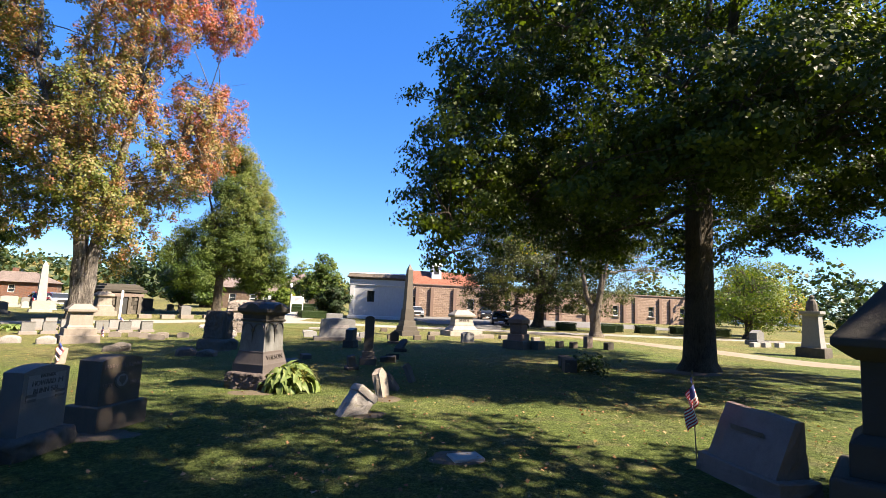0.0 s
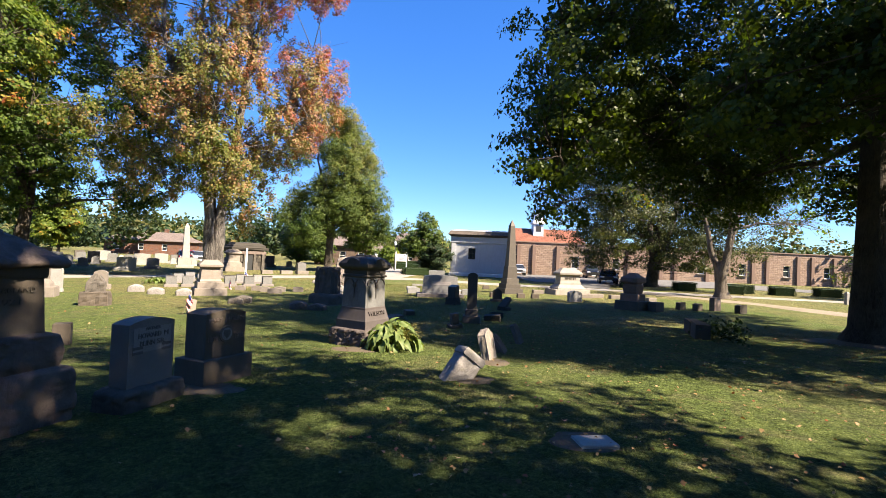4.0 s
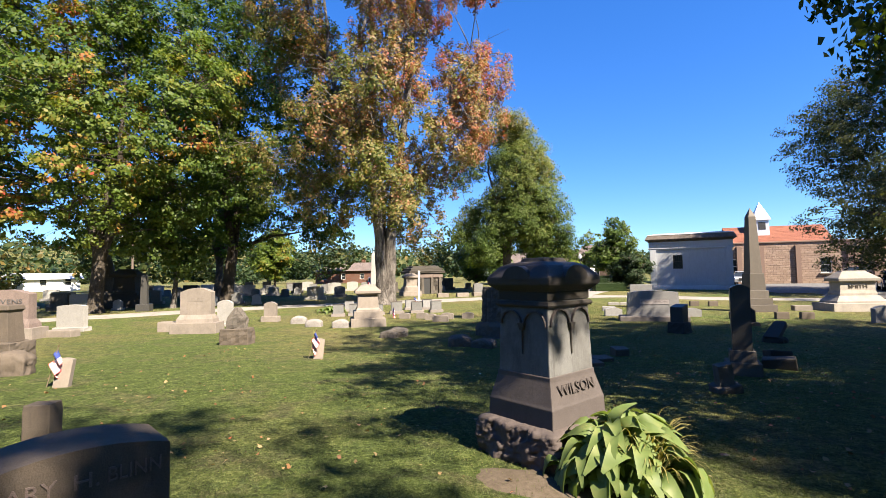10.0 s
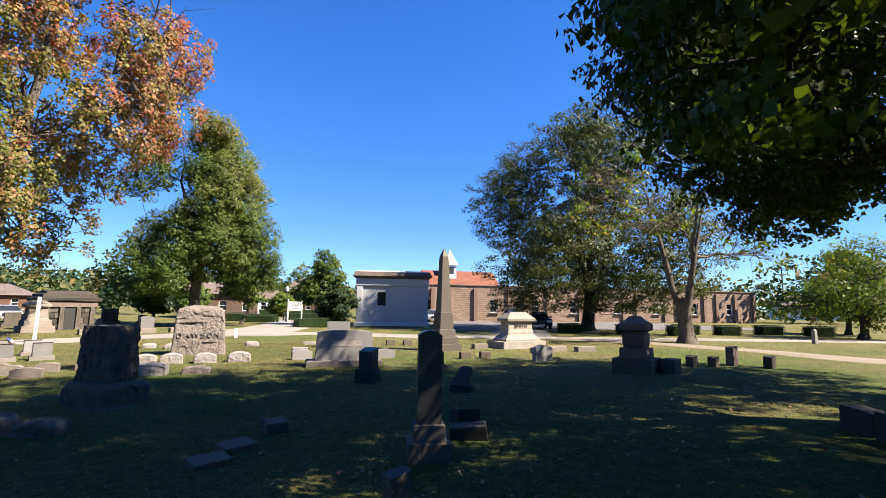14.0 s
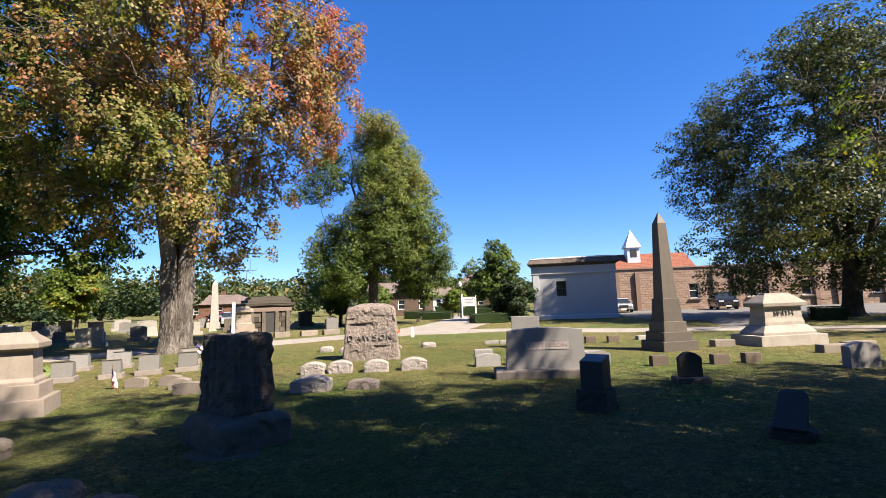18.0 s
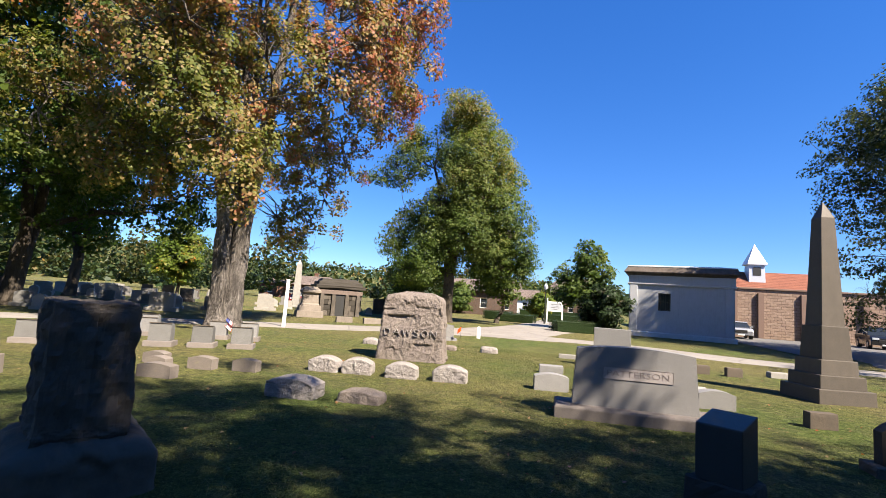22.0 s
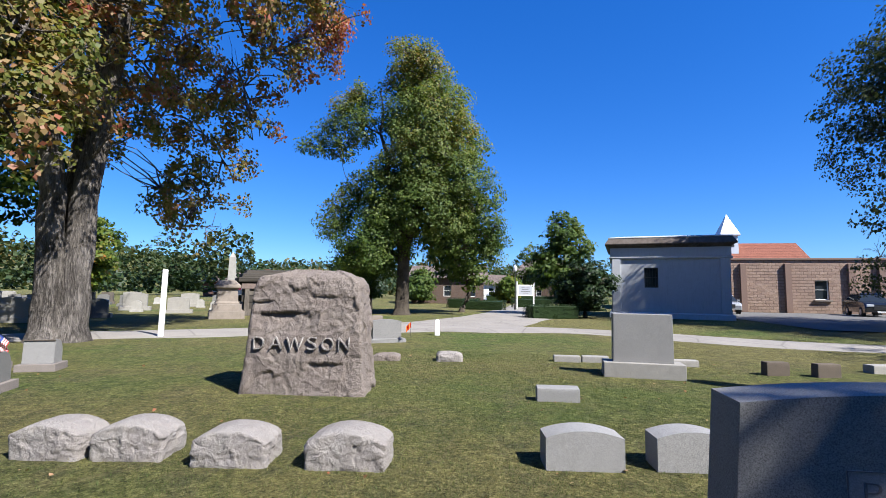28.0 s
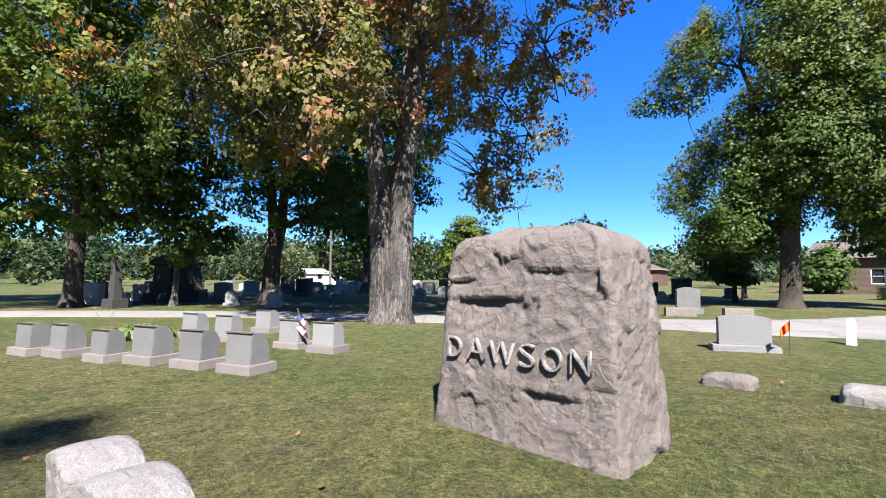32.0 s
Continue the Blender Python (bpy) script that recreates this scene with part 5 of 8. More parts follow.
def wall_with_holes(bm, x0, x1, y, z0, z1, holes, thick=0.3):
    """A wall along x with openings (x, z, w, h) through it."""
    xs = sorted({x0, x1, *(h[0] - h[2] / 2 for h in holes), *(h[0] + h[2] / 2 for h in holes)})
    for a, b in zip(xs, xs[1:]):
        m = (a + b) / 2
        zs = [(z0, z1)]
        for hx, hz, hw, hh in holes:
            if abs(m - hx) < hw / 2:
                zs = [(p, q) for c, d in zs for p, q in ((c, min(d, hz)), (max(c, hz + hh), d)) if q > p]
        for c, d in zs:
            box(bm, m, y + thick / 2, c, b - a, thick, d - c)
    bmesh.ops.remove_doubles(bm, verts=bm.verts[:], dist=0.0005)


# stuccoed burial vault
vault = thing("burial_vault", 8.76, 54.63, -10, "grey stuccoed burial vault with soiled cornice", "vault")
VW, VD = 6.7, 7.0
bm = bmesh.new()
wall_with_holes(bm, -VW / 2, VW / 2, -VD / 2, 0.0, 3.9, [(-1.0, 1.9, 0.8, 1.25)])
part("wall", bm, STUCCO, vault)
for bx, by, bw, bd in ((-VW / 2 + 0.15, 0.15, 0.3, VD - 0.3), (VW / 2 - 0.15, 0.15, 0.3, VD - 0.3), (0, VD / 2 - 0.15, VW - 0.6, 0.3)):
    bm = bmesh.new()
    box(bm, bx, by, 0, bw, bd, 3.9)
    part("wall", bm, STUCCO, vault)
window(vault, -1.0, -VD / 2 + 0.16, 1.9, 0.8, 1.25, -1, 4, IRON)
bm = bmesh.new()
loft(bm, [(-0.2, VW + 0.3, VD + 0.3), (0.3, VW + 0.3, VD + 0.3), (0.36, VW + 0.12, VD + 0.12)], 0.01)
part("plinth", bm, STUCCO, vault)
bm = bmesh.new()
loft(bm, [(3.85, VW + 0.12, VD + 0.12), (4.41, VW + 0.12, VD + 0.12)], 0.01)
part("frieze", bm, STUCCO, vault)
bm = bmesh.new()
loft(bm, [(3.7, VW + 0.2, VD + 0.2), (3.78, VW + 0.26, VD + 0.26), (3.84, VW + 0.26, VD + 0.26)], 0.006)
part("string_course", bm, STUCCO, vault)
bm = bmesh.new()
loft(bm, [(4.4, VW + 0.14, VD + 0.14), (4.5, VW + 0.3, VD + 0.3), (4.6, VW + 0.72, VD + 0.72), (4.66, VW + 0.74, VD + 0.74), (5.02, VW + 0.28, VD + 0.28)], 0.012)
part("cornice", bm, STUCCO_DIRTY, vault, "soiled brown cornice")
bm = bmesh.new()
loft(bm, [(5.02, VW + 0.34, VD + 0.34), (5.08, VW + 0.34, VD + 0.34), (5.22, VW - 1.5, VD - 1.5)], 0.01)
part("roof", bm, STUCCO, vault)
for sx in (-1, 1):
    bm = bmesh.new()
    box(bm, sx * (VW / 2 - 0.3), -VD / 2 - 0.05, 0.36, 0.5, 0.1, 3.34, 0.01)
    part("pilaster", bm, STUCCO, vault)

# long stone building with a red roof and a cupola
church = thing("stone_hall", 40.0, 71.0, -1.0, "long rock-faced stone hall with red tile roof", "building")
CW, CY, CH = 58.0, -4.5, 4.7
wins = [(-24.4, 1.2, 1.1, 1.7), (-15.2, 1.2, 1.1, 1.7), (-9.0, 1.2, 1.1, 1.7), (-3.2, 1.2, 1.1, 1.7), (4.0, 1.2, 1.1, 1.7), (10.5, 1.2, 1.1, 1.7), (17.5, 1.2, 1.1, 1.7), (24.0, 1.2, 1.1, 1.7)]
bm = bmesh.new()
wall_with_holes(bm, -CW / 2, CW / 2, CY, -0.1, CH, wins, 0.4)
part("wall", bm, CHURCH_WALL, church)
for bx, by, bw, bd in ((-CW / 2 + 0.2, CY + 9.2, 0.4, 17.6), (CW / 2 - 0.2, CY + 9.2, 0.4, 17.6), (0, CY + 17.8, CW - 0.8, 0.4)):
    bm = bmesh.new()
    box(bm, bx, by, -0.1, bw, bd, CH)
    part("wall", bm, CHURCH_WALL, church)
bm = bmesh.new()
box(bm, 0, CY + 9.0, CH - 0.35, CW - 0.8, 17.2, 0.2)
part("roof", bm, FORECOURT_MAT, church, "flat dark roof")
bm = bmesh.new()
box(bm, 0, CY + 0.18, CH, CW + 0.2, 0.62, 0.16, 0.02)
part("coping", bm, BRONZE_TRIM, church)
for i in range(17):
    px = -CW / 2 + 0.4 + i * (CW - 0.8) / 16
    if any(abs(px - w[0]) < 0.9 for w in wins):
        px += 1.3
    bm = bmesh.new()
    box(bm, px, CY - 0.14, -0.1, 0.5, 0.28, CH - 0.25, 0.02)
    part("pilaster", bm, BRONZE_TRIM, church)
for wx, wz, ww, wh in wins:
    window(church, wx, CY + 0.2, wz, ww, wh, -1, 0, PAINT_WHITE)
    bm = bmesh.new()
    box(bm, wx, CY - 0.05, wz - 0.14, ww + 0.3, 0.3, 0.13, 0.01)
    part("sill", bm, TAN_STONE, church)
# taller wing behind with a red pitched roof and a cupola
bm = bmesh.new()
x0, x1, y0, y1, zb, zt = -21.3, -8.3, 8.6, 18.6, 4.3, 8.0
ym = (y0 + y1) / 2
lo = [bm.verts.new(p) for p in ((x0, y0, zb), (x1, y0, zb), (x1, y1, zb), (x0, y1, zb))]
r1, r2 = bm.verts.new((x0, ym, zt)), bm.verts.new((x1 - 0.3, ym, zt))
bm.faces.new((lo[0], lo[1], r2, r1))
bm.faces.new((lo[2], lo[3], r1, r2))
bm.faces.new((lo[1], lo[2], r2))
bm.faces.new((lo[3], lo[0], r1))
bm.faces.new(lo[::-1])
part("roof", bm, TILE_RED, church, "red tile pitched roof")
bm = bmesh.new()
box(bm, (x0 + x1) / 2, ym, -0.1, x1 - x0 - 0.8, y1 - y0 - 0.8, zb + 0.1)
part("wing", bm, CHURCH_WALL, church)
cx, cyy = -16.6, ym - 1.0
bm = bmesh.new()
loft(bm, [(6.2, 1.9, 1.9), (8.75, 1.75, 1.75), (8.8, 2.25, 2.25), (8.95, 2.25, 2.25)], 0.0, cx, cyy)
cup = part("cupola", bm, ZINC, church, "pale metal cupola")
bm = bmesh.new()
n = 7
for i in range(n):
    a, b = 1 - i / n, 1 - (i + 1) / n
    loft(bm, [(8.95 + 2.6 * i / n, 2.2 * a, 2.2 * a), (8.95 + 2.6 * (i + 1) / n, 2.2 * b + 0.03, 2.2 * b + 0.03)], 0.0, cx, cyy)
part("spire", bm, PAINT_WHITE, cup)
bm = bmesh.new()
box(bm, cx, cyy - 0.92, 7.4, 0.9, 0.06, 1.1)
part("louvre", bm, IRON, cup)


def house(x, y, turn, w, d, h, roof_h, wall_mat, roof_mat, label, nwin=3, storeys=1, chimney=True, name="house"):
    ob = thing(name, x, y, turn, label, "house")
    holes = []
    for s in range(storeys):
        for i in range(nwin):
            holes.append((-w / 2 + w * (i + 0.5) / nwin, 0.9 + s * 2.8, 0.95, 1.35))
    bm = bmesh.new()
    wall_with_holes(bm, -w / 2, w / 2, -d / 2, -0.2, h, holes, 0.25)
    part("wall", bm, wall_mat, ob)
    for bx, by, bw, bd in ((-w / 2 + 0.125, 0.125, 0.25, d - 0.25), (w / 2 - 0.125, 0.125, 0.25, d - 0.25), (0, d / 2 - 0.125, w - 0.5, 0.25)):
        bm = bmesh.new()
        box(bm, bx, by, -0.2, bw, bd, h + 0.2)
        part("wall", bm, wall_mat, ob)
    bm = bmesh.new()
    e = 0.5
    p = [bm.verts.new(q) for q in ((-w / 2 - e, -d / 2 - e, h - 0.1), (w / 2 + e, -d / 2 - e, h - 0.1), (w / 2 + e, d / 2 + e, h - 0.1), (-w / 2 - e, d / 2 + e, h - 0.1))]
    r = [bm.verts.new((-w / 2 - e + (0.25 * w if chimney else 0), 0, h + roof_h)), bm.verts.new((w / 2 + e - (0.25 * w if chimney else 0), 0, h + roof_h))]
    for f in ((p[0], p[1], r[1], r[0]), (p[2], p[3], r[0], r[1]), (p[1], p[2], r[1]), (p[3], p[0], r[0]), p[::-1]):
        bm.faces.new(f)
    part("roof", bm, roof_mat, ob)
    if chimney:
        bm = bmesh.new()
        box(bm, w * 0.1, 0.3, h, 0.9, 0.7, roof_h + 0.7, 0.02)
        part("chimney", bm, RED_BRICK, ob)
    for hx, hz, hw, hh in holes:
        window(ob, hx, -d / 2 + 0.12, hz, hw, hh)
    return ob


house(-54.0, 106.0, 18, 17, 10, 2.9, 1.9, RED_BRICK, SHINGLE_GREY, "red brick house with grey-pink shingle roof", 4)
house(-11.0, 82.0, 6, 9, 8, 3.3, 1.6, BROWN_BRICK, SHINGLE_GREY, "low brown brick house behind the trees", 3, 1, False)
house(1.5, 110.0, -8, 10, 9, 4.6, 2.8, BROWN_BRICK, SHINGLE_GREY, "gabled brown brick house down the road", 3, 2)
house(-7.9, 108.3, 8, 5, 6, 3.0, 1.7, WHITE_SIDING, SHINGLE_GREY, "small white gabled house down the road", 1, 1, False)
house(-92.0, 62.0, 60, 10, 8, 2.1, 1.0, WHITE_SIDING, ZINC, "long white shed with pale metal roof", 3, 1, False, "shed")
house(112.0, 90.0, -30, 13, 9, 3.0, 2.6, WHITE_SIDING, SHINGLE_GREY, "pale house with grey roof past the lawn", 3, 1, False)
house(128.0, 66.0, -45, 14, 9, 3.0, 2.6, WHITE_SIDING, SHINGLE_GREY, "pale house with grey roof past the lawn", 3, 1, False)

# dark family vault of rough blocks and its pedestal, beyond the lane
tomb = thing("stone_tomb", -15.6, 45.6, 38, "dark family tomb of rough stone blocks", "tomb")
tomb.matrix_basis = tomb.matrix_basis @ Matrix.Diagonal((0.66, 0.66, 0.9, 1))
for j in range(5):
    for i in range(4):
        for sy in (-1, 1):
            bm = bmesh.new()
            w = 1.08
            loft(bm, [(j * 0.42, w, 0.5), (j * 0.42 + 0.4, w, 0.5)], 0.03, -1.65 + i * 1.1 + (0.25 if j % 2 else 0) - 0.12, sy * 1.5)
            split(bm, 1)
            roughen(bm, 0.05, 2.5, i + j * 5 + sy)
            part("block", bm, BLACK_STONE if (i + j) % 3 else SOOTY_STONE, tomb)
bm = bmesh.new()
loft(bm, [(0, 4.2, 2.4), (2.1, 4.2, 2.4)], 0.02)
part("core", bm, BLACK_STONE, tomb)
bm = bmesh.new()
loft(bm, [(2.1, 5.2, 4.1), (2.34, 5.3, 4.2), (2.38, 4.7, 3.6), (2.62, 4.6, 3.5), (2.66, 4.0, 2.9), (2.86, 3.8, 2.7)], 0.03)
split(bm, 3)
roughen(bm, 0.12, 1.5, 3)
part("roof", bm, BLACK_STONE, tomb)
bm = bmesh.new()
loft(bm, [(1.66, 4.7, 0.6), (1.98, 4.7, 0.6)], 0.03, 0, -1.62)
part("lintel", bm, PINK_STONE, tomb, "pale stone lintel")
for px in (-1.9, -0.7, 0.7, 1.9):
    bm = bmesh.new()
    loft(bm, [(0.0, 0.5, 0.4), (0.16, 0.42, 0.34), (1.66, 0.36, 0.3)], 0.02, px, -1.78)
    part("pier", bm, SOOTY_STONE, tomb)
bm = bmesh.new()
box(bm, 0, -1.76, 0.0, 0.9, 0.05, 1.6, 0.01)
part("door", bm, IRON, tomb)


# ---- utility poles, sign, hedges ----
def utility_pole(x, y, h=9.0, turn=0):
    ob = thing("utility_pole", x, y, turn, "weathered timber utility pole with crossarm", "pole", "utility poles")
    bm = bmesh.new()
    rod(bm, (0, 0, -0.3), (0, 0, h), 0.15, 0.1, 10)
    part("post", bm, POLE_WOOD, ob)
    for z in (h - 0.5, h - 1.3):
        bm = bmesh.new()
        box(bm, 0, 0.12, z, 2.4, 0.1, 0.12, 0.01)
        part("crossarm", bm, POLE_WOOD, ob)
        for i in (-1.05, -0.6, 0.6, 1.05):
            bm = bmesh.new()
            lathe(bm, [(0.03, z + 0.12), (0.05, z + 0.17), (0.03, z + 0.24)], 8, i, 0.12)
            part("insulator", bm, ZINC, ob)


utility_pole(3.0, 92.0, 8.5, 20)
utility_pole(54.0, 88.0, 9.5, -20)
utility_pole(80.0, 70.0, 9.5, -20)
utility_pole(-52.0, 46.0, 8.0, 40)

sign = thing("notice_board", -0.8, 64.0, 8, "white notice board on two posts by the road", "sign")
for sx in (-1, 1):
    bm = bmesh.new()
    box(bm, sx * 0.75, 0, -0.2, 0.12, 0.12, 2.7, 0.01)
    part("post", bm, PAINT_WHITE, sign)
bm = bmesh.new()
box(bm, 0, 0, 1.2, 1.38, 0.08, 1.0, 0.01)
brd = part("board", bm, PAINT_WHITE, sign)
bm = bmesh.new()
box(bm, 0, -0.043, 1.3, 1.2, 0.01, 0.8)
part("notice", bm, ZINC, brd, "pale grey notice panel")
bars([0.8, 0.6, 0.8, 0.5], 0.045, BLUE_GRANITE, brd, 0, -0.051, 1.9, 0.16)
lamp = thing("street_lamp", -1.6, 60.5, 0, "slim green street lamp post by the road", "street lamp")
bm = bmesh.new()
lathe(bm, [(0.09, -0.2), (0.09, 0.4), (0.05, 0.5), (0.04, 3.2), (0.06, 3.25)], 10)
part("post", bm, IRON, lamp)
bm = bmesh.new()
lathe(bm, [(0.06, 3.25), (0.16, 3.35), (0.18, 3.6), (0.1, 3.75), (0.02, 3.85)], 12)
part("lantern", bm, LAMP_GLASS, lamp)


def clipped_hedge(x, y, w, d, h, seed, turn=0, leaf=0.07, n=2600):
    ob = thing("clipped_hedge", x, y, turn, "clipped dark evergreen hedge block on lawn", "hedge", "clipped hedges")
    rng = np.random.default_rng(seed)
    bm = bmesh.new()
    loft(bm, [(-0.05, w * 0.82, d * 0.82), (0.1, w * 0.86, d * 0.86), (h * 0.9, w * 0.9, d * 0.9)], 0.04)
    part("core", bm, LEAF_HEDGE, ob)
    u = rng.uniform(-1, 1, (n, 3))
    ax = rng.integers(0, 5, n)
    for k, (a, s) in enumerate(((0, 1), (0, -1), (1, 1), (1, -1), (2, 1))):
        u[ax == k, a] = s
    c = u * np.array([w / 2, d / 2, h / 2]) * rng.uniform(0.92, 1.03, (n, 1)) + np.array([0, 0, h / 2])
    c[:, 2] = np.clip(c[:, 2], 0.04, None)
    part("foliage", raw_mesh("foliage", *leaf_cloud(c, rng.uniform(0.7, 1.3, n) * leaf, rng, LEAF_LONG, 0.2), LEAF_HEDGE), None, ob)


for i, (hx, hy, hw) in enumerate(((23.6, 37.4, 1.7), (26.6, 35.6, 1.7), (28.4, 37.0, 1.8), (31.2, 35.9, 1.7), (35.4, 36.0, 1.9), (38.2, 34.2, 1.9), (19.8, 39.4, 1.6))):
    clipped_hedge(hx, hy, hw, 1.1, 0.75, 60 + i, -10)
clipped_hedge(1.0, 48.6, 3.2, 1.3, 0.8, 71, 20)
clipped_hedge(-4.2, 60.0, 3.6, 1.4, 0.8, 72, 0)
clipped_hedge(-6.5, 64.0, 3.0, 1.6, 0.9, 73, 0)
clipped_hedge(-0.2, 68.0, 4.0, 1.2, 0.9, 74, 0)
clipped_hedge(-1.5, 90.0, 12.0, 1.2, 1.1, 75, 0)


# ---- cars ----
def car(x, y, turn, paint, label, suv=True):
    ob = thing("car", x, y, turn, label, "car", "parked cars", sink=-0.05)
    L, W = (4.7, 1.86) if suv else (4.6, 1.8)
    H, hood = (1.72, 1.05) if suv else (1.45, 0.92)
    prof = [(-L / 2, 0.32), (-L / 2 - 0.02, 0.62), (-L / 2 + 0.08, hood - 0.18), (-L / 2 + 0.25, hood - 0.05), (-L / 2 + 1.25, hood + 0.03), (-L / 2 + 1.4, hood + 0.06), (L / 2 - 0.35, hood + 0.1), (L / 2 - 0.04, hood), (L / 2, 0.6), (L / 2 - 0.06, 0.34)]
    bm = bmesh.new()
    rings = []
    for k, (sy, ins) in enumerate(((-1, 0.1), (-1, 0.0), (1, 0.0), (1, 0.1))):
        yy = sy * (W / 2 - (0.0 if k in (1, 2) else -0.0)) if k in (0, 3) else sy * (W / 2 - 0.08)
        rings.append([bm.verts.new((px * (1 - ins * 0.12), yy, pz + (0.02 if k in (1, 2) else -0.02))) for px, pz in prof])
    bm.faces.new(rings[0][::-1])
    bm.faces.new(rings[-1])
    m = len(prof)
    for a, b in zip(rings, rings[1:]):
        for i in range(m):
            j = (i + 1) % m
            bm.faces.new((a[i], a[j], b[j], b[i]))
    bmesh.ops.recalc_face_normals(bm, faces=bm.faces[:])
    body = part("body", bm, paint, ob, smooth=False)
    bm = bmesh.new()
    loft(bm, [(hood + 0.05, L - 1.5, W - 0.16), (H - 0.12, L - 2.5, W - 0.5), (H - 0.04, L - 2.7, W - 0.6)], 0.03, 0.5 if suv else 0.35)
    part("cabin_glass", bm, GLASS_DARK, ob)
    bm = bmesh.new()
    loft(bm, [(H - 0.07, L - 2.42, W - 0.46), (H, L - 2.75, W - 0.62)], 0.02, 0.52 if suv else 0.37)
    part("roof", bm, paint, ob)
    for sx in (-1, 1):
        for sy in (-1, 1):
            wx, wy, r = sx * (L / 2 - 0.9), sy * (W / 2 - 0.1), 0.36
            bm = bmesh.new()
            rod(bm, (wx, wy - 0.12, r - 0.03), (wx, wy + 0.12, r - 0.03), r, r, 20)
            ty = part("wheel", bm, RUBBER, ob)
            bm = bmesh.new()
            rod(bm, (wx, wy + sy * 0.11, r - 0.03), (wx, wy + sy * 0.13, r - 0.03), r * 0.62, r * 0.55, 16)
            part("rim", bm, ALLOY, ty)
    for sy in (-1, 1):
        bm = bmesh.new()
        box(bm, -L / 2 + 0.02, sy * (W / 2 - 0.3), hood - 0.3, 0.1, 0.42, 0.16, 0.02)
        part("headlight", bm, LAMP_GLASS, ob)
        bm = bmesh.new()
        box(bm, L / 2 - 0.02, sy * (W / 2 - 0.22), hood - 0.25, 0.06, 0.24, 0.22, 0.02)
        part("tail_light", bm, RED_PAINT, ob)
        bm = bmesh.new()
        box(bm, -0.85, sy * (W / 2 + 0.06), hood + 0.05, 0.1, 0.2, 0.14, 0.02)
        part("mirror", bm, paint, ob)
    bm = bmesh.new()
    box(bm, -L / 2 - 0.0, 0, 0.5, 0.08, 0.9, 0.26, 0.02)
    part("grille", bm, IRON, ob)
    bm = bmesh.new()
    box(bm, -L / 2 - 0.04, 0, 0.3, 0.04, 0.5, 0.12, 0.005)
    part("number_plate", bm, PAINT_WHITE, ob)
    return ob


NAVY = car_paint("navy_car_paint", (0.012, 0.02, 0.05))
BLACKP = car_paint("black_car_paint", (0.012, 0.013, 0.015))
SILVER = car_paint("silver_car_paint", (0.35, 0.36, 0.38))
REDP = car_paint("red_car_paint", (0.3, 0.02, 0.02))
car(25.2, 61.8, 76, BLACKP, "black four-wheel-drive parked by the stone hall")
car(20.6, 46.0, 70, NAVY, "dark blue car with headlights parked on drive", False)
car(15.2, 62.5, 80, SILVER, "silver car parked beside the vault", False)
car(-27.5, 60.0, 120, REDP, "red car parked by the brick house", False)
car(-25.3, 58.7, 120, SILVER, "silver car parked by the brick house", False)

# ---- woods and ridge ----
def woods(name, pts, seed, n, leaf, label, per_r=1.0):
    """Far trees as one mass of leaf clumps: pts are (x, y, z of base, height, radius)."""
    rng = np.random.default_rng(seed)
    pts = np.asarray(pts, float)
    w = pts[:, 3] * pts[:, 4]
    k = rng.choice(len(pts), n, p=w / w.sum())
    d = rng.normal(0, 1, (n, 3))
    d /= np.linalg.norm(d, axis=1)[:, None]
    bump = 1 + 0.22 * np.sin(d[:, 0] * 5 + k) * np.cos(d[:, 2] * 4 + k * 2)
    c = pts[k, :3] + np.stack([d[:, 0] * pts[k, 4], d[:, 1] * pts[k, 4], (0.54 + 0.46 * d[:, 2]) * pts[k, 3]], 1) * (bump * rng.uniform(0.86, 1.0, n))[:, None]
    ob = new(name, raw_mesh(name, *leaf_cloud(c, rng.uniform(0.6, 1.4, n) * leaf, rng, LEAF_KITE, 0.3), LEAF_WOODS))
    return tagged(ob, label, "woods", kind="stuff")


def far_ridge():
    rng = np.random.default_rng(3)
    vs, nx, ny = [], 90, 12
    pts = []
    for i in range(nx):
        a = radians(-118 + 150 * i / (nx - 1))
        hgt = 40 * (0.72 + 0.4 * noise.noise(Vector((i * 0.13, 0, 2)))) * min(1, max(0.0, (1.0 - (i / (nx - 1)) ** 3))) + 2
        for j in range(ny):
            r = 230 + 26 * j
            z = -0.6 + hgt * (1 - math.cos(math.pi * j / (ny - 1))) / 2 * 1.0
            vs.append((r * math.sin(a), 20 + r * math.cos(a), z))
            for _ in range(2):
                q = r + rng.uniform(-13, 13)
                b = a + rng.uniform(-0.015, 0.015)
                pts.append((q * math.sin(b), 20 + q * math.cos(b), z - 1.5, rng.uniform(7, 11), rng.uniform(4, 7)))
    q = np.array([(i * ny + j, (i + 1) * ny + j, (i + 1) * ny + j + 1, i * ny + j + 1) for i in range(nx - 1) for j in range(ny - 1)])
    me = raw_mesh("backdrop", vs, q.ravel(), np.full(len(q), 4), GRASS, True)
    tagged(new("backdrop", me), "far wooded ridge", "hill", kind="structure")
    woods("ridge_woods", pts, 5, 32000, 2.9, "woods in early autumn on far ridge")


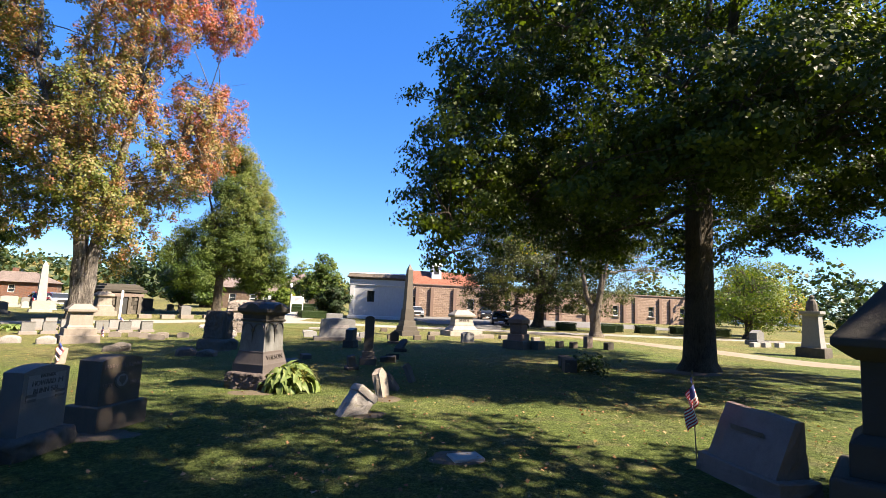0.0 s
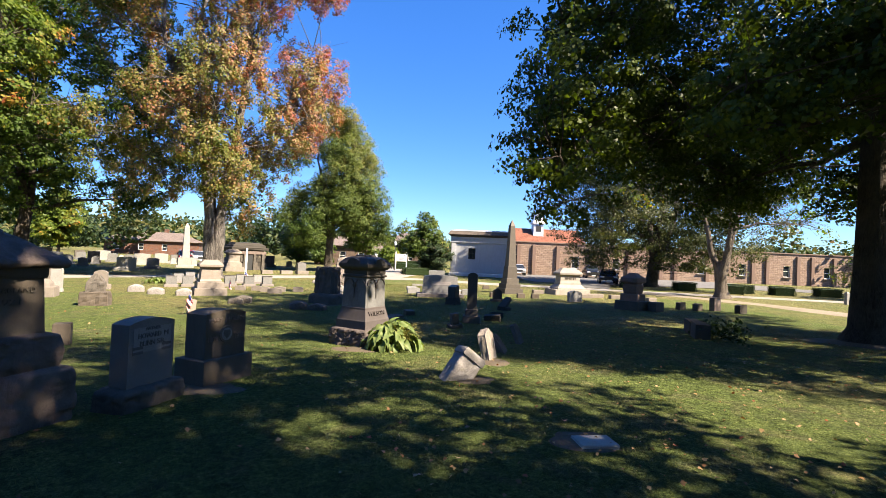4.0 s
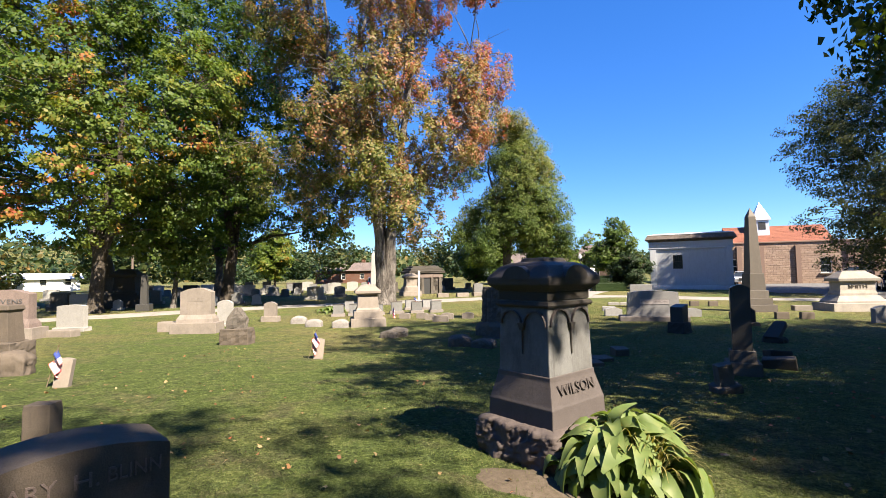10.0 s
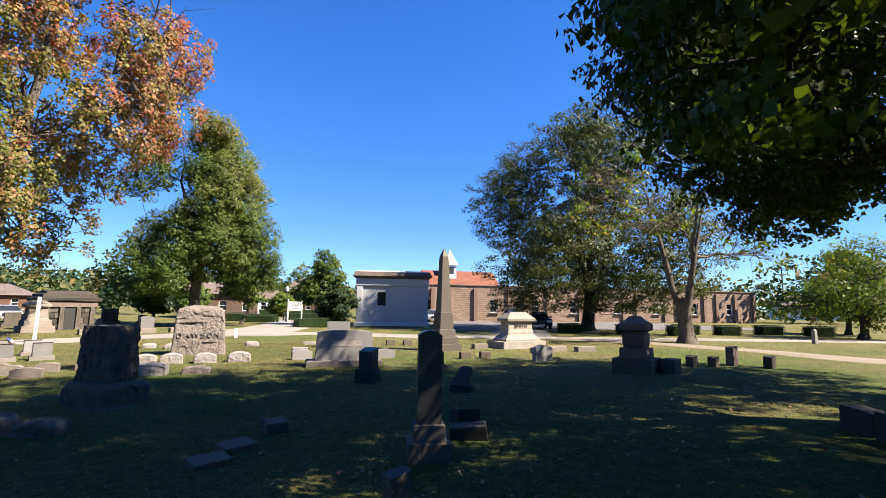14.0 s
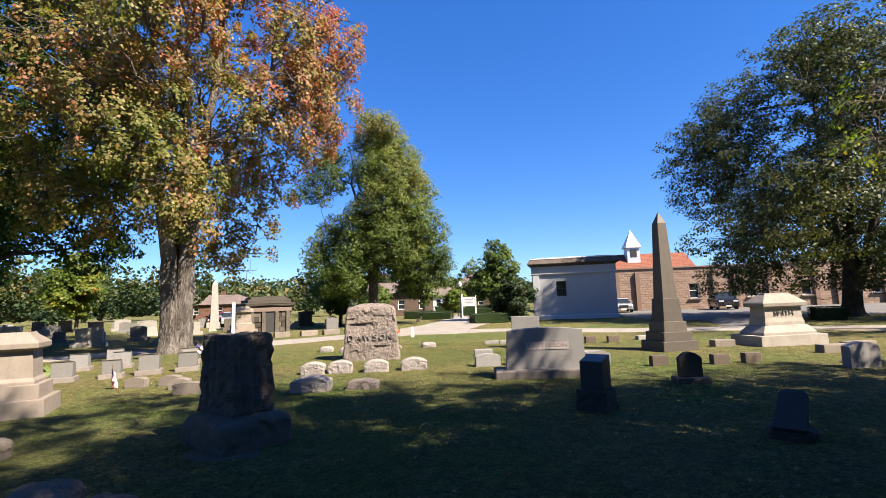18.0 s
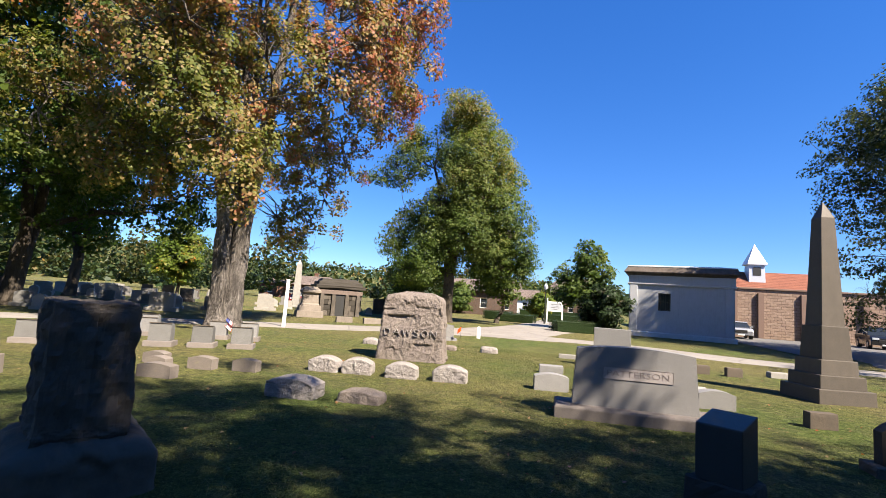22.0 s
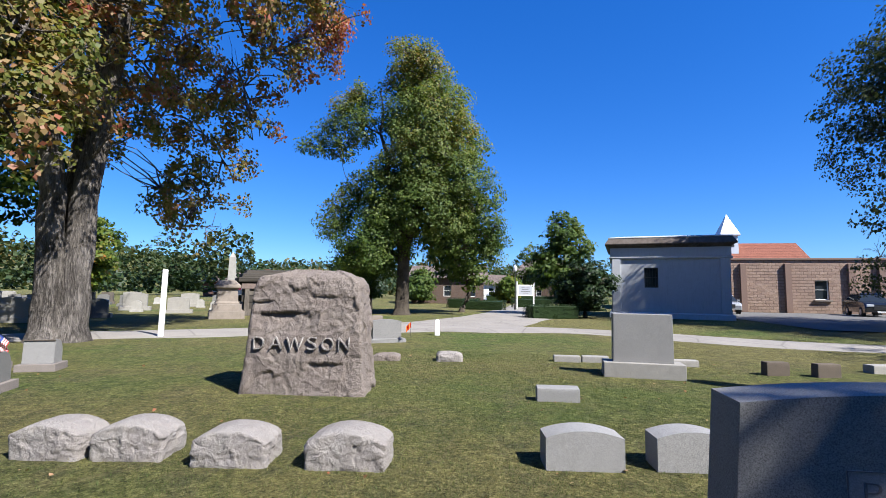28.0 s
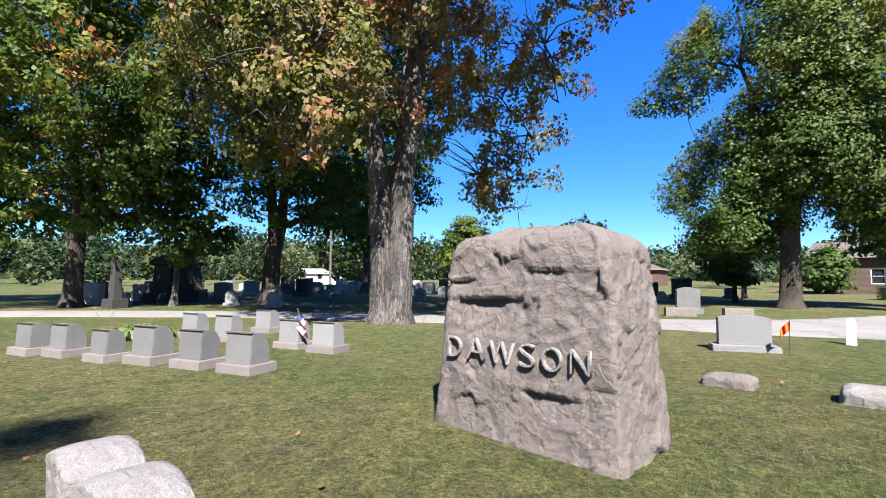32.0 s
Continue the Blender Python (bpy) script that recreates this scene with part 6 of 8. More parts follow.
far_ridge()
rg = random.Random(12)
belt = []
for i in range(58):
    a = radians(-112 + 100 * i / 57 + rg.uniform(-1, 1))
    r = rg.uniform(72, 130)
    if -36 < math.degrees(a) < -26:
        continue
    k = rg.choice((0.35, 0.5, 0.7, 1.0, 1.25))
    for _ in range(3):
        belt.append((r * math.sin(a) + rg.uniform(-2, 2) * k, 22 + r * math.cos(a) + rg.uniform(-2, 2), -0.6 + rg.uniform(0, 2.5) * k, 8.5 * k * rg.uniform(0.7, 1.1), 3.6 * k ** 0.7 * rg.uniform(0.7, 1.2)))
for i in range(46):
    a = radians(-6 + 100 * i / 45 + rg.uniform(-1, 1))
    r = rg.uniform(125, 170)
    belt.append((r * math.sin(a), 22 + r * math.cos(a), -0.6, rg.uniform(6, 12), rg.uniform(4, 6)))
for i in range(16):
    a = radians(44 + 34 * i / 15 + rg.uniform(-1, 1))
    r = rg.uniform(84, 104)
    belt.append((r * math.sin(a), 10 + r * math.cos(a), -0.6, rg.uniform(6, 12), rg.uniform(3, 5)))
woods("tree_belt", belt, 6, 62000, 0.72, "belt of green and gold trees behind the graves")
back = []
for i in range(60):
    a = radians(75 + 180 * i / 59)
    r = rg.uniform(70, 110)
    back.append((r * math.sin(a), 10 + r * math.cos(a), -0.4, rg.uniform(8, 14), rg.uniform(4, 7)))
woods("tree_belt", back, 8, 16000, 1.6, "belt of green trees round the cemetery")

# ---- monuments ----
def B(secs, bev=0.012, rough=0.0, cuts=0, scale=4.0, seed=0, facet=0.5, x=0.0, y=0.0):
    bm = bmesh.new()
    loft(bm, secs, bev if not cuts else 0.0, x, y)
    if cuts:
        split(bm, cuts)
        bmesh.ops.bevel(bm, geom=[e for e in bm.edges if e.calc_face_angle(0) > 0.6], offset=0.012, segments=1, affect="EDGES")
        roughen(bm, rough, scale, seed, facet)
    return bm


def T(w, d, z0, h, rise=0.0, **kw):
    bm = bmesh.new()
    tablet(bm, w, d, z0, h, rise, **kw)
    return bm


def headstone(x, y, turn, w, d, h, rise, mat, label, base=None, base_mat=None, bh=0.2, group="", lines=(), tilt=(0, 0), name="headstone", shoulder=0.0, cap="arc", rough_base=0.03, ink=CARVED):
    """A tablet on a base. base: (width, depth)."""
    ob = thing(name, x, y, turn, label, "gravestone", group, tilt=tilt)
    z0 = -0.05
    if base:
        part("base", B([(-0.1, *base), (bh, base[0] - 0.02, base[1] - 0.02)], 0.015, rough_base, 3 if rough_base else 0, 7, int(abs(x * 7))), base_mat or mat, ob)
        z0 = bh - 0.01
    die = part("die", T(w, d, z0, h - z0, rise, shoulder=shoulder, cap=cap), mat, ob)
    if lines:
        bars(lines, 0.035, ink, die, 0, -d / 2 - 0.002, z0 + (h - z0) * 0.72, 0.09)
    return ob


def rock_marker(x, y, turn, w, d, h, seed, mat, label, group="", name="rock_marker", cuts=9, amp=0.07, lean=0.0):
    """A low marker left rough as quarried, domed on top."""
    k = 60 if cuts < 9 else 110
    w, d = w * 0.95, d * 0.95
    h *= 0.98
    secs = [(-0.08, w, d), (h * 0.5, w * 0.99, d * 0.98), (h * 0.84, w * 0.96, d * 0.9), (h * 0.96, w * 0.86, d * 0.74), (h, w * 0.66, d * 0.46)]
    ob = new(name, chipped(name, secs, k, seed, amp * 0.3, 0.2, mat, 0.17, 16 if cuts < 9 else 26, 0.5, h * 0.26))
    ob.matrix_basis = pose(x, y, ground_z(x, y), lean, 0, turn)
    return tagged(ob, label, "gravestone", group)


def hewn_marker(x, y, turn, w, d, h, seed, mat, label, group=""):
    """A small block with a dressed bowed top and rough split sides."""
    secs = [(-0.08, w * 1.0, d), (h * 0.55, w, d), (h * 0.95, w * 0.985, d * 0.97), (h, w * 0.96, d * 0.93), (h + 0.004, w * 0.8, d * 0.7)]
    ob = new("rock_marker", chipped("rock_marker", secs, 120, seed, 0.012, 0.13, mat, 0.06, 30, 0.6, h * 0.32, flat_top=True))
    ob.matrix_basis = pose(x, y, ground_z(x, y), 0, 0, turn)
    return tagged(ob, label, "gravestone", group)


def slab(x, y, turn, w, d, h, mat, label, group="", name="grave_marker", tilt=(0, 0), slant=0.0):
    bm = bmesh.new()
    loft(bm, [(-0.06, w, d), (h * 0.8, w, d), (h, w - 0.01, d - 0.01)], 0.012)
    if slant:
        for v in bm.verts:
            if v.co.z > h * 0.5:
                v.co.z += slant * v.co.y
    ob = new(name, link_mesh(name, bm, mat))
    ob.matrix_basis = pose(x, y, ground_z(x, y), *tilt, turn)
    return tagged(ob, label, "gravestone", group)


def cloth(w, h, waves, seed, mats=3):
    bm = bmesh.new()
    nx, ny = 16, 13
    g = [[bm.verts.new((w * 0.66 * i / nx, 1.5 * waves * (0.2 + i / nx) * math.sin(i * 0.75 + seed + j * 0.12), -h * j / ny - 0.62 * w * (i / nx) ** 1.3)) for i in range(nx + 1)] for j in range(ny + 1)]
    for j in range(ny):
        for i in range(nx):
            f = bm.faces.new((g[j][i], g[j + 1][i], g[j + 1][i + 1], g[j][i + 1]))
            f.material_index = 2 if (i < 7 and j < 7 and mats == 3) else (j % 2 if mats == 3 else 0)
    return bm


def small_flag(x, y, turn, h, lean=(0, 0), w=0.42, fh=0.28, hang=62, label="small striped grave flag on a thin stick"):
    ob = thing("grave_flag", x, y, turn, label, "flag", "grave flags", tilt=lean)
    bm = bmesh.new()
    rod(bm, (0, 0, -0.15), (0, 0, h), 0.007, 0.006, 8)
    stick = part("stick", bm, STICK, ob)
    bm = bmesh.new()
    lathe(bm, [(0.004, h), (0.014, h + 0.015), (0.004, h + 0.045)], 8)
    part("finial", bm, BRASS, stick)
    bm = cloth(w, fh, 0.035, x)
    bmesh.ops.rotate(bm, verts=bm.verts[:], cent=(0, 0, 0), matrix=Matrix.Rotation(radians(hang * 0.4), 3, "Y"))
    bmesh.ops.translate(bm, verts=bm.verts[:], vec=(0.006, 0, h - 0.03))
    part("cloth", bm, [RED_CLOTH, WHITE_CLOTH, BLUE_CLOTH], ob, smooth=True)
    return ob


# big brown monument with a rough hipped cap
SOILED_STONE = stone_mat("soiled_brown_sandstone", (0.27, 0.205, 0.172), 0.25, 160, 0.5, stain_col=(0.03, 0.024, 0.02), relief=0.5, streak=0.5)
m = thing("family_monument", -3.95, 2.9, 66, "massive weathered brown monument with rough hipped cap", "monument")
part("lower_base", chipped("lower_base", [(-0.15, 1.3, 1.0), (0.1, 1.3, 1.0), (0.4, 1.28, 0.98), (0.48, 1.24, 0.94), (0.5, 1.12, 0.82)], 190, 2, 0.02, 0.34, SOILED_STONE, 0.05, 38, 0.6, flat_top=True), None, m)
part("upper_base", chipped("upper_base", [(0.46, 1.1, 0.8), (0.55, 1.15, 0.85), (0.7, 1.14, 0.84), (0.79, 1.1, 0.8), (0.805, 0.98, 0.66)], 170, 5, 0.016, 0.3, SOILED_STONE, 0.05, 30, 0.6, flat_top=True), None, m)
die = part("die", B([(0.79, 0.92, 0.62), (0.82, 0.91, 0.61), (1.36, 0.87, 0.57)], 0.012), BROWN_STONE, m)
part("frieze", B([(1.3, 0.9, 0.6), (1.33, 0.92, 0.62), (1.4, 0.92, 0.62)], 0.008), BROWN_STONE, m)
part("cap", chipped("cap", [(1.385, 0.94, 0.64), (1.4, 1.14, 0.84), (1.44, 1.18, 0.88), (1.475, 1.15, 0.85), (1.72, 0.42, 0.16), (1.75, 0.26, 0.06)], 190, 8, 0.013, 0.24, SOILED_STONE, 0.03, 44, 0.6), None, m)
letters("CHARLES HOAGLAND", 0.07, 0.005, SOOTY_STONE, die, 0, -0.303, 1.2, width=0.7)
letters("1860—1921", 0.075, 0.005, SOOTY_STONE, die, 0, -0.308, 1.1, width=0.5)
letters("ANNIE", 0.055, 0.005, SOOTY_STONE, die, 0, -0.312, 1.0, width=0.2)
bars([0.42], 0.04, SOOTY_STONE, die, 0, -0.3, 1.27, 0.1)

# two upright stones beside it
m = thing("headstone", -2.92, 3.78, 72, "blue-grey granite headstone with carved panel on rough base", "gravestone")
part("base", chipped("base", [(-0.1, 0.8, 0.42), (0.17, 0.78, 0.4), (0.2, 0.74, 0.37)], 110, 3, 0.016, 0.14, SOOTY_STONE, 0.1, 18), None, m)
die = part("die", T(0.57, 0.22, 0.19, 0.7, 0.05), BLUE_GRANITE, m)
part("panel", B([(0.55, 0.47, 0.006), (0.8, 0.47, 0.006)], 0, y=-0.112), GREY_GRANITE, die)
letters("HOWARD M", 0.075, 0.003, CARVED, die, 0, -0.118, 0.715, width=0.37)
letters("BLINN SR.", 0.075, 0.003, CARVED, die, 0, -0.118, 0.635, width=0.32)
letters("FATHER", 0.05, 0.003, CARVED, die, 0, -0.118, 0.785, width=0.18)
bars([0.12, 0.12], 0.028, CARVED, die, -0.18, -0.117, 0.585, 0.05)
bars([0.12, 0.12], 0.028, CARVED, die, 0.18, -0.117, 0.585, 0.05)

m = thing("headstone", -2.56, 4.77, 62, "brown-grey headstone with round carved emblem on smooth base", "gravestone", sink=0.0)
part("base", B([(-0.1, 0.74, 0.5), (0.3, 0.74, 0.5)], 0.012), BROWN_STONE, m)
die = part("die", T(0.6, 0.34, 0.29, 0.59, 0.045), BROWN_STONE, m)
bm = bmesh.new()
rod(bm, (0, -0.168, 0.58), (0, -0.182, 0.58), 0.105, 0.1, 28)
med = part("medallion", bm, SOOTY_STONE, die)
bm = bmesh.new()
bmesh.ops.create_cone(bm, segments=28, radius1=0.078, radius2=0.078, depth=0.004, cap_ends=True, matrix=pose(0, -0.184, 0.58, 90))
part("medallion_field", bm, GREY_GRANITE, med)
bm = bmesh.new()
pts = [(-0.045, 0.05), (0.045, 0.05), (0.05, 0.0), (0.0, -0.06), (-0.05, 0.0)]
fr = [bm.verts.new((px, -0.19, 0.58 + pz)) for px, pz in pts]
bk = [bm.verts.new((px, -0.185, 0.58 + pz)) for px, pz in pts]
bm.faces.new(fr)
for i in range(5):
    bm.faces.new((fr[i], bk[i], bk[(i + 1) % 5], fr[(i + 1) % 5]))
part("shield", bm, SOOTY_STONE, med)
letters("1876", 0.08, 0.005, PINK_STONE, die, -0.2, -0.172, 0.53, width=0.14)
letters("1915", 0.08, 0.005, PINK_STONE, die, 0.2, -0.172, 0.53, width=0.14)
letters("H. BLINN", 0.08, 0.005, PINK_STONE, die, 0.12, -0.172, 0.76, width=0.28)
letters("MARY", 0.08, 0.005, PINK_STONE, die, -0.17, -0.172, 0.76, width=0.2)


# monument with a hooded cap, arches and lettered skirt
CAP_STONE = stone_mat("sooty_capstone", (0.1, 0.09, 0.082), 0.25, 200, 0.45, stain_col=(0.02, 0.017, 0.015), rough=0.5, relief=0.25, streak=0.5)
MAUVE_STONE = stone_mat("mauve_grey_granite", (0.15, 0.128, 0.122), 0.25, 220, 0.35, stain_col=(0.04, 0.033, 0.03), rough=0.6, relief=0.15, streak=0.4)
STREAKED_STONE = stone_mat("rain_streaked_granite", (0.3, 0.3, 0.295), 0.35, 200, 0.5, relief=0.2, streak=0.7)


MAUVE_BASE = stone_mat("dark_mauve_rough_base", (0.17, 0.135, 0.125), 0.25, 200, 0.4, relief=0.4)


def hooded(x, y, turn):
    m = thing("family_monument", x, y, turn, "sooty grey granite monument with arched panels and hooded cap", "monument")
    m.matrix_basis = m.matrix_basis @ Matrix.Diagonal((0.97, 0.97, 1, 1))
    part("base", chipped("base", [(-0.15, 0.98, 0.88), (0.1, 0.98, 0.88), (0.27, 0.96, 0.86), (0.31, 0.94, 0.84), (0.316, 0.8, 0.7)], 190, 4, 0.03, 0.16, MAUVE_BASE, 0.06, 40, 0.6, flat_top=True), None, m, "rough dark base")
    part("skirt", B([(0.3, 0.78, 0.7), (0.46, 0.77, 0.69), (0.48, 0.755, 0.675), (0.66, 0.66, 0.58), (0.7, 0.655, 0.575)], 0.008), MAUVE_STONE, m)
    die = part("die", B([(0.69, 0.64, 0.56), (1.32, 0.6, 0.52)], 0.01), STREAKED_STONE, m)
    for turn2, w, dd in ((0, 0.6, 0.27), (90, 0.52, 0.31), (180, 0.6, 0.27), (270, 0.52, 0.31)):
        for k in (-1, 1):
            bm = bmesh.new()
            a = w * 0.22
            n = 10
            outer = [(k * w * 0.25 + a * 1.05 * math.cos(math.pi * i / n), 1.1 + a * 1.1 * math.sin(math.pi * i / n)) for i in range(n + 1)]
            inner = [(k * w * 0.25 + a * 0.95 * math.cos(math.pi * i / n), 1.1 + a * 0.98 * math.sin(math.pi * i / n)) for i in range(n + 1)]
            vo = [bm.verts.new((p, -dd - 0.016, q)) for p, q in outer]
            vi = [bm.verts.new((p, -dd - 0.016, q)) for p, q in inner]
            vb = [bm.verts.new((p, -dd + 0.01, q)) for p, q in outer]
            vc = [bm.verts.new((p, -dd + 0.01, q)) for p, q in inner]
            for i in range(n):
                bm.faces.new((vo[i], vo[i + 1], vi[i + 1], vi[i]))
                bm.faces.new((vo[i + 1], vo[i], vb[i], vb[i + 1]))
                bm.faces.new((vi[i], vi[i + 1], vc[i + 1], vc[i]))
            bmesh.ops.rotate(bm, verts=bm.verts[:], cent=(0, 0, 0), matrix=Matrix.Rotation(radians(turn2), 3, "Z"))
            part("arch", bm, MAUVE_STONE, die)
        bm = bmesh.new()
        rod(bm, (0, -dd - 0.012, 0.86), (0, -dd - 0.012, 1.08), 0.006, 0.011, 8)
        loft(bm, [(1.06, 0.03, 0.03), (1.12, 0.07, 0.05)], 0.0, 0, -dd - 0.012)
        bmesh.ops.rotate(bm, verts=bm.verts[:], cent=(0, 0, 0), matrix=Matrix.Rotation(radians(turn2), 3, "Z"))
        part("colonnette", bm, CAP_STONE, die)
    part("string_course", B([(1.25, 0.64, 0.56), (1.27, 0.67, 0.59), (1.3, 0.64, 0.56)], 0.004), BLACK_STONE, m)
    part("neck", B([(1.31, 0.62, 0.54), (1.4, 0.62, 0.54)], 0.005), BLACK_STONE, m)
    bm = bmesh.new()
    loft(bm, [(1.38, 0.62, 0.54), (1.41, 0.7, 0.62), (1.44, 0.77, 0.69), (1.5, 0.78, 0.7), (1.52, 0.75, 0.67), (1.6, 0.6, 0.52), (1.63, 0.46, 0.38), (1.635, 0.34, 0.26), (1.67, 0.32, 0.24)], 0.015)
    cap = part("cap", bm, CAP_STONE, m, "hooded stained cap")
    for turn2, dd, w in ((0, 0.345, 0.17), (90, 0.385, 0.15), (180, 0.345, 0.17), (270, 0.385, 0.15)):
        bm = bmesh.new()
        n = 12
        fr = [bm.verts.new((w * math.cos(math.pi * i / n), -dd - 0.01, 1.49 + 0.11 * math.sin(math.pi * i / n))) for i in range(n + 1)]
        bk = [bm.verts.new((v.co.x * 0.9, -dd + 0.22, v.co.z)) for v in fr]
        bm.faces.new(fr)
        for i in range(n):
            bm.faces.new((fr[i + 1], fr[i], bk[i], bk[i + 1]))
        bmesh.ops.rotate(bm, verts=bm.verts[:], cent=(0, 0, 0), matrix=Matrix.Rotation(radians(turn2), 3, "Z"))
        part("lunette", bm, CAP_STONE, cap)
    letters("WILSON", 0.12, 0.01, MAUVE_STONE, m, 0, -0.318, 0.585, width=0.52, up=(75, 0, 0))
    return m


hooded(-0.97, 7.68, 58)

# hosta clump in front of it: single leaves on one mesh
bm = bmesh.new()
n = 7
rowsv = []
for i in range(n + 1):
    u = i / n
    w = 0.088 * math.sin(math.pi * min(1, u ** 0.85 * 0.93 + 0.05)) ** 0.72
    zz = 0.25 * math.sin(u * 2.3) - 0.2 * u * u
    rowsv.append([bm.verts.new((s * w, 0.36 * u, zz - (0.02 if s == 0 else 0) * math.sin(math.pi * u))) for s in (-1, 0, 1)])
for a, b in zip(rowsv, rowsv[1:]):
    for i in range(2):
        bm.faces.new((a[i], a[i + 1], b[i + 1], b[i]))
HOSTA_ME = link_mesh("leaf", bm, LEAF_HOSTA, True)
hosta = thing("hosta_plant", -0.39, 7.1, 0, "yellow-green hosta clump beside the monument base", "plant")
hosta.matrix_basis = hosta.matrix_basis @ Matrix.Diagonal((0.94, 0.94, 1.3, 1))
rh = random.Random(5)
for i in range(240):
    a = rh.uniform(0, 2 * math.pi)
    rr = rh.uniform(0, 1) ** 0.6
    ob = new("leaf", HOSTA_ME)
    ob.parent = hosta
    s = rh.uniform(0.42, 0.95)
    ob.matrix_basis = pose(math.cos(a) * rr * 0.36, math.sin(a) * rr * 0.28, 0.16 * (1 - rr), 58 - 74 * rr + rh.uniform(-20, 20), rh.uniform(-34, 34), math.degrees(a) - 90 + rh.uniform(-40, 40)) @ Matrix.Diagonal((s * rh.uniform(0.7, 1.15), s, s * rh.uniform(0.8, 1.25), 1))
bm = bmesh.new()
strap = []
for i in range(7):
    u = i / 6
    w = 0.011 * (1 - u * 0.9)
    strap.append([bm.verts.new((q * w, 0.3 * u ** 1.6, 0.5 * u - 0.24 * u ** 3)) for q in (-1, 1)])
for p, q in zip(strap, strap[1:]):
    bm.faces.new((p[0], p[1], q[1], q[0]))
STRAP_ME = link_mesh("strap_leaf", bm, LEAF_STRAP, True)
for i in range(170):
    a, rr = rh.uniform(0, 6.28), rh.uniform(0, 1) ** 0.6
    ob = new("strap_leaf", STRAP_ME)
    ob.parent = hosta
    k = rh.uniform(0.75, 1.15)
    ob.matrix_basis = pose(0.14 + math.cos(a) * rr * 0.2, 0.02 + math.sin(a) * rr * 0.16, 0.0, rh.uniform(-18, 18), rh.uniform(-18, 18), math.degrees(a) - 90) @ Matrix.Diagonal((k, k, k, 1))

# leaning old stones in a line
def leaning(x, y, turn, w, d, h, tilt, mat, label, seed, cap="arc", rise=0.1):
    bm = bmesh.new()
    tablet(bm, w, d, -0.25, h + 0.25, rise, cap=cap, bev=0.0)
    bmesh.ops.triangulate(bm, faces=[f for f in bm.faces if len(f.verts) > 4])
    split(bm, 5)
    roughen(bm, 0.035, 6.0, seed, 0.7)
    ob = new("leaning_headstone", link_mesh("leaning_headstone", bm, mat))
    ob.matrix_basis = pose(x, y, ground_z(x, y), *tilt, turn)
    return tagged(ob, label, "gravestone", "old leaning stones")


m = thing("leaning_headstone", 0.52, 5.0, 14, "tilted brown block headstone sunk in lawn", "gravestone", "old leaning stones", tilt=(-6, 38))
part("die", chipped("die", [(-0.3, 0.33, 0.27), (0.0, 0.33, 0.27), (0.3, 0.34, 0.28), (0.33, 0.34, 0.28)], 90, 6, 0.014, 0.16, ROCK_PALE, 0.12, 24), None, m)
bm = bmesh.new()
loft(bm, [(0.32, 0.36, 0.3), (0.34, 0.37, 0.31), (0.4, 0.37, 0.31), (0.44, 0.33, 0.27)], 0.014)
part("cap", bm, ROCK_PALE, m, "pale worn moulded cap")
leaning(1.25, 6.4, 62, 0.42, 0.13, 0.5, (-15, 6), ROCK_STONE, "leaning thin weathered headstone", 2, "gable", 0.1)
leaning(1.62, 7.1, 62, 0.4, 0.1, 0.36, (-38, 12), BROWN_STONE, "leaning broken dark headstone", 3, "gable", 0.06)
leaning(2.2, 8.15, 62, 0.34, 0.08, 0.42, (-24, 4), SOOTY_STONE, "leaning thin grey headstone", 4, "arc", 0.04)

# flat white plaque, slanted flag stone and dark monument at the start
slab(1.57, 2.76, 4, 0.36, 0.26, 0.05, WHITE_STONE, "small white marble plaque set in lawn", name="grave_plaque")


def bare_patch(x, y, rx, ry, label, seed):
    """Thin soil worn through the grass, with a ragged rim that sinks below the lawn."""
    vs, fs = [], []
    for j, f in enumerate((0.25, 0.7, 1.0)):
        for i in range(24):
            a = 2 * math.pi * i / 24
            k = f * (1 + 0.35 * noise.noise(Vector((math.cos(a) * 1.5, math.sin(a) * 1.5, seed)))) 
            px, py = x + rx * k * math.cos(a), y + ry * k * math.sin(a)
            vs.append((px, py, ground_z(px, py) + 0.03 * noise.noise(Vector((px * 0.35, py * 0.35, 0))) + (0.016, 0.012, -0.02)[j]))
            if j:
                fs.append(((j - 1) * 24 + i, j * 24 + i, j * 24 + (i + 1) % 24, (j - 1) * 24 + (i + 1) % 24))
    me = raw_mesh("bare_patch", vs, np.array(fs).ravel(), np.full(len(fs), 4), EARTH_MAT, True)
    bm = bmesh.new()
    bm.from_mesh(me)
    bm.verts.ensure_lookup_table()
    bm.faces.new([bm.verts[i] for i in range(24)])
    bmesh.ops.recalc_face_normals(bm, faces=bm.faces[:])
    bm.to_mesh(me)
    bm.free()
    tagged(new("bare_patch", me), label, "earth", kind="structure")


bare_patch(1.5, 2.82, 0.38, 0.3, "bare earth round the white plaque", 1.0)
bare_patch(0.78, 4.95, 0.34, 0.3, "bare earth beside the tilted block stone", 2.0)
bare_patch(-0.98, 6.95, 0.6, 0.3, "bare earth before the hooded monument", 3.0)
bare_patch(-2.5, 4.3, 0.5, 0.34, "bare earth between the two headstones", 4.0)
bare_patch(1.28, 6.15, 0.3, 0.36, "bare earth round the leaning thin stones", 5.0)
bare_patch(11.4, 10.0, 1.3, 1.2, "bare earth round the maple trunk", 6.0)
bare_patch(-3.1, 16.75, 0.6, 0.3, "bare earth before the fluted stone", 7.0)
m = thing("slant_headstone", 4.3, 1.58, -95, "pinkish granite slant headstone with rough sides", "gravestone")
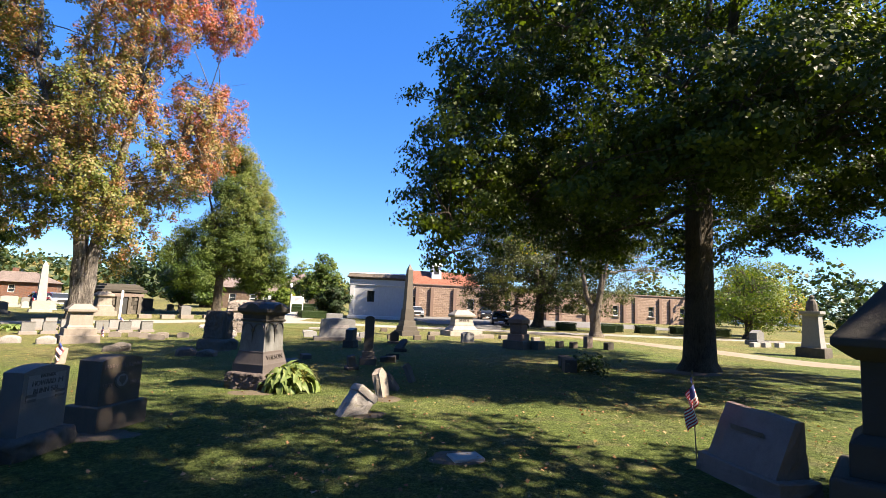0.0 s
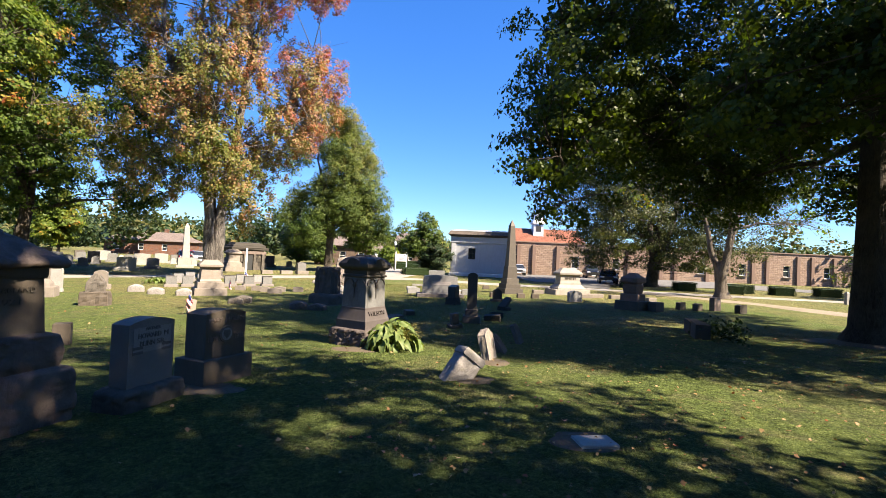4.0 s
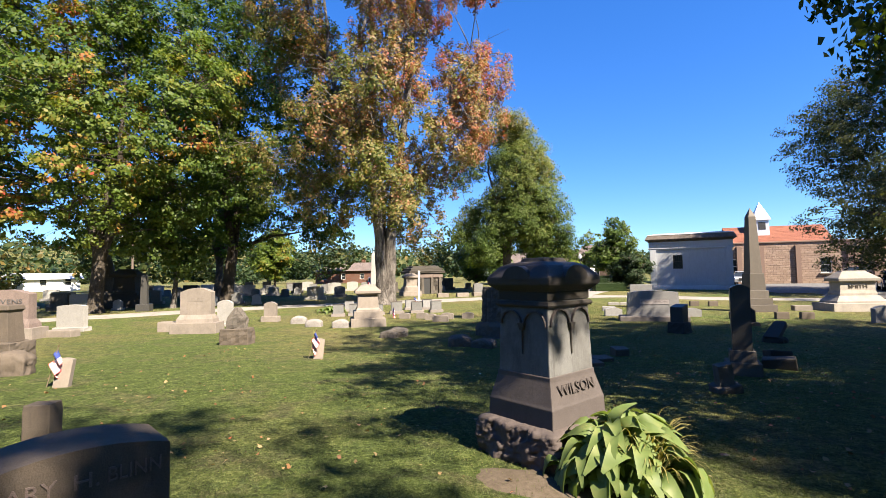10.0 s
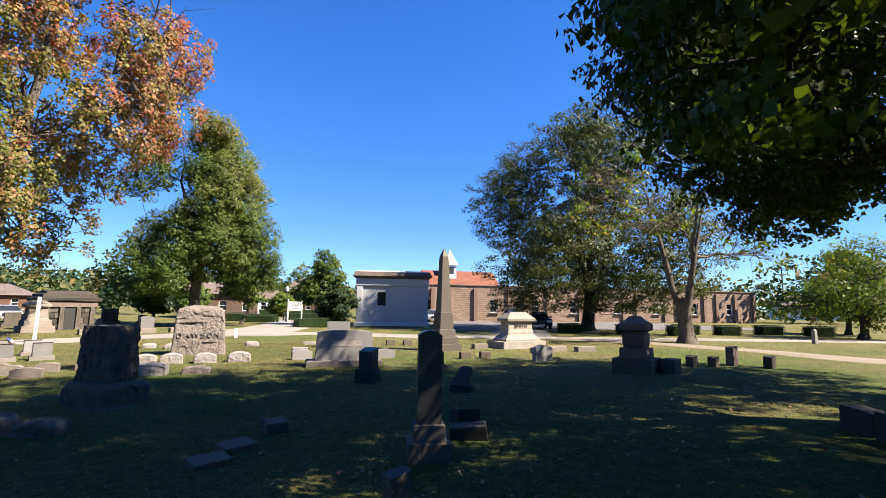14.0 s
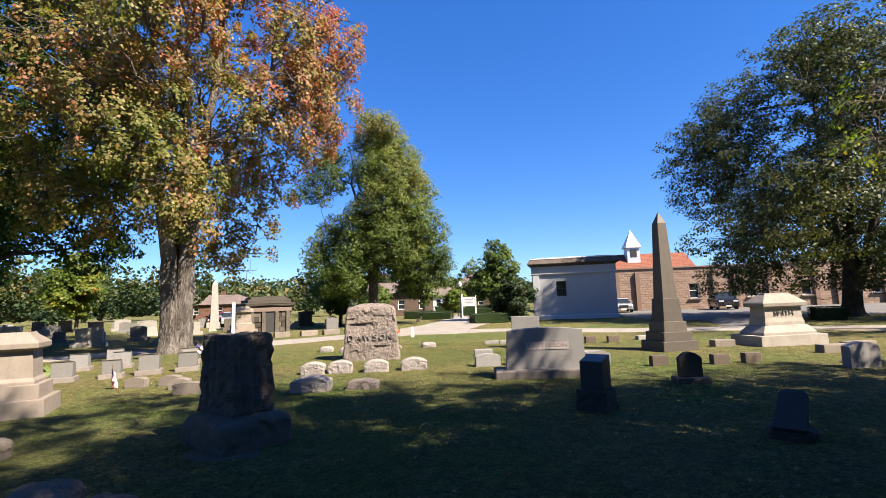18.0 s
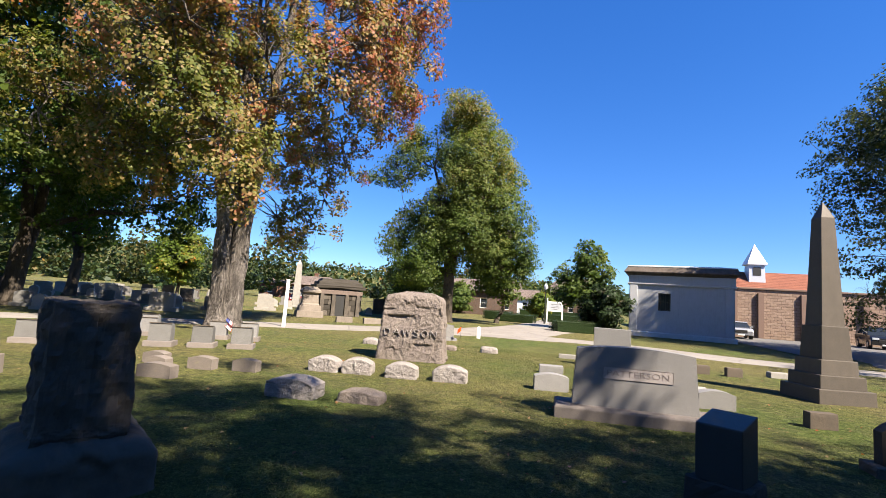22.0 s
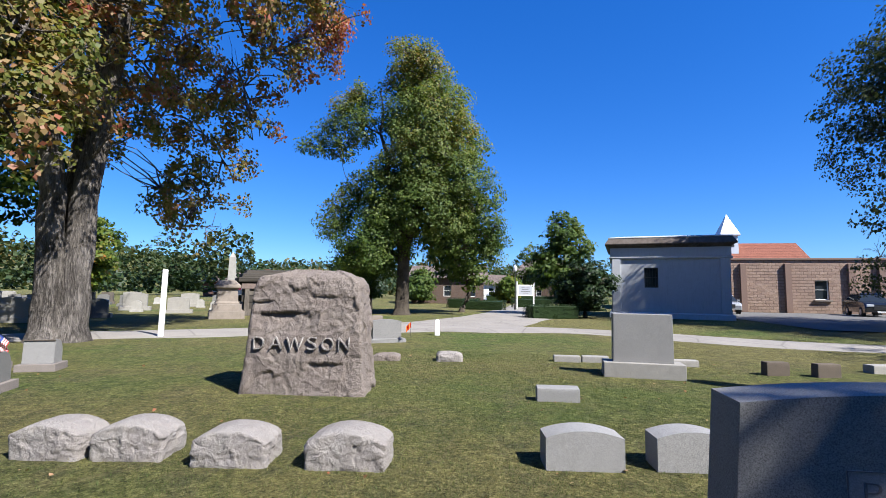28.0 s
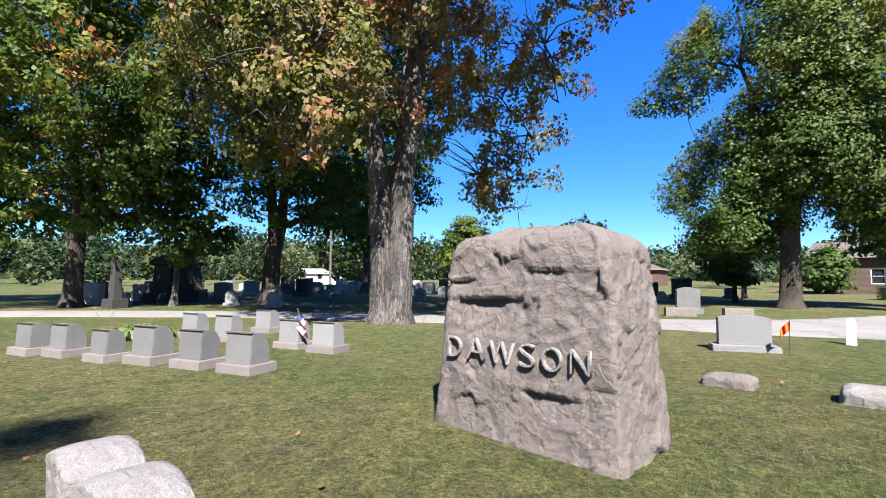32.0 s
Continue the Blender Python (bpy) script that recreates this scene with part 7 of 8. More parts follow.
part("base", B([(-0.1, 1.08, 0.5), (0.19, 1.06, 0.48)], 0, 0.03, 5, 8, 6), PINK_STONE, m)
bm = bmesh.new()
v = [bm.verts.new(p) for p in ((-0.43, -0.19, 0.18), (0.43, -0.19, 0.18), (0.43, 0.19, 0.18), (-0.43, 0.19, 0.18), (-0.43, 0.07, 0.74), (0.43, 0.07, 0.71), (0.43, 0.17, 0.71), (-0.43, 0.17, 0.74))]
for f in ((3, 2, 1, 0), (0, 1, 5, 4), (1, 2, 6, 5), (2, 3, 7, 6), (3, 0, 4, 7), (4, 5, 6, 7)):
    bm.faces.new([v[i] for i in f])
split(bm, 5)
roughen(bm, 0.04, 9, 3, 0.7, only=lambda q: abs(q.co.x) > 0.4 or q.co.y > 0.15)
die = part("die", bm, PINK_STONE, m)
bars([0.42, 0.3, 0.34], 0.05, SOOTY_STONE, die, -0.02, -0.055, 0.5, 0.11)
small_flag(4.1, 2.12, 198, 1.02, (3, -2), 0.44, 0.28)
m = thing("family_monument", 5.02, 0.66, 30, "dark monument with gabled cap beside slant stone", "monument")
part("base", B([(-0.1, 1.06, 1.06), (0.3, 1.04, 1.04), (0.33, 0.98, 0.98)], 0.02), BLACK_STONE, m)
part("plinth", B([(0.32, 0.78, 0.78), (0.62, 0.76, 0.76), (0.7, 0.6, 0.6)], 0.02), BLACK_STONE, m)
part("die", B([(0.69, 0.57, 0.57), (1.36, 0.55, 0.55)], 0.015), BLACK_STONE, m)
part("cap", B([(1.35, 0.6, 0.6), (1.39, 0.72, 0.72), (1.48, 0.94, 0.94), (1.55, 0.94, 0.94), (2.1, 0.1, 0.1)], 0.015), BLACK_STONE, m)

# dark stele, broken column stone, small dark pedestal
m = thing("stele", 1.78, 12.35, -10, "tall dark granite stele on stepped base", "gravestone")
part("base", B([(-0.1, 0.52, 0.5), (0.22, 0.5, 0.48)], 0, 0.02, 3, 8, 4), BROWN_STONE, m)
part("plinth", B([(0.21, 0.38, 0.36), (0.4, 0.36, 0.34)], 0.01), SOOTY_STONE, m)
die = part("die", T(0.28, 0.22, 0.39, 1.08, 0.06), DARK_GRANITE, m)
slab(2.55, 13.1, -20, 0.5, 0.22, 0.2, BLACK_STONE, "low dark marker in shaded lawn", "low dark markers", tilt=(8, -6))
slab(2.9, 14.3, 10, 0.4, 0.3, 0.18, BLACK_STONE, "low dark marker in shaded lawn", "low dark markers", tilt=(-10, 4))
m = headstone(1.12, 10.66, 20, 0.2, 0.12, 0.4, 0.0, SOOTY_STONE, "small leaning square stone with pale top", (0.36, 0.26), BROWN_STONE, 0.12, tilt=(8, -10), name="small_headstone")
m = thing("draped_column_stone", -3.18, 17.28, -32, "dark sooty square headstone with carved folds, chipped on top", "gravestone")
part("base", chipped("base", [(-0.12, 1.16, 1.0), (0.28, 1.12, 0.96), (0.38, 1.0, 0.84), (0.4, 0.9, 0.74)], 130, 5, 0.03, 0.3, BROWN_STONE, 0.2, 20), None, m)
bm = bmesh.new()
loft(bm, [(0.38, 0.78, 0.6), (0.5, 0.76, 0.58), (1.34, 0.72, 0.55), (1.41, 0.7, 0.53)])
split(bm, 23)
for v in bm.verts:
    if v.co.z > 0.42:
        g = 0.038 * abs(math.sin(v.co.x * 19 + 0.4)) ** 0.6 if v.co.x < 0.14 else 0.0
        g2 = 0.018 * abs(math.sin(v.co.y * 17)) ** 0.5
        if abs(v.co.y) > 0.2:
            v.co.y += -g if v.co.y < 0 else g
        if abs(v.co.x) > 0.3:
            v.co.x += -g2 if v.co.x < 0 else g2
roughen(bm, 0.055, 5.5, 9, 0.8)
part("die", bm, STUMP_STONE, m)
m = thing("pedestal_stone", 1.9, 18.85, -35, "small dark pedestal stone with slanted polished top", "gravestone")
part("base", B([(-0.1, 0.52, 0.5), (0.3, 0.48, 0.46)], 0, 0.05, 5, 7, 3), BLACK_STONE, m)
bm = bmesh.new()
loft(bm, [(0.28, 0.36, 0.36), (0.78, 0.36, 0.36)], 0.012)
for v in bm.verts:
    if v.co.z > 0.6:
        v.co.z += 0.22 * v.co.y
part("die", bm, DARK_GRANITE, m)
for fx, fy, fw, ft in ((-0.62, 12.75, 0.42, 30), (-0.42, 13.4, 0.42, 35), (-0.02, 14.25, 0.3, 20)):
    slab(fx, fy, ft, fw, 0.3, 0.07 if fw > 0.35 else 0.16, BROWN_STONE, "flat grey marker sunk in shaded lawn", "flat grave markers", slant=0.1)
rock_marker(-3.75, 15.0, 20, 0.62, 0.5, 0.28, 7, BROWN_STONE, "low brown boulder in shaded lawn", "low boulders")
rock_marker(-3.1, 14.85, -10, 0.6, 0.45, 0.22, 8, BROWN_STONE, "low brown boulder in shaded lawn", "low boulders")
rock_marker(-6.1, 16.6, 10, 0.6, 0.42, 0.26, 9, SOOTY_STONE, "low dark domed marker on lawn", "low boulders")
m = thing("fallen_obelisk", 3.75, 17.1, -40, "small dark stone leaning low over its base", "gravestone")
part("base", chipped("base", [(-0.1, 0.5, 0.44), (0.12, 0.46, 0.4), (0.16, 0.3, 0.24)], 60, 2, 0.02, 0.16, BLACK_STONE, 0.3, 14), None, m)
bm = bmesh.new()
loft(bm, [(0.0, 0.34, 0.12), (0.62, 0.3, 0.1), (0.7, 0.2, 0.08)], 0.01)
bmesh.ops.rotate(bm, verts=bm.verts[:], cent=(0, 0, 0), matrix=Matrix.Rotation(radians(-58), 3, "X"))
bmesh.ops.translate(bm, verts=bm.verts[:], vec=(0, -0.2, 0.1))
part("slab", bm, BLACK_STONE, m)
for i, (bx, by, bw, bh2) in enumerate(((8.25, 11.9, 0.7, 0.34), (7.85, 11.15, 0.8, 0.36), (7.4, 10.2, 0.9, 0.38))):
    slab(bx, by, 65, bw, 0.34, bh2, BLACK_STONE, "squat dark stone under ivy in the maple's shade", "squat stones under ivy", "squat_stone")
rngi = np.random.default_rng(9)
iv = np.stack([rngi.normal(8.0, 0.5, 700), rngi.normal(10.6, 0.8, 700), np.zeros(700)], 1)
iv[:, 0] = 8.3 + (iv[:, 1] - 10.6) * 0.45 + rngi.normal(0, 0.28, 700)
iv[:, 2] = [ground_z(0, b) + abs(h) for b, h in zip(iv[:, 1], rngi.normal(0.14, 0.14, 700))]
tagged(new("ivy_cover", raw_mesh("ivy_cover", *leaf_cloud(iv, rngi.uniform(0.06, 0.12, 700), rngi), LEAF_HEDGE)), "dark ivy over squat stones", "ivy", kind="stuff")

PINK_PANEL = stone_mat("rosy_panel_granite", (0.52, 0.47, 0.45), 0.25, 300, 0.1, rough=0.6, relief=0.15, streak=0.1)
PLINTH_STONE = stone_mat("brown_grey_plinth_granite", (0.27, 0.235, 0.22), 0.25, 260, 0.3, relief=0.15)
ROSY_LETTER = stone_mat("rosy_letter_granite", (0.33, 0.27, 0.255), 0.2, 240, 0.1, relief=0.1)
# granite family stone with a name panel, and its low markers
m = thing("family_headstone", 1.56, 22.1, 2, "wide grey granite family stone with serpentine top", "gravestone")
part("base", B([(-0.1, 2.3, 0.75), (0.16, 2.3, 0.75), (0.19, 2.26, 0.71)], 0.012), PLINTH_STONE, m)
bm = bmesh.new()
tablet(bm, 1.68, 0.3, 0.18, 0.91, 0.06, bev=0.01, n=14)
for v in bm.verts:
    v.co.x *= 1 + 0.08 * (0.9 - v.co.z)
die = part("die", bm, GREY_GRANITE, m)
part("name_panel", B([(0.61, 0.98, 0.01), (0.785, 0.98, 0.01)], 0.003, 0, 0, 4.0, 0, 0.5, 0.04, -0.15), PINK_PANEL, die)
letters("PATTERSON", 0.125, 0.002, ROSY_LETTER, die, 0.04, -0.157, 0.697, width=0.86, thin=-0.0026)
for pz, pw, ph, px in ((0.61, 0.98, 0.003, 0.04), (0.782, 0.98, 0.003, 0.04), (0.613, 0.003, 0.169, -0.4485), (0.613, 0.003, 0.169, 0.5285)):
    part("panel_edge", B([(pz, pw, 0.006), (pz + ph, pw, 0.006)], 0, x=px, y=-0.156), ROSY_LETTER, die)
for i, (sx, sy, w, tw) in enumerate(((0.29, 24.1, 0.66, 9), (1.2, 24.28, 0.62, 8), (3.2, 24.1, 0.62, 6))):
    headstone(sx, sy, tw, w, 0.28, 0.32, 0.06, GREY_GRANITE, "low grey granite marker with arched top", group="low granite markers", name="low_marker")
slab(0.21, 26.56, 6, 0.58, 0.18, 0.19, GREY_GRANITE, "low pale granite block marker on lawn", "low block markers", slant=0.12)
slab(3.1, 25.2, 4, 0.55, 0.3, 0.18, PALE_GRANITE, "low pale granite block marker on lawn", "low block markers", slant=0.12)
m = thing("headstone", 1.82, 28.95, -3, "plain square grey granite headstone on a base", "gravestone")
part("base", B([(-0.1, 1.36, 0.5), (0.26, 1.36, 0.5)], 0.014), PALE_GRANITE, m)
part("die", B([(0.25, 1.02, 0.28), (1.12, 1.0, 0.27)], 0.012), GREY_GRANITE, m)
for sx, sy in ((0.6, 30.5), (1.2, 30.6), (2.95, 30.5)):
    slab(sx, sy, 2, 0.56, 0.2, 0.13, PALE_GRANITE, "low pale granite block marker on lawn", "low block markers")

# rock-faced boulder with raised name and its row of rough markers
m = thing("boulder_monument", -3.4, 26.5, 9, "huge rock-faced granite block with raised name", "monument")
m.matrix_basis = m.matrix_basis @ Matrix.Diagonal((1.035, 1.035, 1.035, 1))
block = part("block", chipped("block", [(-0.15, 1.74, 0.96), (0.2, 1.7, 0.93), (0.7, 1.6, 0.87), (1.3, 1.53, 0.8), (1.54, 1.47, 0.75), (1.64, 1.36, 0.64), (1.68, 1.05, 0.4)], 270, 12, 0.024, 0.36, BOULDER_STONE, 0.07, 88, 0.62, 0.07, ((-0.32, 1.12, 0.3, 0.24, 0.09), (0.28, 1.36, 0.24, 0.2, 0.04), (-0.62, 1.3, 0.16, 0.12, 0.06), (0.3, 0.42, 0.3, 0.2, 0.04)), (0.53, 0.82)), None, m)
for i, ch in enumerate("DAWSON"):
    letters(ch, 0.262, 0.017, BOULDER_PALE, block, (-0.615, -0.375, -0.115, 0.125, 0.34, 0.565)[i], -0.462, 0.68 + 0.006 * (i % 2), width=(0.15, 0.18, 0.235, 0.135, 0.165, 0.15)[i], thin=-0.004, up=(88, 0, 0), label="raised stone capital")
for i, (rx, ry, w, h, t) in enumerate(((-4.26, 23.36, 0.61, 0.3, 9), (-3.58, 23.5, 0.62, 0.31, 11), (-2.64, 23.55, 0.64, 0.3, 9), (-1.66, 23.68, 0.68, 0.32, 8))):
    hewn_marker(rx, ry, t, w, 0.42, h, 20 + i, BOULDER_PALE, "pale rough-hewn granite marker with bowed top", "row of rough markers")
hewn_marker(-3.46, 20.95, 4, 0.8, 0.45, 0.3, 30, BOULDER_PALE, "pale rough-hewn granite marker with bowed top", "row of rough markers")
rock_marker(-2.4, 21.1, 4, 0.72, 0.42, 0.2, 31, BOULDER_STONE, "low rough brown granite marker on lawn", "row of rough markers", cuts=12, amp=0.05)
for i, (rx, ry, w) in enumerate(((-1.9, 30.0, 0.6), (-3.25, 29.8, 0.6), (-4.9, 29.0, 0.6), (-5.8, 29.3, 0.5))):
    rock_marker(rx, ry, 10, w, 0.45, 0.2 if i != 1 else 0.14, 40 + i, BOULDER_PALE if i != 1 else BOULDER_STONE, "small rough boulder on lawn", "small boulders", cuts=8, amp=0.05)
headstone(-4.28, 33.0, 33, 0.84, 0.22, 0.66, 0.05, GREY_GRANITE, "pale granite headstone with shallow arched top", (1.1, 0.42), None, 0.12, name="headstone")
fl = thing("marker_flag", -3.55, 32.9, 30, "orange marker flag on a wire stake", "flag")
bm = bmesh.new()
rod(bm, (0, 0, -0.1), (0.03, 0, 0.62), 0.004, 0.004, 6)
part("stake", bm, IRON, fl)
bm = cloth(0.21, 0.16, 0.03, 2.0, 1)
bmesh.ops.rotate(bm, verts=bm.verts[:], cent=(0, 0, 0), matrix=Matrix.Rotation(radians(160), 3, "Z"))
bmesh.ops.translate(bm, verts=bm.verts[:], vec=(0.03, 0, 0.6))
part("cloth", bm, ORANGE_CLOTH, fl, smooth=True)
bm = bmesh.new()
loft(bm, [(-0.1, 0.15, 0.15), (0.46, 0.14, 0.14), (0.53, 0.09, 0.09)], 0.012)
pst = solid("lane_post", bm, PAINT_WHITE, "short white painted post at the lane edge", "post")
pst.matrix_basis = pose(-3.3, 35.6, ground_z(0, 35))
bm = bmesh.new()
loft(bm, [(-0.2, 0.12, 0.12), (2.02, 0.115, 0.115), (2.05, 0.09, 0.09)], 0.01)
for v in bm.verts:
    v.co.x += 0.012 * v.co.z
pst = solid("marker_post", bm, PAINT_WHITE, "tall white painted timber post at the lane", "post")
pst.matrix_basis = pose(-11.2, 32.4, ground_z(-11.2, 32.4), 0, 0, 10)
ROSY_BASE = stone_mat("rosy_base_granite", (0.38, 0.33, 0.3), 0.2, 240, 0.25, relief=0.15, streak=0.1)
# row of square granite stones with sloped fronts
def desk_stone(x, y, turn, mat, w=0.47, h=0.41, g="two rows of square granite stones"):
    m = thing("square_headstone", x, y, turn, "square grey granite headstone with curved side on base", "gravestone", g)
    part("base", B([(-0.08, w + 0.14, 0.5), (0.12, w + 0.13, 0.49)], 0.01), ROSY_BASE, m)
    bm = bmesh.new()
    pr = [(-0.16, 0), (-0.14, h)] + [(0.0 + 0.17 * math.sin(math.pi * k / 16), h * (0.35 + 0.65 * math.cos(math.pi * k / 16))) for k in range(9)] + [(0.175, 0)]
    a = [bm.verts.new((-w / 2, py, 0.115 + pz)) for py, pz in pr]
    b = [bm.verts.new((w / 2, py, 0.115 + pz)) for py, pz in pr]
    bm.faces.new(a)
    bm.faces.new(b[::-1])
    for i in range(len(pr)):
        j = (i + 1) % len(pr)
        bm.faces.new((a[j], a[i], b[i], b[j]))
    bmesh.ops.recalc_face_normals(bm, faces=bm.faces[:])
    bmesh.ops.bevel(bm, geom=[e for e in bm.edges if e.calc_face_angle(0) > 0.6], offset=0.008, segments=2, affect="EDGES")
    die = part("die", bm, mat, m)
    bm = bmesh.new()
    box(bm, 0, -0.135, 0.112 + h, w + 0.005, 0.05, 0.012)
    part("top_edge", bm, BROWN_STONE, die)
    return m


first = None
for i, (x, y, k) in enumerate(((-11.52, 22.62, 1.0), (-10.95, 23.1, 1.0), (-10.0, 23.62, 0.92), (-9.32, 24.17, 1.08), (-8.5, 24.68, 1.04), (-7.69, 25.15, 1.05), (-12.4, 25.3, 1.0), (-11.35, 25.75, 1.0), (-12.5, 26.9, 1.0), (-9.55, 26.5, 1.0), (-8.72, 26.82, 1.0))):
    if first is None or i == 6:
        first = desk_stone(x, y, 28, (BLUE_GRANITE, GREY_GRANITE)[i == 6])
    else:
        c = copy_thing(first, pose(x, y, ground_z(x, y), 0, 0, 28) @ Matrix.Diagonal((k, k, k, 1)))
small_flag(2.15, 24.5, 150, 0.62, (-4, -16), 0.34, 0.24, 80)
small_flag(-9.1, 26.62, 200, 0.75, (-6, 18), 0.36, 0.26)
small_flag(-8.4, 21.7, 120, 0.55, (-4, -14), 0.36, 0.26)
bmh = thing("hosta_plant", -12.9, 24.3, 0, "yellow-green leafy clump behind the square stones", "plant")
for i in range(40):
    a = rh.uniform(0, 2 * math.pi)
    rr = rh.uniform(0, 1) ** 0.7
    ob = new("leaf", HOSTA_ME)
    ob.parent = bmh
    ob.matrix_basis = pose(math.cos(a) * rr * 0.5, math.sin(a) * rr * 0.5, 0.05, 30 - 50 * rr, 0, math.degrees(a) - 90)
for i, (x, y, w, t) in enumerate(((-7.3, 22.1, 0.46, 8), (-6.75, 21.6, 0.42, 8), (-6.2, 22.1, 0.5, 8), (-6.15, 21.0, 0.62, 8), (-5.4, 22.35, 0.48, 8), (-8.0, 21.9, 0.44, 8))):
    headstone(x, y, t, w, 0.22, 0.23, 0.04, ROCK_STONE, "low pale marker with rounded top on lawn", group="low pale markers", name="low_marker")

# stepped monument with tan die, far left stones
def stepped(x, y, turn, k=1.0, mat=TAN_STONE, label="tan stepped monument with moulded cap", name="family_monument", text=""):
    m = thing(name, x, y, turn, label, "monument")
    part("lower_step", B([(-0.1, 1.25 * k, 1.1 * k), (0.3 * k, 1.22 * k, 1.07 * k)], 0.015), mat, m)
    part("upper_step", B([(0.29 * k, 1.02 * k, 0.88 * k), (0.55 * k, 1.0 * k, 0.86 * k)], 0.015), mat, m)
    die = part("die", B([(0.54 * k, 0.84 * k, 0.72 * k), (0.6 * k, 0.84 * k, 0.72 * k), (0.66 * k, 0.76 * k, 0.62 * k), (1.14 * k, 0.7 * k, 0.57 * k)], 0.01), mat, m)
    part("cap", B([(1.13 * k, 0.72 * k, 0.6 * k), (1.18 * k, 0.92 * k, 0.8 * k), (1.27 * k, 0.92 * k, 0.8 * k), (1.42 * k, 0.6 * k, 0.46 * k), (1.46 * k, 0.55 * k, 0.4 * k)], 0.012), mat, m)
    return m


stepped(-8.35, 19.15, 30)
stepped(-15.2, 41.2, 38, 1.3, TAN_STONE, "tan pedestal monument with moulded cap beyond lane")


def obelisk(x, y, turn, secs, mat, label, text="", steps=True):
    m = thing("obelisk", x, y, turn, label, "obelisk")
    for nm, sc, bv in secs:
        part(nm, B(sc, bv), mat, m)
    return m


obelisk(6.1, 26.75, 14, [("lower_step", [(-0.15, 1.2, 1.2), (0.3, 1.18, 1.18)], 0.015), ("middle_step", [(0.29, 0.98, 0.98), (0.58, 0.96, 0.96)], 0.015), ("upper_step", [(0.57, 0.8, 0.8), (0.9, 0.78, 0.78)], 0.015),
        ("die", [(0.89, 0.66, 0.66), (1.62, 0.58, 0.58)], 0.012), ("shaft", [(1.61, 0.5, 0.5), (4.05, 0.3, 0.3), (4.42, 0.02, 0.02)], 0.008)], OBELISK_STONE, "tall brown-grey granite obelisk on stepped base")
obelisk(-26.6, 58.0, 30, [("base", [(-0.15, 1.5, 1.5), (0.5, 1.48, 1.48)], 0.015), ("shaft", [(0.49, 0.8, 0.8), (4.3, 0.52, 0.52), (4.8, 0.03, 0.03)], 0.008)], WHITE_STONE, "white marble obelisk beyond the lane")
obelisk(-25.0, 24.4, 30, [("base", [(-0.15, 0.7, 0.7), (0.4, 0.68, 0.68)], 0.015), ("shaft", [(0.39, 0.36, 0.36), (2.0, 0.28, 0.28), (2.15, 0.03, 0.03)], 0.008)], DARK_GRANITE, "black granite obelisk beyond the lane")

# white sarcophagus stone with flared body
m = thing("family_monument", 10.0, 27.7, 14, "pale granite sarcophagus monument with raised name", "monument")
part("base", B([(-0.1, 2.5, 1.3), (0.32, 2.48, 1.28)], 0.015), LIME_STONE, m)
part("plinth", B([(0.31, 2.0, 1.0), (0.4, 2.0, 1.0), (0.55, 1.72, 0.8), (0.62, 1.6, 0.72)], 0.012), LIME_STONE, m)
die = part("die", B([(0.61, 1.5, 0.66), (0.72, 1.5, 0.66), (0.85, 1.42, 0.6), (1.2, 1.4, 0.58), (1.24, 1.5, 0.66)], 0.01), LIME_STONE, m)
part("lid", B([(1.23, 1.66, 0.82), (1.34, 1.68, 0.84), (1.38, 1.6, 0.76), (1.62, 1.0, 0.3), (1.66, 0.95, 0.26)], 0.012), LIME_STONE, m)
letters("SMITH", 0.24, 0.012, SOOTY_STONE, die, 0, -0.308, 1.0, width=0.74)

# red-brown monument and the stones round it
m = thing("family_monument", 10.1, 19.3, 35, "dark red-brown granite monument with gabled cap", "monument")
m.matrix_basis = m.matrix_basis @ Matrix.Diagonal((0.95, 0.95, 0.95, 1))
RED_STONE = stone_mat("red_brown_granite", (0.4, 0.235, 0.175), 0.25, 240, 0.3, relief=0.25)
part("lower_base", B([(-0.1, 1.2, 1.2), (0.42, 1.18, 1.18)], 0.02), BROWN_STONE, m)
part("upper_base", B([(0.41, 0.84, 0.84), (0.74, 0.82, 0.82)], 0.02), RED_STONE, m)
part("die", B([(0.73, 0.6, 0.6), (0.85, 0.66, 0.66), (1.15, 0.68, 0.68), (1.25, 0.56, 0.56)], 0.02), RED_STONE, m)
part("cap", B([(1.24, 0.6, 0.6), (1.3, 0.86, 0.86), (1.5, 0.84, 0.84), (1.62, 0.5, 0.5), (1.74, 0.3, 0.3)], 0.03), RED_STONE, m)
slab(10.95, 18.85, 30, 0.62, 0.4, 0.4, BROWN_STONE, "square brown stone beside the red-brown monument")
headstone(8.5, 22.3, 8, 0.7, 0.22, 0.56, 0.1, GREY_GRANITE, "grey headstone with broken rough side", name="headstone")
for i, (x, y, w) in enumerate(((10.0, 25.1, 1.1), (11.0, 25.7, 0.9), (12.2, 25.4, 1.0), (8.0, 27.3, 0.7), (13.6, 24.2, 0.5))):
    slab(x, y, 10, w, 0.3, 0.22, TAN_STONE, "low grey-tan block marker on lawn", "low block markers")
for i, (x, y) in enumerate(((4.5, 23.3), (5.95, 23.3), (6.75, 23.4), (4.34, 29.75), (5.18, 29.75))):
    slab(x, y, 10, 0.42, 0.18, 0.25, BROWN_STONE, "small square brown foot stone", "small foot stones", "foot_stone")
m = thing("headstone", 4.2, 20.85, 0, "dark arched headstone broken along one side", "gravestone")
part("base", B([(-0.1, 0.66, 0.4), (0.12, 0.62, 0.38)], 0, 0.04, 4, 8, 5), BROWN_STONE, m)
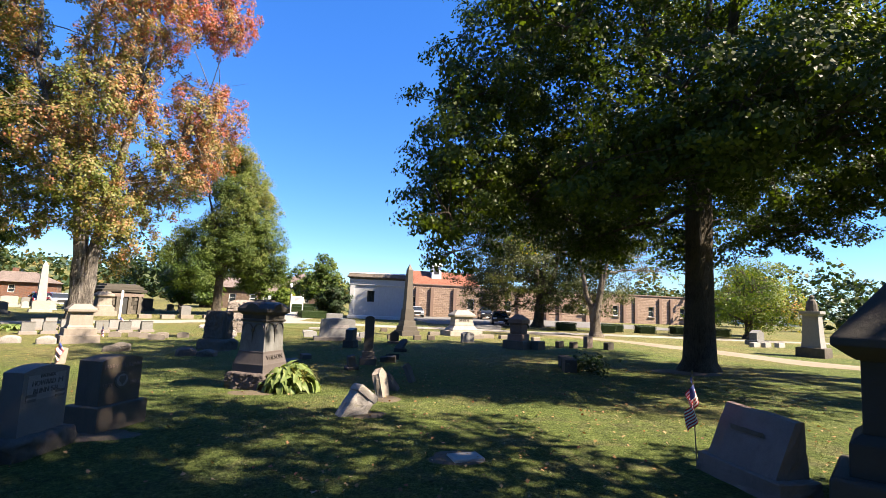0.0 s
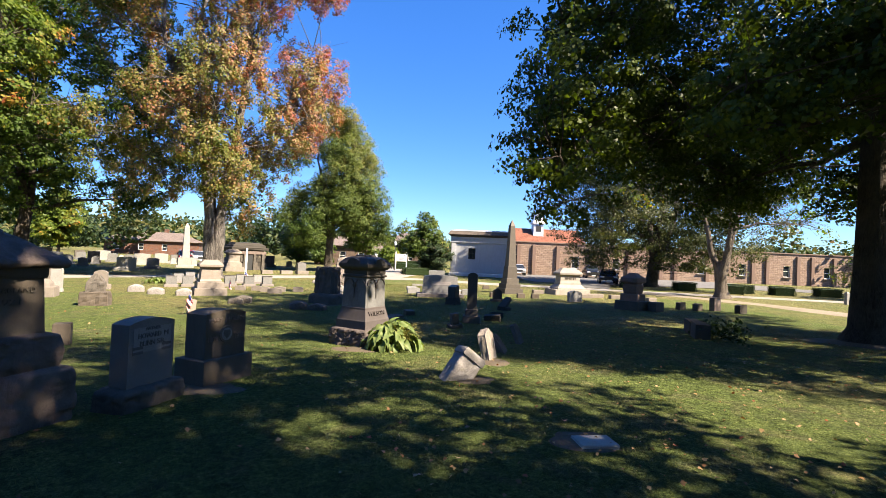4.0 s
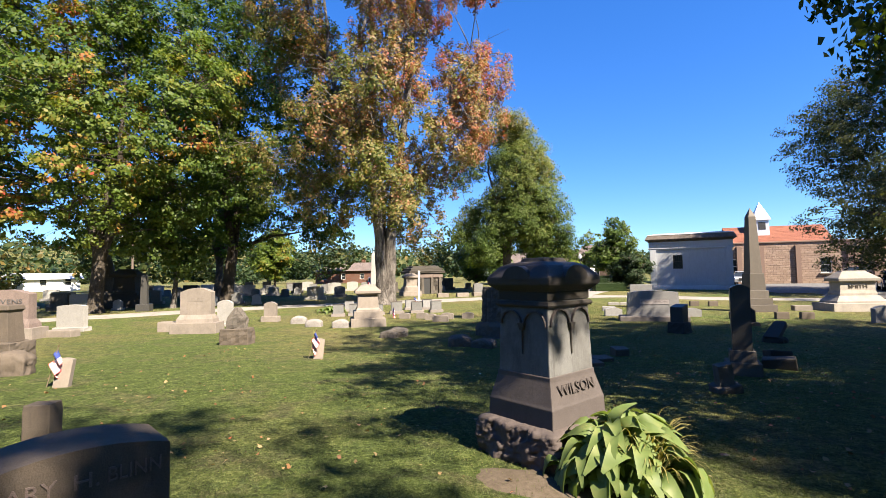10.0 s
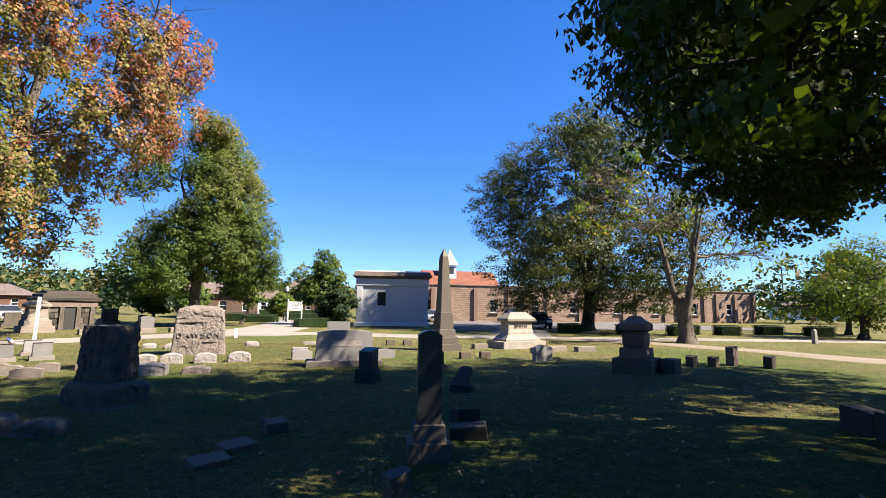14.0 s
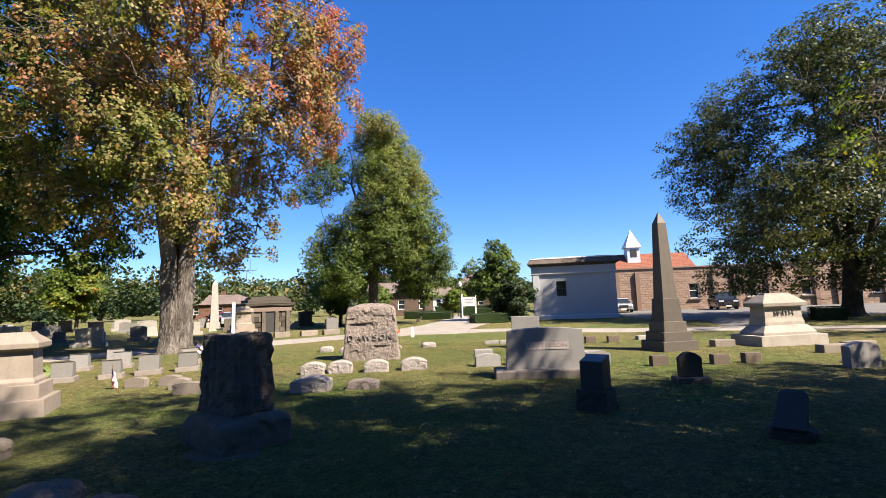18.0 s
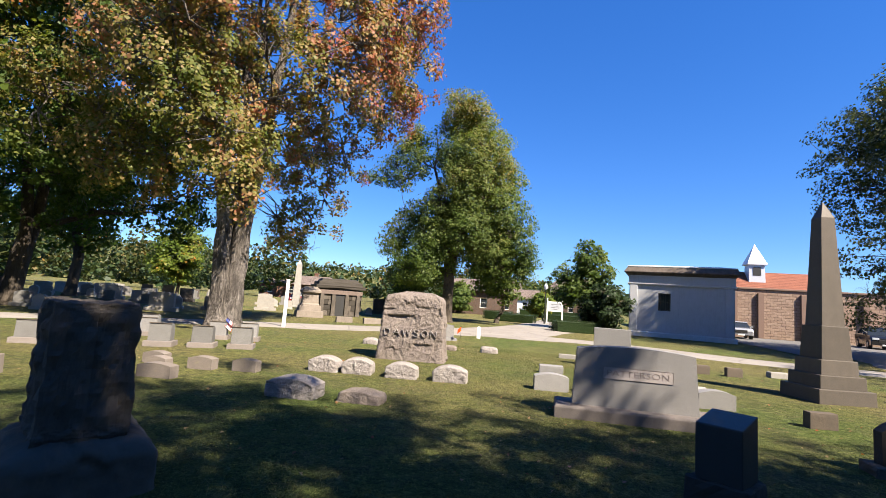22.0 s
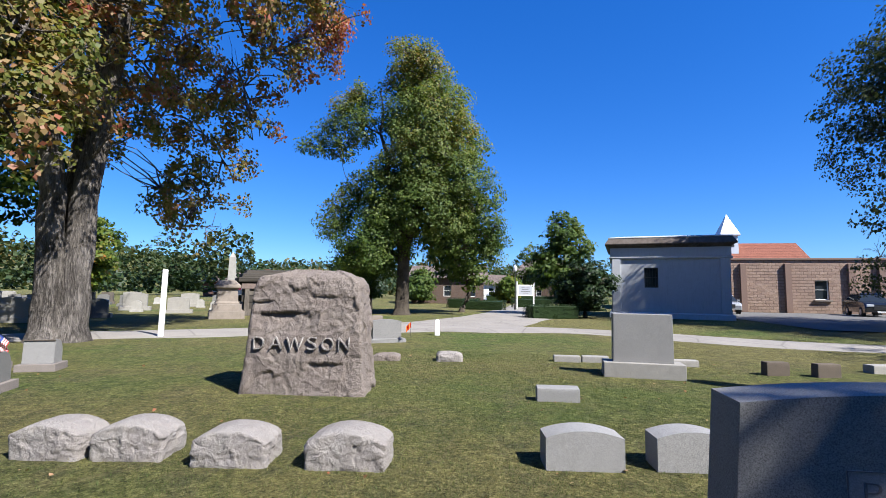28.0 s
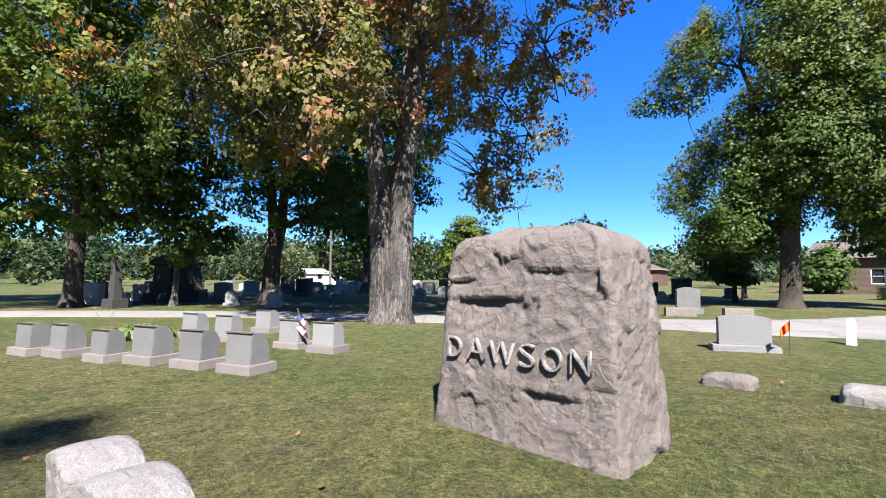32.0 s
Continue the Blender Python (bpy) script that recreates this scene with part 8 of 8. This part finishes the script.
part("die", T(0.42, 0.16, 0.1, 0.5, 0.12, shoulder=0.0), BLACK_STONE, m)
slab(6.6, 30.6, 12, 0.55, 0.25, 0.16, PALE_GRANITE, "low pale block marker behind obelisk", "low block markers")
for i, (x, y, w, h, mt) in enumerate(((12.8, 20.0, 0.46, 0.36, BROWN_STONE), (13.5, 19.8, 0.46, 0.34, BROWN_STONE), (14.5, 20.0, 0.6, 0.66, PINK_STONE), (15.2, 19.2, 0.7, 0.4, BLACK_STONE))):
    headstone(x, y, 30, w, 0.24, h, 0.04, mt, "small brown headstone near the gravel track", group="stones by the gravel track", name="small_headstone")
m = headstone(31.8, 24.8, 20, 1.3, 0.5, 1.05, 0.2, BLUE_GRANITE, "blue-grey headstone with gabled top past the track", (1.9, 0.9), None, 0.3, cap="gable")
for x in (29.0, 30.0, 31.2):
    slab(x, 22.6, 15, 0.8, 0.3, 0.3, PALE_GRANITE, "low pale block marker past the track", "low block markers")
m = thing("family_monument", 26.3, 16.8, 20, "grey pedestal monument with a small figure on top", "monument")
part("base", B([(-0.1, 1.3, 1.3), (0.5, 1.28, 1.28)], 0.02), SOOTY_STONE, m)
part("die", B([(0.49, 0.9, 0.9), (1.0, 0.8, 0.8), (2.2, 0.7, 0.7), (2.3, 0.95, 0.95), (2.45, 0.95, 0.95)], 0.02), GREY_GRANITE, m)
bm = bmesh.new()
lathe(bm, [(0.3, 2.44), (0.26, 2.8), (0.2, 3.0), (0.12, 3.1), (0.13, 3.22), (0.05, 3.32)], 12)
part("finial", bm, SOOTY_STONE, m)
bm = bmesh.new()
loft(bm, [(-0.1, 0.22, 0.22), (0.75, 0.2, 0.2), (0.85, 0.1, 0.1)], 0.01)
ps = solid("lane_post", bm, PALE_GRANITE, "short granite post by the lane", "post")
ps.matrix_basis = pose(29.0, 27.8, ground_z(0, 30))

# stones of the sunlit lawn on the other side
def serp(x, y, turn, w, h, mat, label, text=None, text_w=0.7):
    m = thing("family_headstone", x, y, turn, label, "gravestone")
    part("base", B([(-0.1, w + 0.5, 0.8), (0.34, w + 0.46, 0.76)], 0.015), TAN_STONE, m)
    part("plinth", B([(0.33, w + 0.2, 0.6), (0.46, w + 0.16, 0.56), (0.6, w + 0.02, 0.42)], 0.012), mat, m)
    bm = bmesh.new()
    tablet(bm, w, 0.36, 0.59, h - 0.59, 0.14, bev=0.015)
    die = part("die", bm, mat, m)
    if text:
        letters(text, 0.2, 0.008, CARVED, die, 0, -0.186, 0.59 + (h - 0.59) * 0.6, width=text_w)
    else:
        for k in range(5):
            bars([text_w / 7], 0.13, mat, die, (k - 2) * text_w / 5, -0.184, 0.59 + (h - 0.59) * 0.5, 0.1)
    return m


serp(-13.35, 16.4, 22, 1.0, 1.5, TAN_STONE, "tan granite family stone with arched top on plinth", None, 0.5)
serp(-17.8, 13.5, 25, 1.35, 1.52, PINK_STONE, "pinkish granite family stone with arched top", "STEVENS", 1.0)
m = thing("pedestal_stone", -12.3, 10.2, 20, "grey-brown pedestal stone on a rough base", "gravestone")
part("base", B([(-0.1, 0.8, 0.7), (0.38, 0.78, 0.68)], 0, 0.05, 6, 5, 7), BROWN_STONE, m)
part("die", B([(0.37, 0.5, 0.45), (1.0, 0.42, 0.37), (1.05, 0.5, 0.45), (1.14, 0.46, 0.4)], 0.012), BROWN_STONE, m)
m = thing("headstone", -9.75, 14.1, 20, "rough grey-brown obelisk-like stone, broken top", "gravestone")
part("base", B([(-0.1, 0.78, 0.6), (0.42, 0.72, 0.56)], 0, 0.06, 6, 5, 11), BROWN_STONE, m)
part("die", B([(0.4, 0.5, 0.36), (0.7, 0.46, 0.32), (0.98, 0.12, 0.16)], 0, 0.05, 4, 6, 12), SOOTY_STONE, m)
headstone(-18.5, 15.9, 15, 1.0, 0.22, 0.95, 0.05, PALE_GRANITE, "pale granite headstone on low base", (1.2, 0.4), None, 0.14)
slab(-16.8, 14.4, 15, 0.9, 0.4, 0.22, TAN_STONE, "low tan marker by the pinkish stone", "low block markers")
slab(-14.6, 16.4, 20, 0.62, 0.3, 0.34, TAN_STONE, "low tan marker beside arched stone", "low block markers")
headstone(-13.9, 18.3, 15, 0.56, 0.16, 0.98, 0.1, PALE_GRANITE, "narrow pale upright headstone", (0.6, 0.3), None, 0.1)
headstone(-13.3, 20.2, 20, 0.5, 0.2, 0.8, 0.1, TAN_STONE, "narrow tan headstone with arched top", (0.72, 0.4), None, 0.2)
for i, (x, y) in enumerate(((-10.1, 18.4), (-9.0, 18.35), (-11.4, 19.4))):
    rock_marker(x, y, 20, 0.62, 0.4, 0.3, 60 + i, ROCK_PALE, "low pale rounded marker on sunlit lawn", "low pale markers", cuts=6, amp=0.03)
rock_marker(-6.3, 16.4, 10, 0.55, 0.35, 0.2, 66, SOOTY_STONE, "low dark marker at the shade's edge", "low boulders", cuts=6)
slab(-5.68, 6.68, 25, 0.24, 0.2, 0.34, BROWN_STONE, "small dark square stone post on lawn", name="small_headstone")
rock_marker(-9.95, 8.95, 30, 0.6, 0.4, 0.42, 70, BROWN_STONE, "broken brown stone leaning on lawn", cuts=8, amp=0.09)
slab(-10.9, 8.3, 20, 0.6, 0.4, 0.66, PINK_STONE, "pinkish square stone on a base", name="small_headstone")
for x, y, t, lean in ((-8.1, 8.5, 210, (4, -14)), (-6.05, 12.15, 215, (4, -16))):
    headstone(x, y, 30, 0.2, 0.1, 0.42, 0.02, TAN_STONE, "small tan veteran's marker stone", group="small markers with flags", name="small_headstone", tilt=(-6, 6))
    small_flag(x - 0.17, y - 0.1, 186, 0.6, lean, 0.32, 0.23, 110)

# graves beyond the lane, in the shade of the dark maples
kinds = [
    lambda x, y, t: headstone(x, y, t, 0.8, 0.25, 0.85, 0.1, BLUE_GRANITE, "grey headstone in shade beyond the lane", (1.1, 0.45), None, 0.2, "graves beyond the lane", rough_base=0),
    lambda x, y, t: headstone(x, y, t, 1.2, 0.3, 1.0, 0.06, PALE_GRANITE, "wide pale headstone beyond the lane", (1.6, 0.5), None, 0.22, "graves beyond the lane", rough_base=0),
    lambda x, y, t: headstone(x, y, t, 0.55, 0.2, 0.7, 0.16, WHITE_STONE, "white rounded headstone beyond the lane", (0.7, 0.35), None, 0.14, "graves beyond the lane", rough_base=0),
    lambda x, y, t: headstone(x, y, t, 1.0, 0.4, 1.15, 0.0, SOOTY_STONE, "dark square headstone beyond the lane", (1.3, 0.6), None, 0.28, "graves beyond the lane", rough_base=0),
]
made = [None] * 4
rk = random.Random(21)
spots = []
for i in range(150):
    a = rk.uniform(0, 1)
    x, y = rk.uniform(-48, -13), rk.uniform(22, 58)
    # keep clear of the lane and of the near lawn
    edge = 33.5 + 0.95 * (x + 12.5) + 4.6
    if y < edge or any((x - p) ** 2 + (y - q) ** 2 < 2.6 for p, q in spots) or (x > -20 and y > 34 and y < 46):
        continue
    spots.append((x, y))
for i, (x, y) in enumerate(spots):
    k = rk.choice((0, 1, 1, 2, 2, 3))
    t = 33 + rk.uniform(-6, 6)
    if made[k] is None:
        made[k] = kinds[k](x, y, t)
    else:
        s = rk.uniform(0.8, 1.15)
        copy_thing(made[k], pose(x, y, ground_z(x, y), 0, 0, t) @ Matrix.Diagonal((s, s, s, 1)))
stepped(-29.5, 27.0, 30, 1.7, BLACK_STONE, "large dark monument among far graves")
m = thing("family_monument", -33.0, 28.4, 30, "tall dark monument with a rounded finial", "monument")
m.matrix_basis = m.matrix_basis @ Matrix.Diagonal((1.2, 1.2, 1.2, 1))
part("base", B([(-0.1, 1.3, 1.3), (0.5, 1.28, 1.28)], 0.02), SOOTY_STONE, m)
part("die", B([(0.49, 0.95, 0.95), (1.6, 0.8, 0.8), (1.7, 1.0, 1.0), (1.85, 1.0, 1.0)], 0.02), BROWN_STONE, m)
bm = bmesh.new()
lathe(bm, [(0.3, 1.84), (0.34, 2.1), (0.24, 2.5), (0.12, 2.7), (0.13, 2.85), (0.04, 2.95)], 12)
part("finial", bm, BROWN_STONE, m)
for i, (x, y, w) in enumerate(((-10.2, 39.6, 1.0), (-11.6, 38.9, 0.9), (-9.0, 40.2, 1.0), (-7.6, 41.4, 0.9))):
    slab(x, y, 38, w, 0.35, 0.3, TAN_STONE, "low pale stone kerb block beyond the lane", "kerb blocks beyond the lane")
headstone(-9.4, 41.6, 38, 0.8, 0.3, 1.0, 0.1, BLUE_GRANITE, "grey headstone beyond the lane", (1.0, 0.5), None, 0.2)


# ---- fallen leaves on the grass ----
def fallen(n=11000):
    rng = np.random.default_rng(77)
    y = rng.uniform(-4, 31, n)
    dens = np.clip(1.25 - y / 22, 0.12, 1)
    keep = rng.uniform(0, 1, n) < dens
    y = y[keep]
    x = rng.uniform(-9, 11, len(y))
    near = (x > -0.5) | (rng.uniform(0, 1, len(y)) < 0.35)
    x, y = x[near], y[near]
    z = np.array([ground_z(a, b) + 0.03 * noise.noise(Vector((a * 0.35, b * 0.35, 0))) for a, b in zip(x, y)]) + rng.uniform(0.025, 0.05, len(y))
    c = np.stack([x, y, z], 1)
    return leaf_cloud(c, rng.uniform(0.018, 0.058, len(y)) , rng, LEAF_SHAPE, 1.6)


tagged(new("fallen_leaves", raw_mesh("fallen_leaves", *fallen(), LEAF_FALLEN)), "brown and orange fallen leaves on the lawn", "leaves", kind="stuff")
